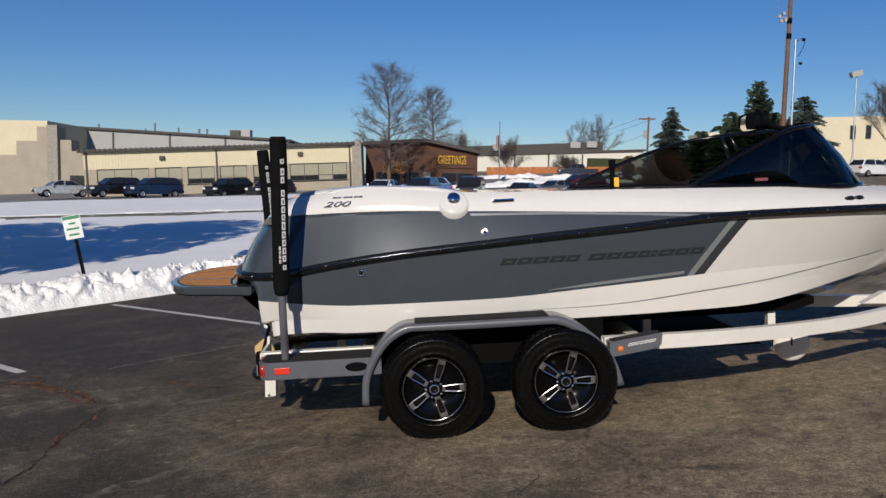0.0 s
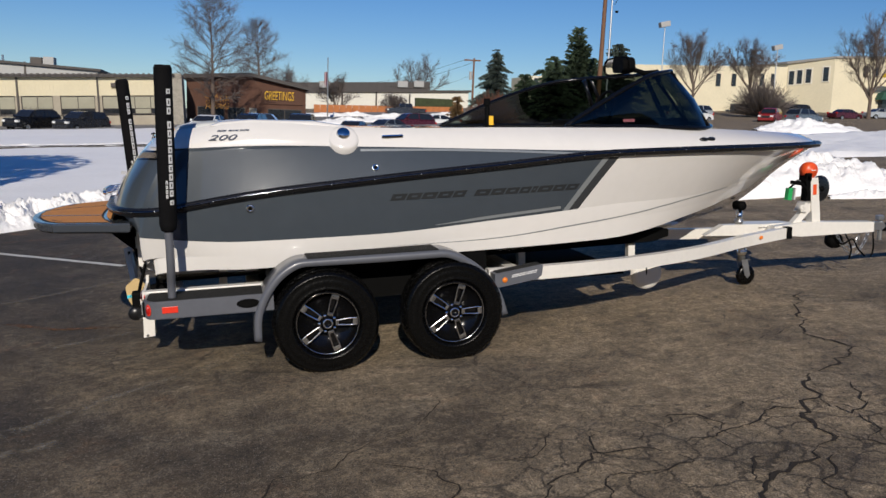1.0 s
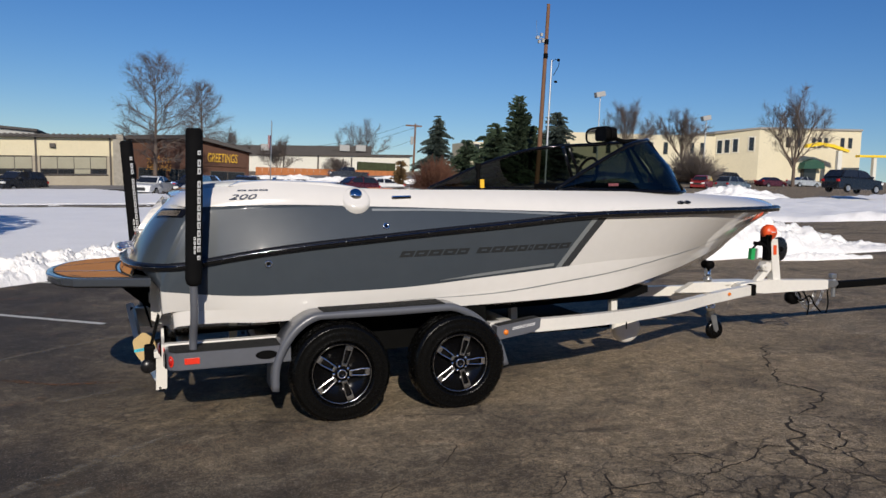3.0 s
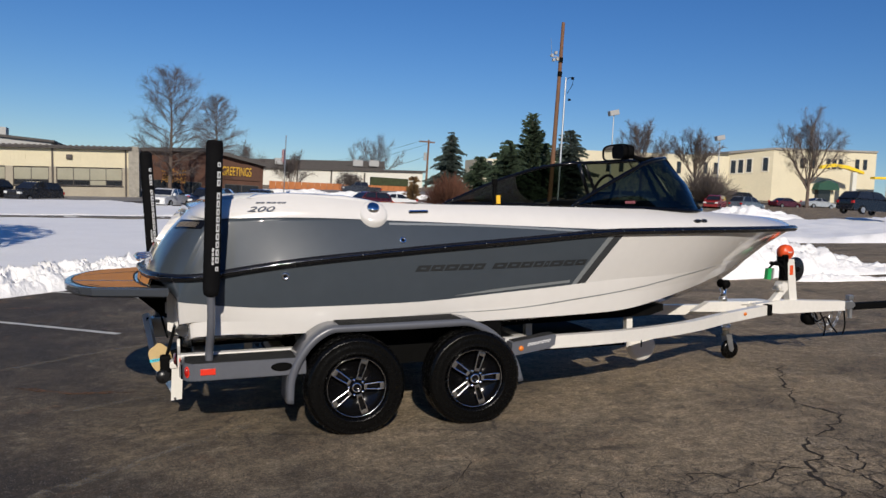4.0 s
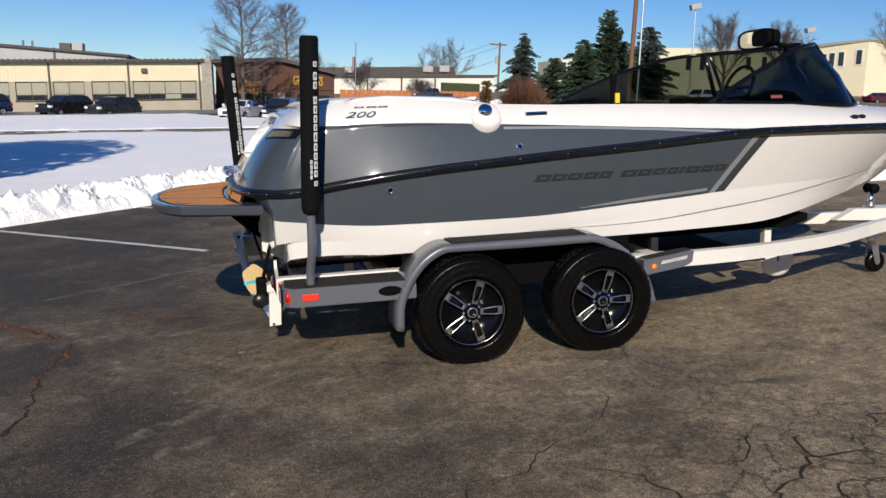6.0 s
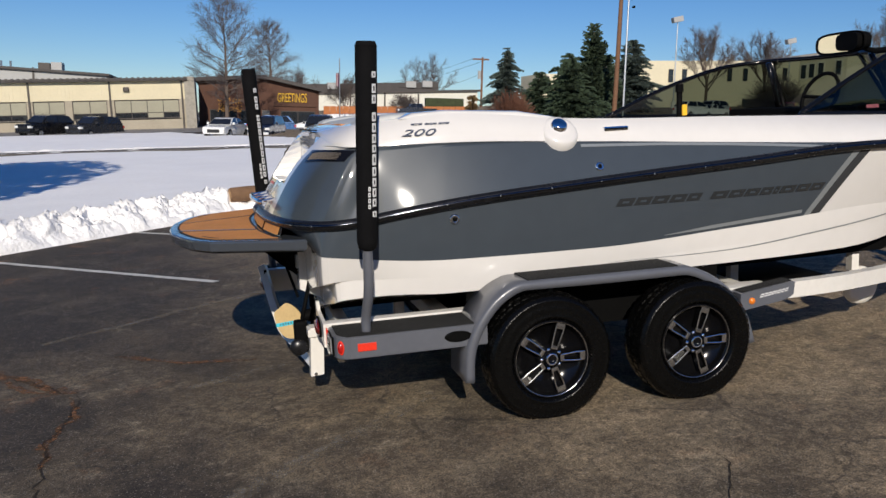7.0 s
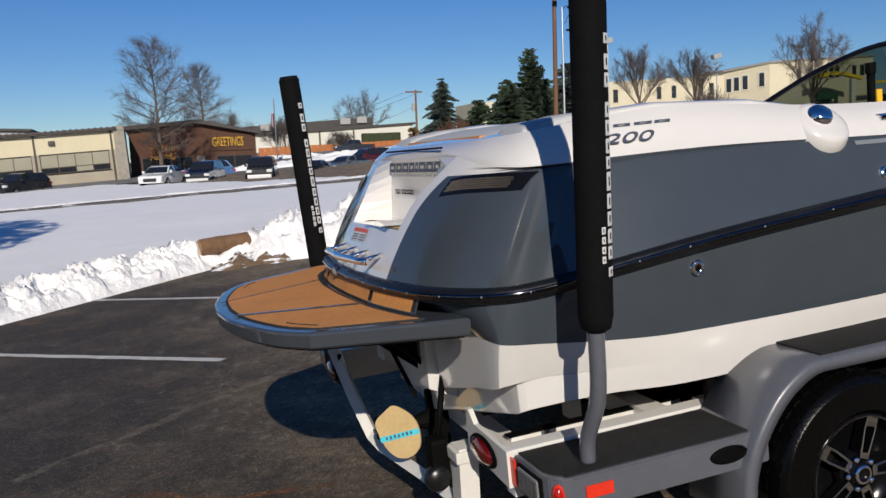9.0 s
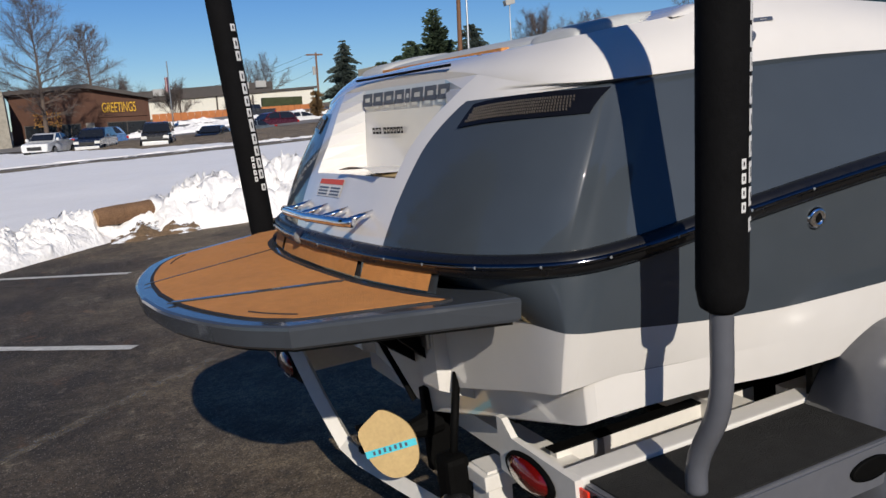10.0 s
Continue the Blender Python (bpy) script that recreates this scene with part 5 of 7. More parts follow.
step(1)
far_step = step(-1)
far_step.matrix_local = pose(-.25, 0, 0)
for s in (1, -1):
    part("frame_rail", prism(bmesh.new(), [(1.40, .545), (3.4, .53), (3.4, .43), (1.40, .445)], -s * .86, -s * .78), FRAMEWHITE, trailer, "white box-section frame rail")
    side = part("side_rail", boxed(.515, 1.36, -s * .983, -s * .905, .412, .586, .006), FRAMEWHITE, trailer, "white side rail inside the step")
    if s < 0:
        side.matrix_local = pose(-.25, 0, 0)
    board = part("guide_board", boxed(.65, 1.43, -s * .658, -s * .62, .425, .500), FRAMEWHITE, trailer, "cream board with a black carpet edge")
    part("carpet_edge", boxed(.64, 1.44, -s * .662, -s * .614, .500, .507, .002), BLACK, board)
    # thin grey strips that draw the posts' shadows on the board
    for x_ in (.78, 1.22):
        part("board_bracket", boxed(x_, x_ + .035, -s * .664, -s * .659, .40, .498), FRAMEGREY, board)
    pts = [(2.92, -s * 1.13, .545), (3.25, -s * 1.12, .540), (3.7, -s * 1.06, .530), (4.3, -s * .86, .505), (5.0, -s * .58, .490), (5.6, -s * .30, .50), (6.25, -s * .07, .515)]
    bm = bmesh.new()
    sp = spline(pts, 5)
    prev = None
    for i, p in enumerate(sp):
        d = Vector(sp[min(i + 1, len(sp) - 1)]) - Vector(sp[max(i - 1, 0)])
        n = Vector((-d.y, d.x, 0)).normalized() * .038
        q = [bm.verts.new(Vector(p) + n * a + Vector((0, 0, b))) for a, b in ((-1, -.05), (1, -.05), (1, .05), (-1, .05))]
        if prev:
            for k in range(4):
                bm.faces.new((prev[k], prev[(k + 1) % 4], q[(k + 1) % 4], q[k]))
        prev = q
    part("tongue_rail", bm, FRAMEWHITE, trailer, "white curved tongue rail")
    box_ = part("front_step", prism(bmesh.new(), [(2.93, .478), (3.20, .515), (3.26, .530), (3.29, .548), (3.30, .622), (3.285, .628), (2.93, .582)], -s * 1.286, -s * 1.175), FRAMEGREY, trailer, "grey tapered front step")
    part("marker_lamp", lathe(bmesh.new(), [(0, -.012), (.016, -.010), (.021, 0)], 14, Matrix.Translation((3.005, -s * 1.287, .534)) @ Matrix.Diagonal((1, s, 1, 1))), AMBER, box_, "amber marker lamp", True)
    part("step_pad", prism(bmesh.new(), [(2.95, .5855), (3.285, .629), (3.285, .633), (2.95, .5895)], -s * 1.270, -s * 1.180), TREAD, box_)
    bm = bmesh.new()
    for a, b in spaced([.023, .021, .021, .018, .009, .022, .021, .019], .005):
        block(bm, lambda f, t: (3.055 + a + (b - a) * f + .010 * t, -s * 1.2885, .548 + .13 * (a + (b - a) * f) + .022 * t), .24)
    part("step_emblem", bm, LETTER, box_)["kind"] = "stuff"
    part("amber_side_lamp", lathe(bmesh.new(), [(0, -.012), (.02, -.01), (.026, 0)], 12, Matrix.Translation((5.86, -s * .25, .515)) @ Matrix.Rotation(radians(s * 22), 4, "Z") @ Matrix.Diagonal((1, s, .7, 1))), AMBER, trailer, "amber lamp")
    # bunks that carry the hull
    bunk = part("bunk", prism(bmesh.new(), [(.60, .56), (4.6, .60), (4.75, .64), (4.75, .70), (.60, .64)], -s * .52, -s * .38), BLACK, trailer, "black carpeted bunk")
    for x in (1.0, 2.2, 3.4, 4.4):
        part("bunk_post", boxed(x, x + .06, -s * .47, -s * .41, .45, .60), FRAMEWHITE, bunk)
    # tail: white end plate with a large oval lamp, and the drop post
    # the far plate is coloured black to stand for dark brackets there
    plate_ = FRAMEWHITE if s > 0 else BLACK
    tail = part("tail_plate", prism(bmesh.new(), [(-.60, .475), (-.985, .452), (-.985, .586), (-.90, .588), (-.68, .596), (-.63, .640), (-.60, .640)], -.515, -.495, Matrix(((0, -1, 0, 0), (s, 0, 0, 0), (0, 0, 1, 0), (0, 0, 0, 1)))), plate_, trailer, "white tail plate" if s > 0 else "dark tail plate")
    sit = Matrix.Translation((.492, -s * .770, .522)) @ Matrix.Rotation(radians(-90), 4, "Z") @ Matrix.Diagonal((1.75, 1, .80, 1))
    part("lamp_shroud", lathe(bmesh.new(), [(.060, -.010), (.068, -.009), (.072, .0)], 28, sit), BLACK, tail, "", True)
    part("tail_lamp", lathe(bmesh.new(), [(0, -.028), (.040, -.024), (.056, -.010), (.062, .0)], 28, sit), DEEPRED, tail, "dark red oval tail lamp", True)
    part("corner_reflector", boxed(.506, .514, -s * 1.020, -s * .965, .468, .566, .003), REFLRED, tail, "red corner reflector")
    if s > 0:
        post = part("drop_post", prism(bmesh.new(), [(.440, .168), (.520, .175), (.535, .470), (.455, .470)], -.585, -.485), FRAMEWHITE, tail, "white drop post")
        part("post_collar", boxed(.438, .548, -.598, -.472, .415, .462, .004), FRAMEWHITE, post)
        part("post_bolt", lathe(bmesh.new(), [(0, -.012), (.010, -.010), (.012, 0)], 8, Matrix.Translation((.470, -.586, .185))), CHROME, post)
    if s < 0:
        tail.matrix_local = pose(-.25, 0, 0)
for x in (1.55, 2.75):
    part("axle", boxed(x + .08, x + .16, -1.05, 1.05, .30, .38), BLACK, trailer)
for x in (1.2, 3.2):
    part("cross_member", boxed(x, x + .10, -.86, .86, .44, .52), FRAMEWHITE, trailer)
bm = bmesh.new()
tube(bm, [(.485, -.53, .205), (.43, -.10, .205), (.36, .28, .215), (.335, .40, .25)], .036, 4)
tube(bm, [(.335, .40, .25), (.29, .52, .42), (.24, .66, .66)], .036, 4)
part("rear_drop_bar", bm, FRAMEWHITE, trailer, "white dropped rear cross bar")
part("rear_cross_member", prism(bmesh.new(), [(.62, .40), (.70, .40), (.70, .48), (.62, .48)], -.8, .8), FRAMEWHITE, trailer)
# added black sheet that stands for the deep shade below the hull
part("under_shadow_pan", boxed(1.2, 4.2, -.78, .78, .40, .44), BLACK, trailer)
# tongue, winch stand, jack, coupler
tongue = part("tongue", prism(bmesh.new(), [(6.10, .50), (6.45, .46), (7.28, .455), (7.28, .555), (6.50, .60), (6.15, .575)], -.055, .055), FRAMEWHITE, trailer, "white box tongue")
part("black_band", boxed(6.232, 6.285, -.128, -.02, .460, .572), BLACK, tongue)
stand = part("winch_stand", prism(bmesh.new(), [(6.595, .55), (6.690, .55), (6.640, 1.02), (6.548, 1.02)], -.015, .075), FRAMEWHITE, trailer, "white winch stand with a slanting brace")
part("stand_brace", prism(bmesh.new(), [(6.36, .57), (6.45, .57), (6.625, .745), (6.61, .82)], .0, .06), FRAMEWHITE, stand)
part("brace_bracket", prism(bmesh.new(), [(6.45, .70), (6.52, .69), (6.56, .76), (6.50, .79)], -.025, .085), FRAMEWHITE, stand)
part("bracket_roller", lathe(bmesh.new(), [(.012, -.030), (.026, -.030), (.030, -.02), (.030, .02), (.026, .03), (.012, .03)], 16, Matrix.Translation((6.472, .0, .735))), FRAMEWHITE, stand, "", True)
part("winch_reflector", boxed(6.585, 6.625, -.021, -.014, .855, .955, .003), ORANGE, stand, "orange reflector")
stop = part("bow_stop", lathe(bmesh.new(), [(0, -.062), (.030, -.060), (.034, -.050), (.062, -.045), (.080, -.022), (.084, .02), (.07, .06), (.03, .075), (0, .076)], 24, Matrix.Translation((6.570, .03, 1.088))), ORANGE, stand, "orange rubber bow stop roller", True)
part("roller_pin", boxed(6.545, 6.595, -.036, -.030, 1.088, 1.098, .002), LETTER, stop)
part("stop_bracket", boxed(6.50, 6.56, -.03, .09, .99, 1.07, .01), BLACK, stand)
drum = part("winch_drum", lathe(bmesh.new(), [(0, -.025), (.10, -.025), (.125, -.018), (.13, 0), (.125, .02), (0, .025)], 28, Matrix.Translation((6.712, .05, .905)) @ Matrix.Rotation(radians(15), 4, "Z")), RUBBER, stand, "black winch drum", True)
part("drum_hub", lathe(bmesh.new(), [(0, -.042), (.022, -.040), (.03, -.024)], 14, Matrix.Translation((6.712, .05, .905)) @ Matrix.Rotation(radians(15), 4, "Z")), BLACK, drum, "", True)
part("winch_gear", prism(bmesh.new(), [(6.50, .80), (6.555, .80), (6.545, 1.0), (6.52, 1.06), (6.49, 1.0), (6.505, .92)], -.03, .05), BLACK, stand)
handle_ = part("winch_handle", tube(bmesh.new(), [(6.475, -.07, .86), (6.46, -.075, .93), (6.42, -.08, .965), (6.36, -.08, .985)], .013, 8), BLACK, stand, "black crank handle", True)
part("crank_grip", tube(bmesh.new(), [(6.38, -.08, .982), (6.29, -.08, .995)], .020, 10), BLACK, handle_, "", True)
grip = part("green_strap", prism(bmesh.new(), [(6.300, .82), (6.345, .815), (6.36, .93), (6.315, .935)], -.02, .03), GREEN, stand, "green winch strap end")
part("strap_stitch", prism(bmesh.new(), [(6.372, .82), (6.386, .82), (6.396, .93), (6.382, .93)], -.02, .03), LETTER, grip)
part("winch_strap", tube(bmesh.new(), [(6.34, .005, .93), (6.42, .0, 1.00), (6.50, .0, .96)], .012, 4), BLACK, stand)
arm = part("keel_roller_arm", prism(bmesh.new(), [(5.45, .520), (5.64, .612), (6.02, .600), (6.02, .490)], .02, .10), FRAMEWHITE, trailer, "white cross arm")
part("arm_plate", slab(bmesh.new(), [(5.98, .10), (6.05, .06), (6.42, .04), (6.36, .22), (5.98, .34)], .560, .590), FRAMEWHITE, arm)
part("roller_post", tube(bmesh.new(), [(5.83, .06, .58), (5.83, .06, .76)], .030, 12), CHROME, arm, "", True)
part("roller_collar", tube(bmesh.new(), [(5.83, .06, .61), (5.83, .06, .65)], .040, 12), STEEL, arm, "", True)
part("keel_roller", lathe(bmesh.new(), [(0, -.07), (.035, -.068), (.046, -.05), (.040, 0), (.046, .05), (.035, .068), (0, .07)], 16, Matrix.Translation((5.83, .06, .785))), BLACK, arm, "", True)
jack = part("jack_tube", tube(bmesh.new(), [(5.885, .08, .55), (5.885, .08, .24)], .034, 12), STEEL, trailer, "steel jack leg", True)
part("jack_collar", tube(bmesh.new(), [(5.885, .08, .30), (5.885, .08, .36)], .045, 12), CHROME, jack, "", True)
part("jack_wheel", lathe(bmesh.new(), [(.0, -.032), (.060, -.032), (.085, -.030), (.098, -.012), (.098, .012), (.085, .030), (.0, .032)], 24, Matrix.Translation((5.93, .08, .10))), TYRE, jack, "small black jack wheel", True)
for q in (-1, 1):
    part("jack_fork", prism(bmesh.new(), [(5.855, .26), (5.925, .26), (5.955, .10), (5.93, .075), (5.90, .10)], .08 + q * .036, .08 + q * .044), STEEL, jack)
disc = part("trailer_disc", lathe(bmesh.new(), [(0, -.02), (.10, -.022), (.14, -.015), (.15, .02)], 28, Matrix.Translation((4.72, -.20, .26))), FRAMEWHITE, trailer, "white disc hanging under the tongue", True)
part("disc_slot", boxed(4.70, 4.712, -.226, -.221, .25, .33), BLACK, disc)
part("disc_slot", boxed(4.66, 4.70, -.226, -.221, .318, .33), BLACK, disc)
coupler = part("coupler", prism(bmesh.new(), [(7.27, .465), (7.40, .47), (7.44, .50), (7.41, .54), (7.27, .550)], -.04, .04), STEEL, trailer, "grey steel ball coupler")
def chain(name, pts, r=.011):
    """A hanging chain of oval links."""
    way = [Vector(p) for p in spline(pts, 8)]
    bm, run, n = bmesh.new(), 0.0, 0
    for a, b in zip(way, way[1:]):
        run += (b - a).length
        if run < .030:
            continue
        run, n = 0.0, n + 1
        d = (b - a).normalized()
        side = d.cross(Vector((0, 1, 0) if n % 2 else (.3, 0, 1))).normalized()
        tube(bm, [b + d * .024 * math.cos(t) + side * .013 * math.sin(t) for t in (2 * math.pi * k / 8 for k in range(9))], r * .42, 4, False)
    return part(name, bm, STEEL, coupler, "hanging steel safety chain")


chain("safety_chain", [(6.85, -.05, .46), (6.93, -.05, .33), (7.06, -.05, .24), (7.16, -.05, .33), (7.22, -.05, .46)])
chain("safety_chain", [(6.90, .03, .46), (7.00, .03, .36), (7.10, .02, .30), (7.20, .03, .46)])
for pts in ([(6.80, -.06, .45), (6.90, -.07, .36), (7.02, -.07, .40), (7.10, -.06, .30), (7.18, -.06, .22)], [(6.95, -.05, .46), (7.02, -.06, .30), (7.00, -.06, .20)], [(7.30, -.02, .46), (7.31, -.02, .25), (7.28, -.03, .20)]):
    part("brake_cable", tube(bmesh.new(), spline(pts, 6), .008, 6), BLACK, coupler, "", True)
part("surge_actuator", lathe(bmesh.new(), [(0, -.05), (.07, -.05), (.08, 0), (.07, .05), (0, .05)], 18, Matrix.Translation((6.86, 0, .39))), BLACK, coupler, "", True)
part("coupler_latch", boxed(7.36, 7.42, -.03, .03, .56, .61, .008), STEEL, coupler)
part("coupler_pin", tube(bmesh.new(), [(7.40, 0, .36), (7.40, 0, .46)], .022, 10), STEEL, coupler)

hitch = thing("tow_hitch_bar", LOT, "black steel tow bar holding the trailer's coupler", "tow bar")
part("bar", boxed(7.42, 9.6, -.04, .04, .450, .525, .01), BLACK, hitch)
part("ball", lathe(bmesh.new(), [(0, -.03), (.025, -.02), (.03, 0), (.025, .02), (0, .03)], 12, pose(7.40, 0, .53, 90)), STEEL, hitch)
part("tow_leg", boxed(9.4, 9.6, -.3, .3, .0, .45, .02), BLACK, hitch)


def guide_pole(pts, label):
    p = thing("guide_pole", LOT, label, "guide pole", "guide poles")
    part("pipe", tube(bmesh.new(), spline(pts[:4], 5) + [pts[4]], .027, 12), FRAMEGREY, p, "bent grey steel pipe", True)
    a, b = Vector(pts[3]), Vector(pts[4])
    rows = [a + (b - a) * t for t in (.0, .012, .05, .5, .96, .985, 1.0)]
    cover = part("pad_cover", tube(bmesh.new(), rows, [.030, .048, .056, .056, .056, .054, .047], 16), FABRIC, p, "black padded fabric cover", True)
    part("cover_seam", tube(bmesh.new(), [a + (b - a) * .975, a + (b - a) * .98], .058, 16), FABRIC, cover)
    # printed marks running down the cover
    bm = bmesh.new()
    d = (b - a).normalized()

    def on_cover(q, tt):
        an = radians(-57) + q / .057
        return b - d * tt + Vector((math.cos(an) * .0575, math.sin(an) * .0575, 0))

    t = .15
    for w in (.030, -.012, .046, .042, -.026, .044, .046, .044, .038, .056, .046, .044, .044, .040, -.006, .030):
        if w > 0:
            block(bm, lambda f, g: on_cover(-.013 + .026 * g, t + w * f), .26)
        t += abs(w) + .009
    for k in range(4):
        block(bm, lambda f, g: on_cover(-.036 + .013 * g, t - .165 + .030 * k + .022 * f), .28)
    part("cover_print", bm, LETTER, cover, "white printed marks")["kind"] = "stuff"
    return p


guide_pole([(.703, -1.187, .573), (.704, -1.190, .63), (.716, -1.262, .80), (.721, -1.282, 1.03), (.767, -1.318, 2.085)], "upright trailer guide pole in a black padded cover")
guide_pole([(.34, 1.10, .52), (.33, 1.11, .66), (.315, 1.14, .80), (.31, 1.145, 1.0), (.262, 1.12, 2.11)], "leaning trailer guide pole in a black padded cover")


# ---- the surroundings ----
CREAM = mat("cream_metal_siding", (0.60, 0.53, 0.36), 0.6, vary=0.06, scale=0.6)
TAN = mat("tan_block_wall", (0.36, 0.315, 0.24), 0.85, vary=0.12, scale=0.9, bump=0.4, bscale=12)
GREYSIDING = mat("grey_metal_siding", (0.36, 0.355, 0.34), 0.55, vary=0.08, scale=0.5)
ROOF = mat("dark_roof_edge", (0.06, 0.052, 0.048), 0.7, vary=0.2, scale=1.0)
BROWN = mat("brown_brick", (0.085, 0.038, 0.023), 0.85, vary=0.25, scale=1.5, bump=0.4, bscale=14)
STONE = mat("rough_stone", (0.30, 0.275, 0.23), 0.9, vary=0.3, scale=3.0, bump=0.8, bscale=6)
BLIND = mat("window_blind", (0.30, 0.28, 0.20), 0.35, vary=0.12, scale=1.2, coat=0.6)
PANE = mat("dark_window_pane", (0.02, 0.022, 0.025), 0.08, vary=0.3, scale=0.6, coat=0.5)
BRONZE = mat("bronze_window_frame", (0.045, 0.034, 0.026), 0.45, vary=0.15)
WHITEWALL = mat("white_painted_wall", (0.66, 0.64, 0.56), 0.8, vary=0.08, scale=0.4)
STUCCO = mat("cream_stucco", (0.66, 0.59, 0.42), 0.85, vary=0.06, scale=0.4, bump=0.2)
FENCE = mat("orange_brown_fence", (0.42, 0.15, 0.05), 0.85, vary=0.2, scale=1.5)
BARK = mat("grey_brown_bark", (0.12, 0.088, 0.068), 0.9, vary=0.25, scale=3.0, bump=0.5)
TWIG = mat("bare_twigs", (0.105, 0.086, 0.077), 0.9, vary=0.25, scale=2.0)
NEEDLE = mat("conifer_needles", (0.030, 0.050, 0.024), 0.8, vary=0.5, scale=0.9, fine=10)
GOLDNEEDLE = mat("rusty_needles", (0.12, 0.07, 0.025), 0.85, vary=0.4, scale=1.0)
BLUENEEDLE = mat("blue_spruce_needles", (0.050, 0.070, 0.058), 0.8, vary=0.4, scale=0.9)
POLEWOOD = mat("creosoted_pole", (0.17, 0.085, 0.045), 0.85, vary=0.25, scale=4)
GREENCLOTH = mat("green_awning", (0.02, 0.075, 0.05), 0.7)
YELLOW = mat("yellow_plastic", (0.85, 0.58, 0.02), 0.4)
HEDGE = mat("reddish_twiggy_bush", (0.115, 0.048, 0.028), 0.9, vary=0.5, scale=2.0)


def window(parent, x0, x1, z0, z1, y, panes, split=0.0, fill=None, sill=True, frame_mat=None):
    """A framed window set into a wall that faces -y."""
    w = part("window", boxed(x0, x1, y + .02, y + .12, z0, z1), frame_mat or BRONZE, parent)
    n = panes
    t = .07
    for k in range(n):
        a, b = x0 + t + (x1 - x0 - t) * k / n, x0 + (x1 - x0 - t) * (k + 1) / n
        zs = [(z0 + t, z1 - t)] if not split else [(z0 + t, z0 + split - t / 2), (z0 + split + t / 2, z1 - t)]
        for i, (c, d) in enumerate(zs):
            part("pane", boxed(a, b, y - .005, y + .05, c, d), (fill or BLIND) if (i or not split or k % 3 == 2) else PANE, w)
    if sill:
        part("sill", boxed(x0 - .1, x1 + .1, y - .12, y + .02, z0 - .12, z0 - .02), frame_mat or BRONZE, w)
    return w


# the street and the lots beyond the snow
STREET = mat("salted_street", (0.20, 0.19, 0.18), 0.85, vary=0.3, scale=0.25, bump=0.3)
sheet("street", steps((-60, 60, 2)), steps((64, 130, 2)), lambda x, y: (y > 64 or x > 4) and y < 118 - (0 if x < 40 else 60), 0.03, STREET, "pale salted street and car park surface", "road")
for k, (x, y, w) in enumerate(((9.5, 70, 4), (16, 78, 6), (24, 92, 7), (30, 84, 5), (14, 100, 6))):
    bank("snow_bank", [(x - w, y, .5, .3), (x - w / 2, y + .3, 1, 1), (x, y - .2, 1, .7), (x + w / 2, y + .2, 1, 1.1), (x + w, y, .5, .3)], 2.2, 0.8, "ploughed snow heaped beside the street", 0.3)

# low cream building
low = thing("office_building", pose(-4, 75, .36, 0, -2.7, 0) @ pose(4, -75, 0), "long low cream metal office building with bronze windows and flat roof", "building")
WIN = [(-27.8, -22.9, 3), (-22.3, -19.7, 2), (-19.2, -16.6, 2), (-16.1, -13.5, 2), (-12.9, -10.0, 2), (-9.4, -3.85, 4)]
# wall panels round the window openings
edges = [-29.0] + [v for w in WIN for v in w[:2]] + [-3.3]
part("lower_wall", boxed(-29.0, -3.3, 75, 90, -1.0, 1.62), TAN, low)
part("upper_wall", boxed(-29.0, -3.3, 75, 90, 3.33, 4.95), CREAM, low)
for a, b in zip(edges[::2], edges[1::2]):
    part("pier", boxed(a, b, 75, 76, 1.62, 3.33), TAN, low)
for x0, x1, n in WIN:
    window(low, x0, x1, 1.66, 3.29, 75.12, n, 0.5)
bm = bmesh.new()
x = -29.0
while x < -3.5:
    box(bm, x, x + .03, 74.975, 75.0, 3.40, 4.95)
    x += .30
part("siding_ribs", bm, CREAM, low)["kind"] = "stuff"
part("roof_edge", boxed(-29.4, -3.0, 74.5, 91, 4.95, 5.22, .03), ROOF, low)
bm = bmesh.new()
for k in range(54):
    box(bm, -29.3 + k * .49, -29.3 + k * .49 + .22, 74.40, 74.52, 5.08, 5.28)
part("roof_ribs", bm, ROOF, low)["kind"] = "stuff"
for x in (-28.7, -16.35, -9.7, -3.55):
    part("downpipe", boxed(x - .07, x + .07, 74.86, 75.0, -1.0, 4.95), BRONZE, low)
for x in (-21.5, -8.3):
    part("wall_lamp", boxed(x - .25, x + .25, 74.72, 74.98, 4.05, 4.45, .05), BRONZE, low)
part("end_pier", boxed(-3.3, -2.4, 74.7, 80, -1.0, 5.3), STONE, low, "rough stone end pier")

# tall warehouse behind it
ware = thing("warehouse", pose(0, 0, 0), "tall grey metal-clad warehouse with a tan stepped entrance wall", "building")
part("wall", prism(bmesh.new(), [(-47, -2), (-14.6, -2), (-14.6, 7.2), (-47, 8.6)], 111, 140), GREYSIDING, ware)
part("roof_edge", prism(bmesh.new(), [(-47.3, 8.6), (-14.2, 7.2), (-14.2, 7.5), (-47.3, 8.95)], 110.6, 141), ROOF, ware)
for x in (-38.5, -30.8, -23.2):
    part("wall_rib", boxed(x - .12, x + .12, 110.9, 111, -2, 8.0), BRONZE, ware)
part("side_wing", boxed(-70, -42, 98, 130, -2, 8.6), CREAM, ware)
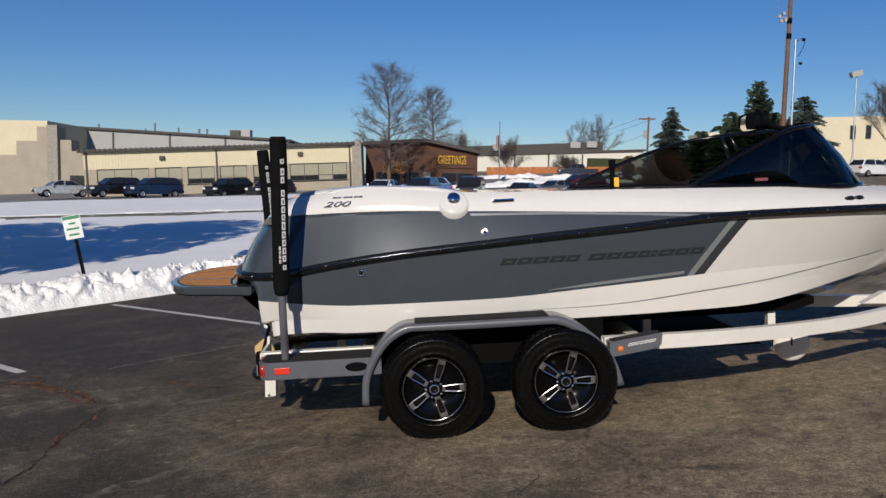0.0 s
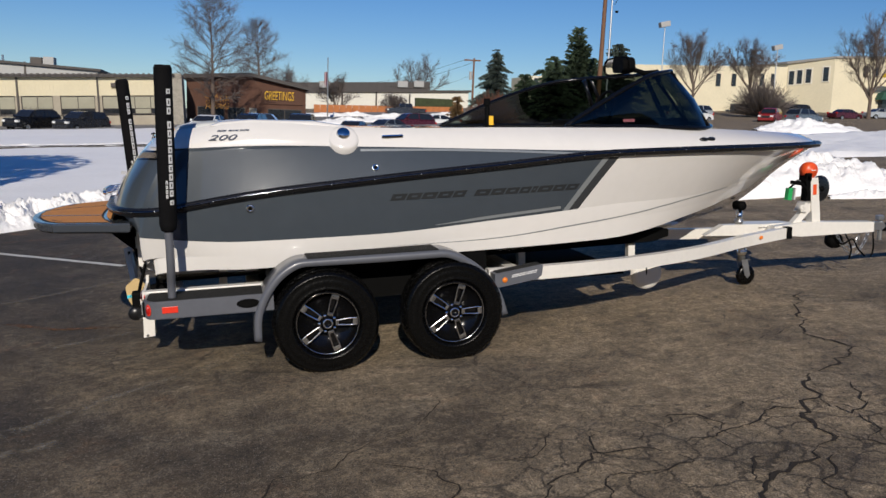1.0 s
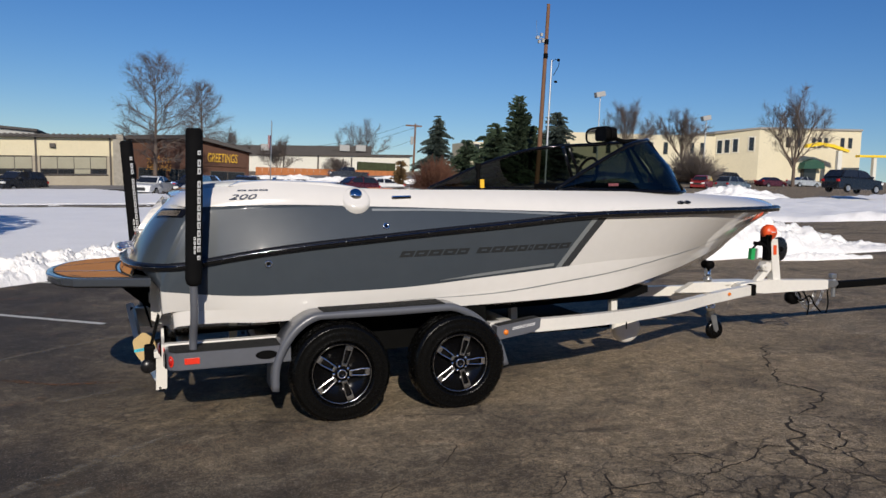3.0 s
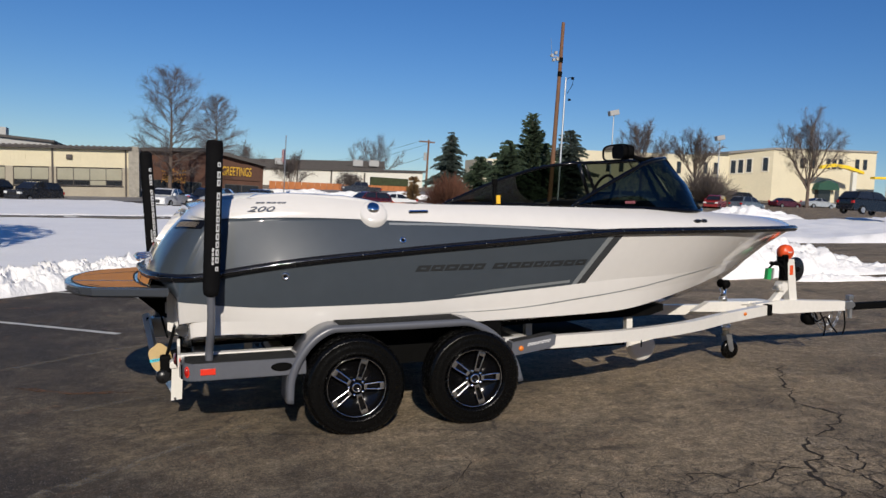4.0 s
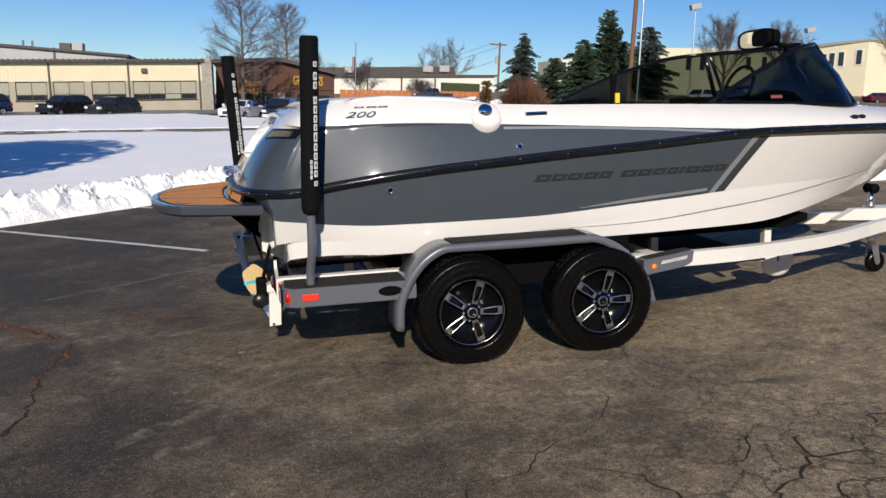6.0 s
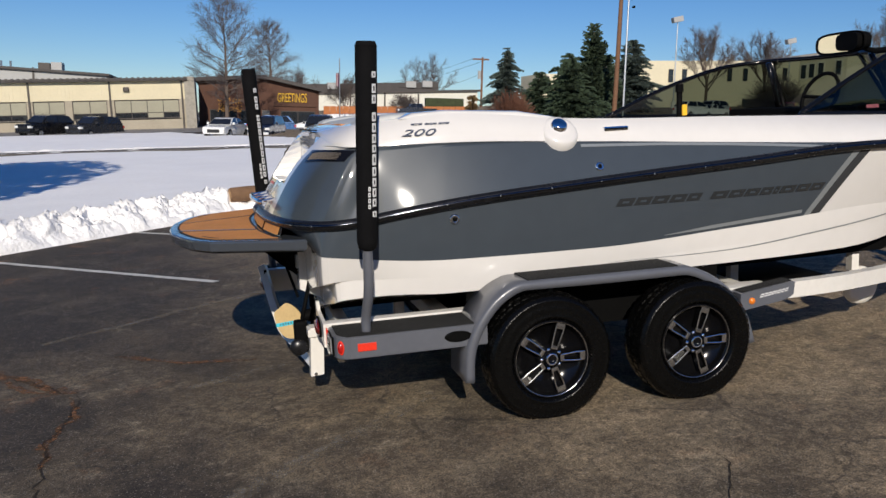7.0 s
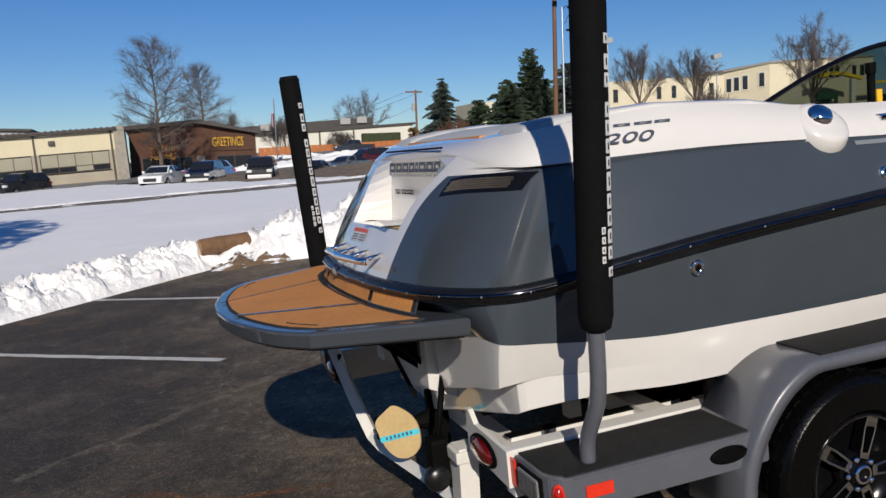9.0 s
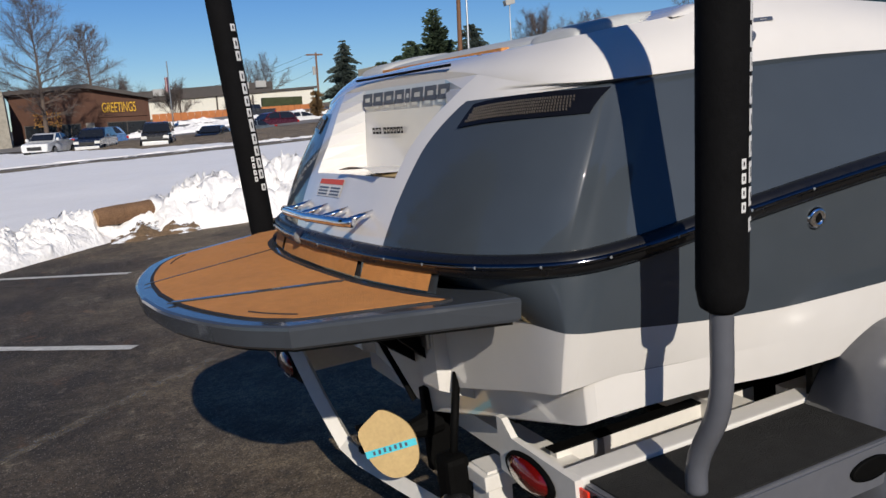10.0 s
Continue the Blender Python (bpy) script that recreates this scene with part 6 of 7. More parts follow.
part("entrance_wall", prism(bmesh.new(), [(-75, -2), (-36.4, -2), (-36.4, 4.9), (-38.0, 4.9), (-38.0, 6.2), (-39.6, 6.2), (-39.6, 7.7), (-42.0, 7.7), (-42.0, 6.0), (-44.4, 6.0), (-44.4, 4.3), (-47.0, 4.3), (-47.0, 2.6), (-75, 2.6)], 95.0, 97.5), TAN, ware, "tan stepped block wall")
part("corner_pier", boxed(-40.6, -39.4, 94.4, 95.2, -2, 7.9), STONE, ware)
part("entrance_door", boxed(-38.2, -36.4, 94.9, 95.1, -1, 2.0), PANE, ware)
part("roof_unit", boxed(-21.3, -20.0, 112, 114, 7.5, 8.8, .05), GREYSIDING, ware)
part("roof_unit", boxed(-22.8, -21.4, 112, 114, 7.5, 8.7, .05), BRONZE, ware)
for x, h in ((-41.5, 1.1), (-33.7, 1.4), (-30.4, .8), (-47, 1.0), (-27.5, .7), (-26.4, .7), (-35, .6)):
    part("roof_vent", tube(bmesh.new(), [(x, 114, 7.5), (x, 114, 8.2 + h)], .14, 8), STEEL, ware)

# brown building with the sign in lights
brown = thing("restaurant_building", pose(0, 0, 0), "brown brick building with a pitched roof edge and a gold sign", "building")
part("wall", prism(bmesh.new(), [(-2.4, -1), (9.2, -1), (9.2, 4.9), (3.8, 6.0), (-2.4, 5.6)], 80, 95), BROWN, brown)
part("roof_edge", prism(bmesh.new(), [(-2.7, 5.55), (3.8, 6.0), (9.5, 4.85), (9.5, 5.15), (3.8, 6.35), (-2.7, 5.9)], 79.3, 96), ROOF, brown)
for x0, x1 in ((-1.4, 1.2), (1.5, 3.2), (5.4, 8.8)):
    window(brown, x0, x1, .9, 2.9, 79.95, 2, 0.0, PANE)
part("sign_panel", boxed(4.7, 8.9, 79.88, 79.98, 3.35, 5.0), mat("dark_brown_panel", (0.08, 0.035, 0.02), 0.8, vary=0.2), brown)
GOLD = mat("gold_tinsel_letters", (0.62, 0.36, 0.02), 0.35, metal=0.3, vary=0.75, scale=5)
words("sign_letters", "GREETINGS", 1.05, pose(6.55, 79.84, 4.15, 90, 0, 0) @ Matrix.Diagonal((.54, 1.20, 1, 1)), GOLD, brown, 0.06)
part("pilaster", boxed(3.6, 4.3, 79.6, 80, -1, 2.9), STONE, brown)
bm = bmesh.new()
rnd = random.Random(4)
for k in range(90):
    c = Vector((rnd.uniform(-.6, 1.6), 79.0 + rnd.uniform(-.2, .2), 3.3 + rnd.uniform(-.6, .7)))
    box(bm, -.05, .05, -.05, .05, -.05, .05, 0, Matrix.Translation(c))
tin = part("tinsel_garland", bm, mat("brown_dry_leaves", (0.32, 0.16, 0.03), 0.8, vary=0.4, scale=6), brown, "dry golden garland")
tin["kind"] = "stuff"

# long white building with a dark mansard
white = thing("long_white_building", pose(0, 0, 0), "long low white building with a dark mansard roof", "building")
part("wall", prism(bmesh.new(), [(12, 0), (44, 0), (44, 8.0), (12, 6.6)], 140, 160), WHITEWALL, white)
part("mansard", prism(bmesh.new(), [(9, 6.5), (37.5, 8.15), (37.5, 9.6), (9, 8.2)], 143, 158), ROOF, white)
part("parapet", prism(bmesh.new(), [(11.6, 6.55), (44.4, 7.95), (44.4, 8.3), (11.6, 6.9)], 139.6, 142), ROOF, white)
for x in (17.5, 31.5, 34.5):
    part("dormer", boxed(x, x + 1.8, 142.6, 144, 7.6 + .05 * (x - 15), 8.7 + .05 * (x - 15)), GREYSIDING, white)
for x in (21, 27, 33):
    part("pipe", boxed(x, x + .25, 139.8, 140, 2, 7.2), BRONZE, white)
fence = thing("wooden_fence", pose(0, 0, 0), "orange-brown wooden fence beyond the street", "fence")
for k in range(24):
    part("fence_panel", boxed(14 + k * .95, 14.9 + k * .95, 118, 118.12, 1.5, 4.25 + .02 * k), FENCE, fence)
part("fence_hedge", boxed(29.5, 35.5, 119, 119.8, 2.0, 5.9, .1), mat("dark_ivy", (0.04, 0.05, 0.02), 0.9, vary=0.5, scale=2), fence)

# two-storey cream building on the right
cream = thing("two_storey_building", pose(0, 0, 0), "cream stucco two-storey building with narrow white-framed windows", "building")
part("wall", prism(bmesh.new(), [(65, 2), (96, 3), (96, 14.0), (66, 12.9), (65, 12.8)], 121, 145), STUCCO, cream)
part("low_wing", prism(bmesh.new(), [(48.6, 2), (65, 2), (65, 10.9), (48.6, 10.2)], 121.4, 130), STUCCO, cream)
WING = [(96.0, 121.2), (100.4, 114.7), (123.2, 114.7), (123.2, 145), (96.0, 145)]


def wing_top(x):
    return 14.6 + .17 * (x - 96) if x < 100.4 else 15.35 + .048 * (x - 100.4)


def wing_block(name, grow, z0, z1, material):
    """The wing's plan with its sloping top; z0 and z1 are given from the top where not None."""
    ring = [(x - grow * (x < 100), y - grow * (y < 130)) for x, y in WING]
    bm = slab(bmesh.new(), ring, 0, 1)
    for v in bm.verts:
        v.co.z = wing_top(v.co.x) + z1 if v.co.z > .5 else (3.0 if z0 is None else wing_top(v.co.x) + z0)
    return part(name, bm, material, cream)


wing_block("projecting_wing", 0, None, 0, STUCCO)
wing_block("wing_coping", .3, -.05, .28, mat("grey_coping", (0.3, 0.28, 0.25), 0.8))
FR = mat("white_window_surround", (0.7, 0.66, 0.55), 0.7)


def tall_window(m, h, framed):
    """A narrow window at m, which stands at its foot and faces -y."""
    if framed:
        part("surround", boxed(-.62, .62, -.10, .04, -.18, h + .22, 0, m), FR, cream)
    w = part("window", boxed(-.42, .42, -.14, .02, 0, h, 0, m), BRONZE, cream)
    part("pane", boxed(-.36, .36, -.155, 0, .06, h - .06, 0, m), PANE, w)
    part("glazing_bar", boxed(-.37, .37, -.165, -.15, h * .5 - .03, h * .5 + .03, 0, m), BRONZE, w)


for x in (71.5, 74.0, 82.5, 85.5, 91.0, 93.2):
    tall_window(pose(x, 121, 9.55 + .045 * (x - 70)), 2.1, False)
for x in (49.8, 52.0, 54.0):
    tall_window(pose(x, 121.4, 7.6), 2.3, True)
for f in (.12, .29, .48, .84):
    tall_window(pose(96.0 + 4.4 * f, 121.2 - 6.5 * f, 10.9 + .17 * 4.4 * f, 0, 0, -56), 2.3, True)
for x in (106.6, 108.9, 112.3, 113.6, 115.0, 118.8, 120.6):
    tall_window(pose(x, 114.7, wing_top(x) - 3.2), 1.85, False)
for x, y, z in ((111.5, 113.2, 9.0), (92.5, 119.0, 7.0)):
    aw = prism(bmesh.new(), [(x - 2.4, z - .2), (x + 2.4, z), (x + 2.0, z + 1.1), (x, z + 1.6), (x - 2.0, z + .9)], y, y + 1.6)
    part("awning", aw, GREENCLOTH, cream, "green fabric awning")
    part("doorway", boxed(x - 1.7, x + 1.7, y + 1.35, y + 1.45, z - 3.6, z), PANE, cream)
part("arcade", boxed(84, 95, 118.9, 119.1, 4.0, 7.2), PANE, cream)

arch = thing("curved_canopy", pose(0, 0, 0), "yellow curved canopy standing on white posts", "canopy")
part("canopy_top", prism(bmesh.new(), [(106.4, 12.2), (109, 12.75), (112, 12.6), (115.6, 11.9), (115.6, 12.35), (112, 13.15), (109, 13.3), (106.4, 12.8)], 109.6, 110.6), YELLOW, arch)
part("canopy_post", boxed(113.4, 114.3, 109.8, 110.4, 5, 12.1), WHITEWALL, arch)
part("canopy_arm", prism(bmesh.new(), [(118, 11.2), (124.5, 11.5), (124.5, 11.9), (118, 11.6)], 109.6, 110.6), YELLOW, arch)
part("canopy_post", boxed(121.5, 122.2, 109.8, 110.4, 5, 11.3), WHITEWALL, arch)


# ---- poles ----
def lamp_post(x, y, h, z=None):
    z = land(x, y) - .3 if z is None else z
    t = thing("car_park_lamp", pose(x, y, z), "slim grey car park lamp post with a box floodlight", "lamp post", "car park lamps")
    part("post", tube(bmesh.new(), [(0, 0, 0), (0, 0, h)], [.11, .07], 8), STEEL, t)
    part("lamp_base", tube(bmesh.new(), [(0, 0, 0), (0, 0, .9)], .28, 12), WHITEWALL, t)
    part("floodlight", boxed(-.75, .65, -.4, .4, -.25, .45, .08, pose(.0, 0, h + .25, 0, -14, 0)), GREYSIDING, t)
    return t


lamp_post(57.4, 95, 11.1, 4.6)
lamp_post(78.4, 100, 8.9, 5.4)
pole = thing("utility_pole", pose(0, 0, 0), "tall brown wooden utility pole with fittings", "utility pole")
part("pole_shaft", tube(bmesh.new(), [(36.75, 70, 3), (36.85, 70, 6.7), (37.05, 70, 21.0)], [.24, .23, .17], 10), POLEWOOD, pole)
for z in (15.6, 17.0):
    part("pole_band", tube(bmesh.new(), [(37.0, 70, z), (37.02, 70, z + .5)], .23, 10), BLACK, pole)
bm = bmesh.new()
for dx, z in ((-.5, 17.9), (-.9, 17.6), (-.3, 17.3), (-.7, 17.2)):
    box(bm, 36.9 + dx - .12, 36.9 + dx + .12, 69.8, 70.1, z - .15, z + .15, .03)
tube(bm, [(37.0, 70, 17.5), (35.8, 70, 17.6)], .04, 6)
part("pole_fitting", bm, GREYSIDING, pole)
part("pole_rod", tube(bmesh.new(), [(36.0, 70, 17.6), (35.8, 70, 19.3)], .02, 5), STEEL, pole)
mast = thing("service_mast", pose(0, 0, 0), "slim grey steel mast beside a wooden pole", "mast")
part("mast_tube", tube(bmesh.new(), [(36.7, 68, 2.6), (36.75, 68, 15.2)], [.12, .08], 8), STEEL, mast)
bm = bmesh.new()
tube(bm, [(36.75, 68, 15.0), (37.2, 68, 15.3), (37.6, 68, 15.2), (37.5, 68, 14.6), (37.0, 68, 13.7)], .03, 5)
box(bm, 37.35, 37.6, 67.9, 68.1, 15.1, 15.35, .02)
box(bm, 37.15, 37.4, 67.9, 68.1, 13.0, 13.2, .02)
part("mast_cable", bm, BLACK, mast)
tp_ = thing("utility_pole", pose(0, 0, 0), "distant wooden utility pole with a crossarm and wires", "utility pole")
part("pole_shaft", tube(bmesh.new(), [(44.7, 140, 3), (44.8, 140, 14)], [.22, .16], 8), POLEWOOD, tp_)
part("crossarm", boxed(43.0, 46.0, 139.9, 140.1, 13.5, 13.75), POLEWOOD, tp_)
part("transformer", tube(bmesh.new(), [(44.2, 139.8, 10.2), (44.2, 139.8, 11.6)], .28, 8), GREYSIDING, tp_)
for k, (a, b) in enumerate((((43.2, 140, 13.7), (20, 150, 8.5)), ((45.8, 140, 13.7), (22, 150, 8.0)), ((44.4, 140, 11.0), (30, 142, 8.4)))):
    a, b = Vector(a), Vector(b)
    part("wire", tube(bmesh.new(), [a + (b - a) * i / 10 - Vector((0, 0, 1.2 * math.sin(math.pi * i / 10))) for i in range(11)], .025, 3), BLACK, tp_)
flag = thing("flagpole", pose(0, 0, 0), "white flagpole flying a striped flag", "flagpole")
part("staff", tube(bmesh.new(), [(12.65, 90, 0), (12.6, 90, 9.0)], .06, 8), STEEL, flag)
bm = bmesh.new()
for nm, x0_, x1_, c_ in (("flag_canton", 12.46, 12.56, (0.03, 0.035, 0.08)), ("flag_fold", 12.38, 12.46, (0.22, 0.05, 0.05)), ("flag_fold", 12.30, 12.38, (0.40, 0.36, 0.36)), ("flag_fold", 12.22, 12.30, (0.22, 0.05, 0.05))):
    part(nm, prism(bmesh.new(), [(x0_, 5.9 + (12.56 - x0_) * .6), (x1_, 5.7 + (12.56 - x1_) * .6), (x1_, 7.45), (x0_, 7.3)], 89.96, 90.02), mat(nm + "_cloth", c_, 0.85), flag)


# ---- trees ----
def strand_mesh(name, runs, material, parent):
    """Many tapering strands as one mesh; runs: (points, radii, sides)."""
    verts, faces = [], []
    for pts, rs, n in runs:
        d = (pts[-1] - pts[0]).normalized()
        a = d.cross(Vector((.31, .93, .19))).normalized()
        b = d.cross(a)
        ring = [a * math.cos(2 * math.pi * k / n) + b * math.sin(2 * math.pi * k / n) for k in range(n)]
        o = len(verts)
        for p, r in zip(pts, rs):
            verts += [p + q * r for q in ring]
        for i in range(len(pts) - 1):
            for k in range(n):
                e, f = o + i * n + k, o + i * n + (k + 1) % n
                faces.append((e, f, f + n, e + n))
    me = bpy.data.meshes.new(name)
    me.from_pydata(verts, [], faces)
    me.materials.append(material)
    ob = new(name, me)
    ob.parent = parent
    return ob


def bare_tree(x, y, z, h, spread, seed, form="leader", fork=0.22, lean=0.0, label="tall leafless tree with fine spreading twigs"):
    """A leafless tree: one leader with many laterals, or (form "vase") limbs that divide into a dome."""
    rnd = random.Random(seed)
    t = thing("bare_tree", pose(x, y, z), label, "tree", "leafless trees")
    wood, fine = [], []
    r0 = h * .016

    def bend(p, d, length, n, rise, wild=.12):
        pts, d = [p], d.normalized()
        for _ in range(n):
            d = (d + Vector((rnd.uniform(-wild, wild), rnd.uniform(-wild, wild), rnd.uniform(-wild, wild) * .6 + rise))).normalized()
            pts.append(pts[-1] + d * length / n)
        return pts, d

    def along(pts, g):
        s = min(g, .999) * (len(pts) - 1)
        i = int(s)
        return pts[i].lerp(pts[i + 1], s - i)

    def aside(d, much, up):
        q = d.cross(Vector((rnd.uniform(-1, 1), rnd.uniform(-1, 1), rnd.uniform(-1, 1)))).normalized()
        return (d + q * much + Vector((0, 0, up))).normalized()

    def twigs(pts, d, length, count, fall):
        for k in range(count):
            g = .15 + .85 * (k + rnd.random()) / count
            q, _ = bend(along(pts, g), aside(d, rnd.uniform(.45, 1.0), -fall), length * rnd.uniform(.5, 1.2), 3, -fall * .5, .22)
            fine.append((q, [.010, .008, .007, .005], 3))

    def bough(p, d, length, r, rise):
        """A lateral with side shoots and twigs."""
        pts, e = bend(p, d, length, 5, rise)
        wood.append((pts, [r * (1 - .75 * k / 5) for k in range(6)], 5))
        n = max(int(length * 3.4), 5)
        for k in range(n):
            g = .18 + .82 * (k + rnd.random()) / n
            q, f = bend(along(pts, g), aside(e, rnd.uniform(.5, .95), .05), length * rnd.uniform(.22, .42) * (1.15 - .55 * g), 4, rise * .6, .18)
            fine.append((q, [max(r * .34, .016), .016, .013, .010, .008], 3))
            twigs(q, f, .85, rnd.randint(8, 10), .06)
        twigs(pts[3:], e, .8, 7, .08)

    trunk = [Vector((lean * i * .05, 0, h * fork * i / 3)) for i in range(4)]
    wood.append((trunk, [r0 * 1.35, r0, r0 * .92, r0 * .85], 8))
    if form == "leader":
        lead, _ = bend(trunk[-1], Vector((lean * .1, 0, 1)), h * (1 - fork) * .90, 8, .12, .05)
        wood.append((lead, [r0 * .85 * (1 - k / 8.6) for k in range(9)], 7))
        for k in range(40):
            f = (k + rnd.uniform(-.4, .4)) / 40
            f = min(max(f, 0.0), .97)
            a = k * 2.4 + rnd.uniform(-.5, .5)
            size = (.62 + 1.3 * f) if f < .3 else 1.03 * max(1 - ((f - .3) / .76) ** 1.7, 0.05) ** .8
            bough(along(lead, f), Vector((math.cos(a), math.sin(a), rnd.uniform(.10, .40) + 1.25 * f * f)), h * .37 * spread * size * rnd.uniform(.75, 1.15), r0 * (.30 - .20 * f), .06)
    else:
        limbs = 8
        for k in range(limbs):
            a = k * 2 * math.pi / limbs + rnd.uniform(-.4, .4)
            steep = (.75, 2.2, 1.2, 3.5)[k % 4]
            start = along(trunk, .55 + .45 * rnd.random())
            limb, e = bend(start, Vector((math.cos(a) * spread, math.sin(a) * spread, steep)), h * (1 - fork) * rnd.uniform(.55, .68) * (1.0 if steep > 1 else .85), 6, .05, .10)
            wood.append((limb, [r0 * .55 * (1 - .72 * i / 6) for i in range(7)], 6))
            for g in (.28, .42, .54, .66, .78, .90, .97):
                bough(along(limb, g), aside(e, rnd.uniform(.45, .85) * min(spread, 1.2), .12), h * .23 * (1.2 - .40 * g) * rnd.uniform(.7, 1.25), r0 * .20, .06)
    strand_mesh("trunk", wood, BARK, t)
    strand_mesh("twig_mass", fine, TWIG, t)["kind"] = "stuff"
    return t


bare_tree(.2, 70, .6, 12.0, .86, 11)
bare_tree(4.8, 86, .6, 11.6, .60, 12, fork=.42)
bare_tree(8.6, 102, 1.0, 8.6, .8, 13, "vase", label="small leafless tree behind the brown building")
bare_tree(40.3, 165, 5.0, 13.5, 1.1, 14, "vase", fork=.15)
bare_tree(17.5, 120, 2.0, 7.5, .8, 15, "vase", label="small leafless tree before a white wall")
bare_tree(65.3, 100, 4.6, 13.4, .74, 16, "vase", fork=.32)
bare_tree(71.0, 95, 4.6, 11.6, .66, 17, "vase", fork=.30)
bare_tree(82.0, 85, 4.3, 15.0, .88, 18, "vase", fork=.27, label="broad leafless tree in the car park")
bare_tree(104, 150, 6, 14.5, .8, 19, "vase")
bare_tree(26.0, 118, 2.0, 5.0, .8, 20, "vase", label="young leafless tree before a white wall")
bare_tree(-15.0, 72.6, -.1, 2.0, 1.1, 21, "vase", fork=.08, label="leafless shrub against the office wall")


def conifer(x, y, z, h, r, seed, material=NEEDLE, droop=.35, bare=.06, full=1.0, label="dark green spruce with layered drooping boughs"):
    """An evergreen: a straight trunk with boughs of many needle sprays, uneven in reach and with gaps."""
    rnd = random.Random(seed)
    t = thing("conifer", pose(x, y, z), label, "tree", "conifers")
    part("trunk", tube(bmesh.new(), [(0, 0, 0), (0, 0, h * .97)], [h * .018, h * .003], 6), BARK, t)
    verts, faces = [], []

    def leaf(*q):
        faces.append((len(verts), len(verts) + 1, len(verts) + 2))
        verts.extend(q)

    whorls = int(h * 4.2)
    for w in range(whorls):
        f = min(max(bare + (1 - bare) * (w + rnd.uniform(-.5, .5)) / whorls, bare), .985)
        rad = r * (1 - f) ** .70 + .16
        for k in range(int((14 if f < .7 else 9) * full)):
            a = rnd.uniform(0, 2 * math.pi)
            out = Vector((math.cos(a), math.sin(a), 0))
            side = Vector((-out.y, out.x, 0))
            uneven = .72 + .75 * noise.noise((math.cos(a) * 1.1 + seed, math.sin(a) * 1.1, f * 7.0))
            L = max(rad * uneven * rnd.choice((rnd.uniform(.45, .85), rnd.uniform(.8, 1.15))), .18)
            z0 = h * f + rnd.uniform(-.38, .30) * min(1, (1 - f) * 4)
            n = max(int(L / .14), 3)
            for i in range(n):
                g = (i + rnd.random()) / n
                c = out * L * g + Vector((0, 0, z0 - droop * L * g * g + .34 * L * g))
                wd = (.12 + .30 * math.sin(math.pi * min(g + .12, 1)) ** .8) * min(L, 1.5)
                for q in (-1, 1, 0):
                    tip = c + out * rnd.uniform(.12, .46) + side * q * wd * rnd.uniform(.4, 1.1) + Vector((0, 0, rnd.uniform(-.24, .16)))
                    e = out * rnd.uniform(.05, .10) + Vector((0, 0, rnd.uniform(.05, .13))) + side * rnd.uniform(-.06, .06)
                    leaf(c - e, c + e, tip)
    me = bpy.data.meshes.new("crown")
    me.from_pydata(verts, [], faces)
    me.materials.append(material)
    crown = new("crown", me)
    crown.parent = t
    tagged(crown, "boughs of dark needles", kind="stuff")
    return t


conifer(39.2, 110, 4.2, 8.8, 4.4, 31, BLUENEEDLE, .45, .08, .8)
conifer(32.7, 80, 2.8, 5.0, 3.0, 32)
conifer(32.2, 70, 2.4, 6.0, 3.8, 33)
conifer(36.6, 75, 3.0, 9.4, 3.6, 34, droop=.0, label="tall dark pine with upswept uneven boughs")
conifer(46.1, 85, 3.6, 8.6, 4.6, 35, BLUENEEDLE)
conifer(34.4, 76, 2.8, 6.6, 3.6, 36)
conifer(40.4, 80, 3.2, 6.6, 3.4, 39, droop=.1)
conifer(56.0, 118, 5.0, 7.0, 3.4, 37)
conifer(23.8, 75, 2.2, 2.7, .75, 38, GOLDNEEDLE, droop=.0, label="small rusty cone-shaped evergreen")


def thicket(x, y, z, rx, rz, seed, material, label):
    rnd = random.Random(seed)
    t = thing("bush", pose(x, y, z), label, "bush")
    runs = []
    for k in range(2200):
        a, u = rnd.uniform(0, 2 * math.pi), rnd.uniform(.15, 1) ** .5
        el = rnd.uniform(.05, 1.45)
        tip = Vector((math.cos(a) * math.cos(el) * rx * u, math.sin(a) * math.cos(el) * rx * u, math.sin(el) * rz * u * rnd.uniform(.8, 1.1)))
        root = Vector((tip.x * .25, tip.y * .25, 0))
        mid = root.lerp(tip, .6) + Vector((rnd.uniform(-.2, .2), rnd.uniform(-.2, .2), .1))
        runs.append(([root, mid, tip], [.035, .025, .012], 3))
    strand_mesh("stem_mass", runs, material, t)["kind"] = "stuff"
    return t


thicket(22.7, 60, 1.6, 2.7, 3.2, 41, HEDGE, "dense reddish-brown leafless bush")
thicket(71.0, 92, 4.6, 5.2, 5.2, 42, TWIG, "broad twiggy leafless bush")


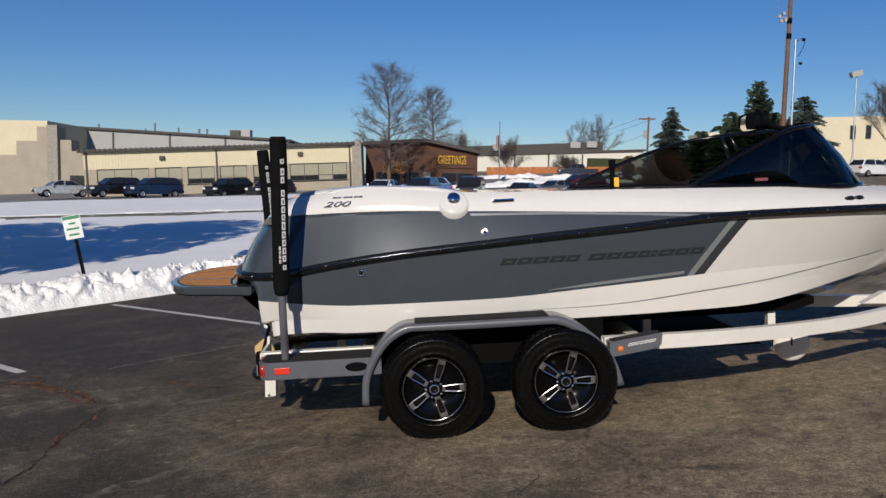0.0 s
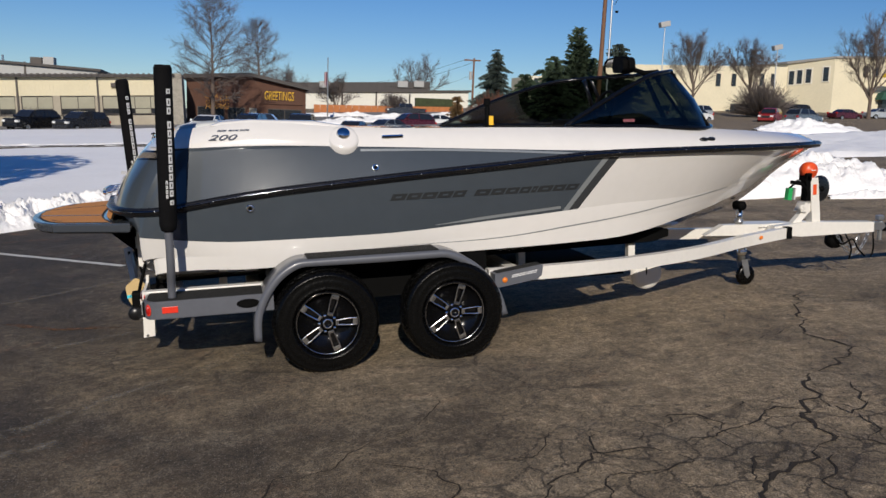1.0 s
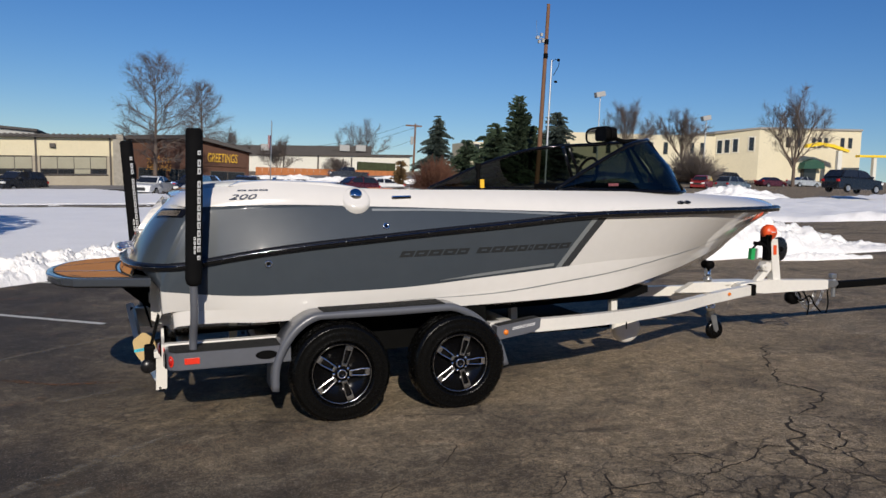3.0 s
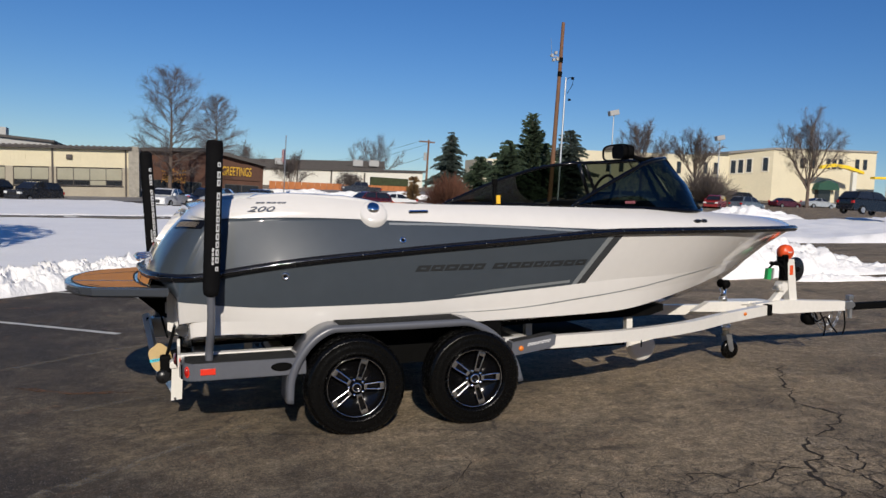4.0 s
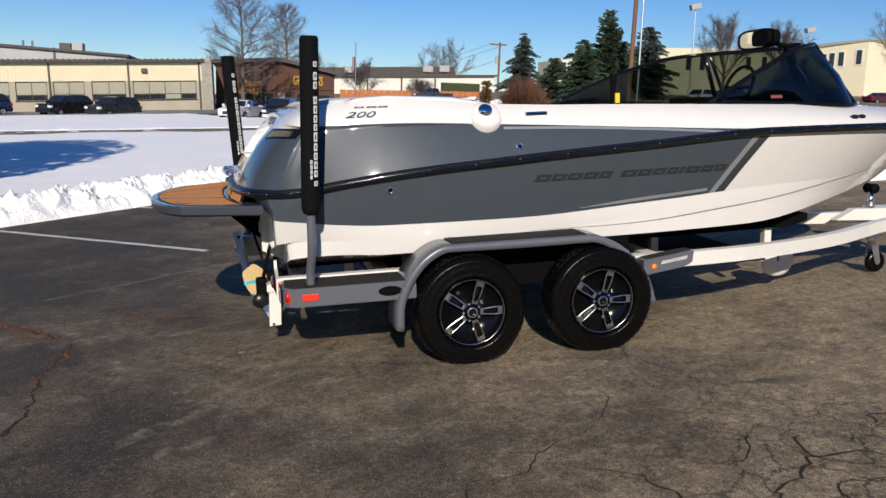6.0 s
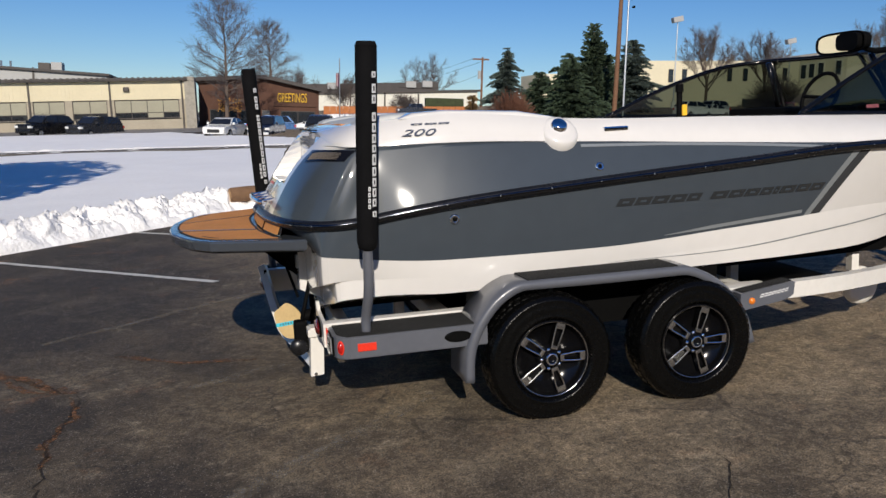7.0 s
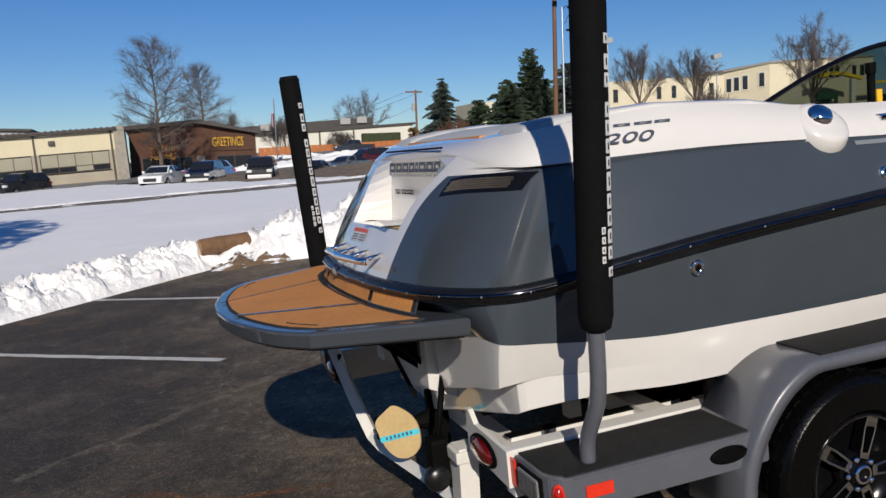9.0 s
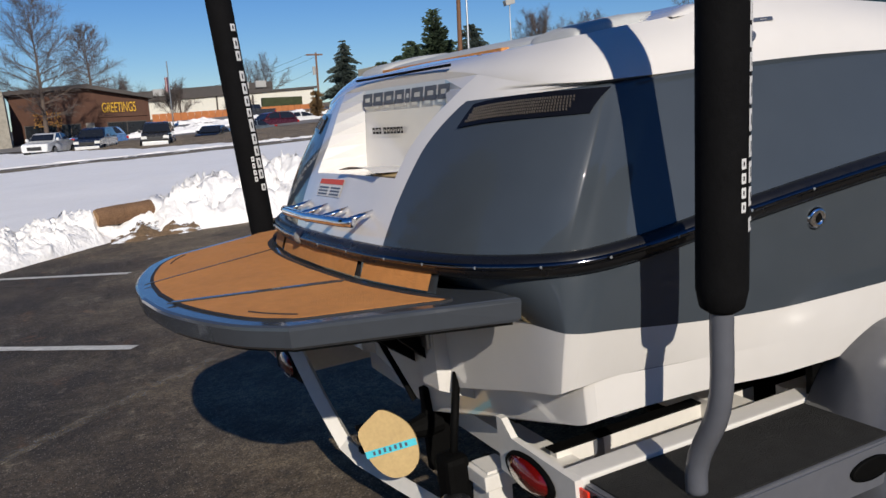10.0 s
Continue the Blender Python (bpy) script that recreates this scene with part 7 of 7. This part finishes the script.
def shade_pine(x, y, h, seed):
    """A broad pine standing beside the car park."""
    rnd = random.Random(seed)
    t = thing("pine_tree", pose(x, y, land(x, y)), "tall broad pine standing in the snow", "tree", "pines")
    part("trunk", tube(bmesh.new(), [(0, 0, 0), (.1, 0, h * .5), (0, 0, h * .95)], [.28, .2, .05], 8), BARK, t)
    bm = bmesh.new()
    for k in range(5200):
        a, e = rnd.uniform(0, 2 * math.pi), rnd.uniform(-1, 1)
        rr = rnd.uniform(.2, 1) ** .5
        q = math.sqrt(1 - e * e)
        c = Vector((math.cos(a) * q * 3.9 * rr, math.sin(a) * q * 3.9 * rr, h * .62 + e * h * .36 * rr))
        v = [bm.verts.new(c + Vector((rnd.uniform(-.4, .4), rnd.uniform(-.4, .4), rnd.uniform(-.3, .3)))) for _ in range(3)]
        bm.faces.new(v)
    part("crown", bm, NEEDLE, t, "dense dark needles")["kind"] = "stuff"


shade_pine(-10.4, 6.6, 12.0, 51)
shade_pine(-17.5, 7.5, 12.5, 52)
shade_pine(-25.0, 7.0, 12.5, 53)


# ---- cars ----
CARGLASS = mat("car_glass", (0.015, 0.017, 0.020), 0.06, vary=0.2, coat=0.6)
CARTRIM = mat("car_black_trim", (0.015, 0.015, 0.016), 0.5, vary=0.2)
CARLAMP = mat("car_headlamp", (0.7, 0.7, 0.68), 0.12, vary=0.15, scale=20, coat=0.6)
ALLOY = mat("alloy_wheel", (0.42, 0.43, 0.44), 0.3, metal=0.8, vary=0.2, scale=12)

SHAPES = {
    "sedan": (4.75, 1.80, [(0, .42), (0, .72), (.08, .80), (.95, .92), (1.15, .95), (3.55, .98), (4.55, .95), (4.72, .85), (4.75, .45)], [(1.05, .94), (1.75, 1.40), (2.3, 1.46), (3.05, 1.44), (3.9, .98)]),
    "suv": (4.75, 1.90, [(0, .48), (0, .92), (.10, 1.02), (1.15, 1.10), (1.3, 1.12), (4.55, 1.15), (4.70, 1.05), (4.75, .55)], [(1.10, 1.11), (1.75, 1.68), (2.3, 1.77), (4.1, 1.74), (4.62, 1.14)]),
    "pickup": (5.7, 1.98, [(0, .55), (0, 1.05), (.1, 1.15), (1.35, 1.22), (1.5, 1.24), (5.6, 1.24), (5.7, 1.2), (5.7, .6)], [(1.4, 1.22), (1.95, 1.82), (2.4, 1.9), (3.55, 1.88), (3.75, 1.24)]),
}


def car(kind, x, y, yaw, paint, name, label, z=None, dark=None):
    """A parked car; its nose points along yaw (degrees, 0 is east)."""
    L, W, body, cab = SHAPES[kind]
    zz = land(x, y) if z is None else z
    t = thing(name, pose(x, y, zz, 0, 0, yaw + 180) @ pose(-L / 2, 0, 0), label, "car", "parked cars")
    hw = W / 2
    # body with wheel arches, narrowed at nose and tail
    bottom = [(L - .05, .32), (L * .81 + .40, .32)] + [(L * .81 + .38 * math.cos(a), .34 + .38 * math.sin(a)) for a in (0.3, .8, 1.57, 2.3, 2.85)] + [(L * .81 - .42, .28), (L * .185 + .42, .28)] + \
        [(L * .185 + .38 * math.cos(a), .34 + .38 * math.sin(a)) for a in (0.3, .8, 1.57, 2.3, 2.85)] + [(L * .185 - .42, .30), (.05, .32)]
    bm = prism(bmesh.new(), body + bottom, -hw, hw)
    for v in bm.verts:
        f = abs(v.co.x - L / 2) / (L / 2)
        v.co.y *= 1 - .13 * f ** 3.0 - (.05 if v.co.z > .85 else 0) - (.03 if v.co.z < .4 else 0)
    bmesh.ops.bevel(bm, geom=bm.edges[:], offset=.045, segments=2, affect="EDGES", clamp_overlap=True)
    part("car_body", bm, paint, t, "", True).data.set_sharp_from_angle(angle=radians(32))
    bm = prism(bmesh.new(), cab, -hw * .92, hw * .92)
    top = max(z_ for _, z_ in cab)
    for v in bm.verts:
        g = (v.co.z - cab[0][1]) / (top - cab[0][1])
        v.co.y *= 1 - .20 * max(g, 0)
    bmesh.ops.bevel(bm, geom=bm.edges[:], offset=.05, segments=2, affect="EDGES", clamp_overlap=True)
    part("cabin", bm, paint, t, "", True).data.set_sharp_from_angle(angle=radians(32))
    # glazing on both sides and both ends
    inset = []
    n = len(cab)
    cx_, cz_ = sum(p[0] for p in cab) / n, sum(p[1] for p in cab) / n
    for s in (1, -1):
        pts = [(cx_ + (a - cx_) * .88, cz_ + .03 + (b - cz_) * .80) for a, b in cab]
        for k in range(2):
            lo, hi = (pts[0][0], cx_ - .05) if k == 0 else (cx_ + .05, pts[-1][0])
            poly = [(min(max(a, lo), hi), b) for a, b in pts]
            bm = bmesh.new()
            vs = []
            for a, b in poly:
                g = (b - cab[0][1]) / (top - cab[0][1])
                vs.append(bm.verts.new((a, s * (hw * .92 * (1 - .20 * max(g, 0)) + .012), b)))
            try:
                bm.faces.new(vs)
            except ValueError:
                pass
            part("side_window", bm, CARGLASS, t)
    for i, j, nm in ((0, 1, "windscreen"), (n - 1, n - 2, "rear_window")):
        a, b = Vector((cab[i][0], 0, cab[i][1])), Vector((cab[j][0], 0, cab[j][1]))
        nrm = Vector((-(b - a).z, 0, (b - a).x)).normalized() * (.015 if i == 0 else -.015)
        bm = bmesh.new()
        q = [a.lerp(b, .08) + nrm, a.lerp(b, .90) + nrm]
        w0, w1 = hw * .84, hw * .70
        bm.faces.new([bm.verts.new(v) for v in ((q[0].x, -w0, q[0].z), (q[0].x, w0, q[0].z), (q[1].x, w1, q[1].z), (q[1].x, -w1, q[1].z))])
        part(nm, bm, CARGLASS, t)
    zb = body[1][1]
    part("grille", boxed(-.02, .06, -hw * .48, hw * .48, zb - .30, zb - .08, .02), CARTRIM, t)
    part("front_bumper", boxed(-.05, .12, -hw * .80, hw * .80, .34, zb - .34, .04), dark or paint, t)
    part("rear_bumper", boxed(L - .10, L + .05, -hw * .82, hw * .82, .38, .62, .04), dark or paint, t)
    for s in (1, -1):
        part("headlamp", boxed(-.015, .22, s * hw * .50, s * hw * .86, zb - .20, zb - .02, .03), CARLAMP, t)
        part("tail_lamp", boxed(L - .16, L + .015, s * hw * .62, s * hw * .86, .82, 1.02, .02), LAMPRED, t)
        part("door_mirror", boxed(cab[0][0] + .25, cab[0][0] + .42, s * hw * .95, s * hw * 1.12, cab[0][1] + .02, cab[0][1] + .20, .03), paint, t)
        for fx in (.185, .81):
            w = thing("car_wheel")
            w.parent = t
            w.matrix_local = pose(L * fx, s * (hw - .10), .34, 0, 0, 0 if s < 0 else 180)
            part("tyre", lathe(bmesh.new(), [(.21, .10), (.30, .11), (.34, .08), (.34, -.08), (.30, -.11), (.215, -.10)], 20), TYRE, w, "", True)
            part("rim", lathe(bmesh.new(), [(.22, -.10), (.20, -.085), (.10, -.06), (.06, -.09), (0, -.09)], 14), ALLOY, w, "", True)
    return t


def paint(name, c, metal=.3):
    return mat(name, c, .25, metal=metal, vary=.05, scale=2, coat=.7)


P_SILVER, P_BLACK, P_NAVY, P_DARK = paint("silver_paint", (.45, .46, .46)), paint("black_paint", (.012, .012, .014)), paint("navy_paint", (.012, .022, .055)), paint("charcoal_paint", (.035, .036, .04))
P_WHITE, P_RED, P_MAROON, P_BLUE, P_GRAPH = paint("white_car_paint", (.7, .7, .69), 0), paint("red_paint", (.30, .02, .02)), paint("maroon_paint", (.09, .012, .018)), paint("blue_paint", (.05, .12, .26)), paint("grey_blue_paint", (.16, .19, .22))
car("sedan", -28.6, 68.5, 216, P_SILVER, "sedan", "silver sedan parked before the office building", .05)
car("suv", -24.0, 68.5, 222, P_BLACK, "sport_utility_car", "black sport utility car parked before the office building", .1)
car("suv", -20.3, 67.5, 222, P_NAVY, "sport_utility_car", "dark blue sport utility car parked before the office building", .15)
car("suv", -13.9, 68.0, 236, P_BLACK, "sport_utility_car", "black sport utility car with silver wheels, parked in a row", .2)
car("suv", -10.2, 68.0, 234, P_DARK, "sport_utility_car", "charcoal sport utility car with bright headlamps", .2)
car("sedan", .1, 56.0, 248, P_WHITE, "sedan", "white sedan parked beside the street", .55)
car("suv", 3.0, 58.0, 252, P_NAVY, "sport_utility_car", "navy sport utility car with a pale bumper", .45, P_WHITE)
car("suv", 6.4, 53.5, 258, P_DARK, "off_road_car", "dark off-road car with white front bumper", .55, P_WHITE)
car("sedan", 11.2, 60.5, 244, P_BLACK, "sedan", "black sedan waiting in the street", .5)
car("suv", 3.4, 66.5, 180, P_BLUE, "sport_utility_car", "blue sport utility car behind the other cars", .55)
car("sedan", 14.6, 63.5, 215, P_GRAPH, "sedan", "grey-blue sedan parked beside the street", .75)
car("suv", 18.0, 70.0, 200, P_MAROON, "sport_utility_car", "maroon sport utility car parked beside the street", 1.1)
car("sedan", 21.5, 74.0, 190, P_WHITE, "sedan", "white sedan far along the street", 1.4)
car("pickup", 26.5, 112, 180, P_DARK, "pickup_truck", "dark pickup truck far along the street", 2.9)
car("suv", 51.4, 44.0, 4, P_BLACK, "sport_utility_car", "large black sport utility car with chrome wheels", 3.1)
car("suv", 60.5, 75.5, 222, P_RED, "sport_utility_car", "red sport utility car seen from behind", 3.3)
car("suv", 62.2, 72.0, 20, P_GRAPH, "sport_utility_car", "grey-blue sport utility car in the snowy car park", 3.2)
car("sedan", 79.2, 86, 10, P_MAROON, "sedan", "maroon sedan in the snowy car park", 4.3)
car("sedan", 85.2, 86.5, 0, P_SILVER, "sedan", "silver sedan in the snowy car park", 4.6)
car("suv", 55.0, 82, 200, P_SILVER, "minivan", "silver minivan parked in a row", 3.5)
car("sedan", 52.5, 78, 200, P_WHITE, "sedan", "white sedan parked in a row", 3.2)
car("suv", 49.0, 76, 20, P_WHITE, "sport_utility_car", "white sport utility car parked in a row", 3.1)
car("suv", 76.0, 92, 180, P_BLACK, "sport_utility_car", "black sport utility car under a tree", 4.6)

# ---- things by the kerb ----
sign = thing("parking_sign", pose(-4.45, 9.0, land(-4.45, 9.0) + .02, 0, -11, 8), "white and green parking sign on a leaning dark post", "sign")
part("post", boxed(-.03, .03, -.02, .02, 0, 1.35, .004), BLACK, sign)
face = part("plate", boxed(-.16, .16, -.035, -.022, .98, 1.42, .006), mat("sign_white", (.72, .74, .70), .5, vary=.08), sign)
GREENPRINT = mat("green_print", (.05, .22, .10), .5)
part("printed_border", boxed(-.15, .15, -.038, -.034, 1.35, 1.41), GREENPRINT, face)
for z, w in ((1.27, .06), (1.17, .11), (1.06, .09)):
    part("print_line", boxed(-w, w, -.038, -.034, z - .018, z + .018), GREENPRINT, face)

log = thing("cut_log", pose(.42, 10.75, land(.42, 10.75) + .36, 0, -4, 14), "short brown split log lying on ploughed snow", "log")
bm = bmesh.new()
rnd = random.Random(9)
prof = [(math.cos(a) * .16 * rnd.uniform(.85, 1.1), math.sin(a) * .14 * rnd.uniform(.85, 1.1)) for a in (k * math.pi / 7 for k in range(14))]
rows = [[(x_, p[0] * s_, p[1] * s_) for p in prof] for x_, s_ in ((-.42, .9), (-.40, 1.0), (-.1, 1.04), (.2, .98), (.40, 1.0), (.43, .88))]
g = grid_part("bark_body", rows, mat("log_bark", (.17, .095, .05), .9, vary=.4, scale=6, bump=.8, bscale=25), log, close=True)
for x_, i in ((-.42, 0), (.43, 5)):
    bm = bmesh.new()
    bm.faces.new([bm.verts.new((x_, p[0] * .9, p[1] * .9)) for p in prof])
    part("cut_end", bm, mat("cut_wood", (.36, .22, .11), .85, vary=.2, scale=10), log)
rows = []
for i in range(49):
    row = []
    for j in range(31):
        x_, y_ = .15 + 1.5 * i / 48, 9.95 + .75 * j / 30 + .05 * math.sin(i / 3)
        e = min(i, 48 - i, j * 1.5, (30 - j) * 1.5) / 15 + .5 * noise.noise((x_ * 3, y_ * 3, 4))
        lump_ = noise.noise((x_ * 4, y_ * 4, 0)) * .7 + noise.noise((x_ * 11, y_ * 11, 1)) * .5 + noise.noise((x_ * 25, y_ * 25, 2)) * .3
        row.append((x_, y_, land(x_, y_) - .03 + .25 * min(max(e, 0), 1) * (.4 + .6 * j / 30) * (1 + lump_)))
    rows.append(row)
PATCHY = mat("earth_and_snow", (0.16, 0.105, 0.06), 0.9, vary=0.5, scale=3.0, bump=0.9, bscale=30.0)
pn = PATCHY.node_tree.nodes
crust, blend, cut = pn.new("ShaderNodeTexNoise"), pn.new("ShaderNodeMix"), pn.new("ShaderNodeMapRange")
crust.inputs["Scale"].default_value, crust.inputs["Detail"].default_value = 5.0, 8.0
cut.inputs["From Min"].default_value, cut.inputs["From Max"].default_value = 0.50, 0.56
blend.data_type = "RGBA"
blend.inputs["B"].default_value = (0.80, 0.82, 0.84, 1)
soil = pn["Principled BSDF"].inputs["Base Color"]
PATCHY.node_tree.links.new(soil.links[0].from_socket, blend.inputs["A"])
PATCHY.node_tree.links.new(crust.outputs["Fac"], cut.inputs["Value"])
PATCHY.node_tree.links.new(cut.outputs[0], blend.inputs["Factor"])
PATCHY.node_tree.links.new(blend.outputs["Result"], soil)
tagged(grid_part("dirt_patch", rows, PATCHY), "bare brown earth showing through ploughed snow", "earth", kind="structure")

# an unseen wall added behind the camera to close the place and hold back sky light
rear_screen = thing("sky_screen_wall", pose(0, 0, 0), "plain tan wall out of view, added to hold back sky light", "wall", kind="structure")
part("wall", boxed(-34, 46, -22.6, -22, -3.5, 6.8), TAN, rear_screen)
part("parapet", boxed(-34.2, 46.2, -22.8, -21.8, 6.8, 7.0), ROOF, rear_screen)
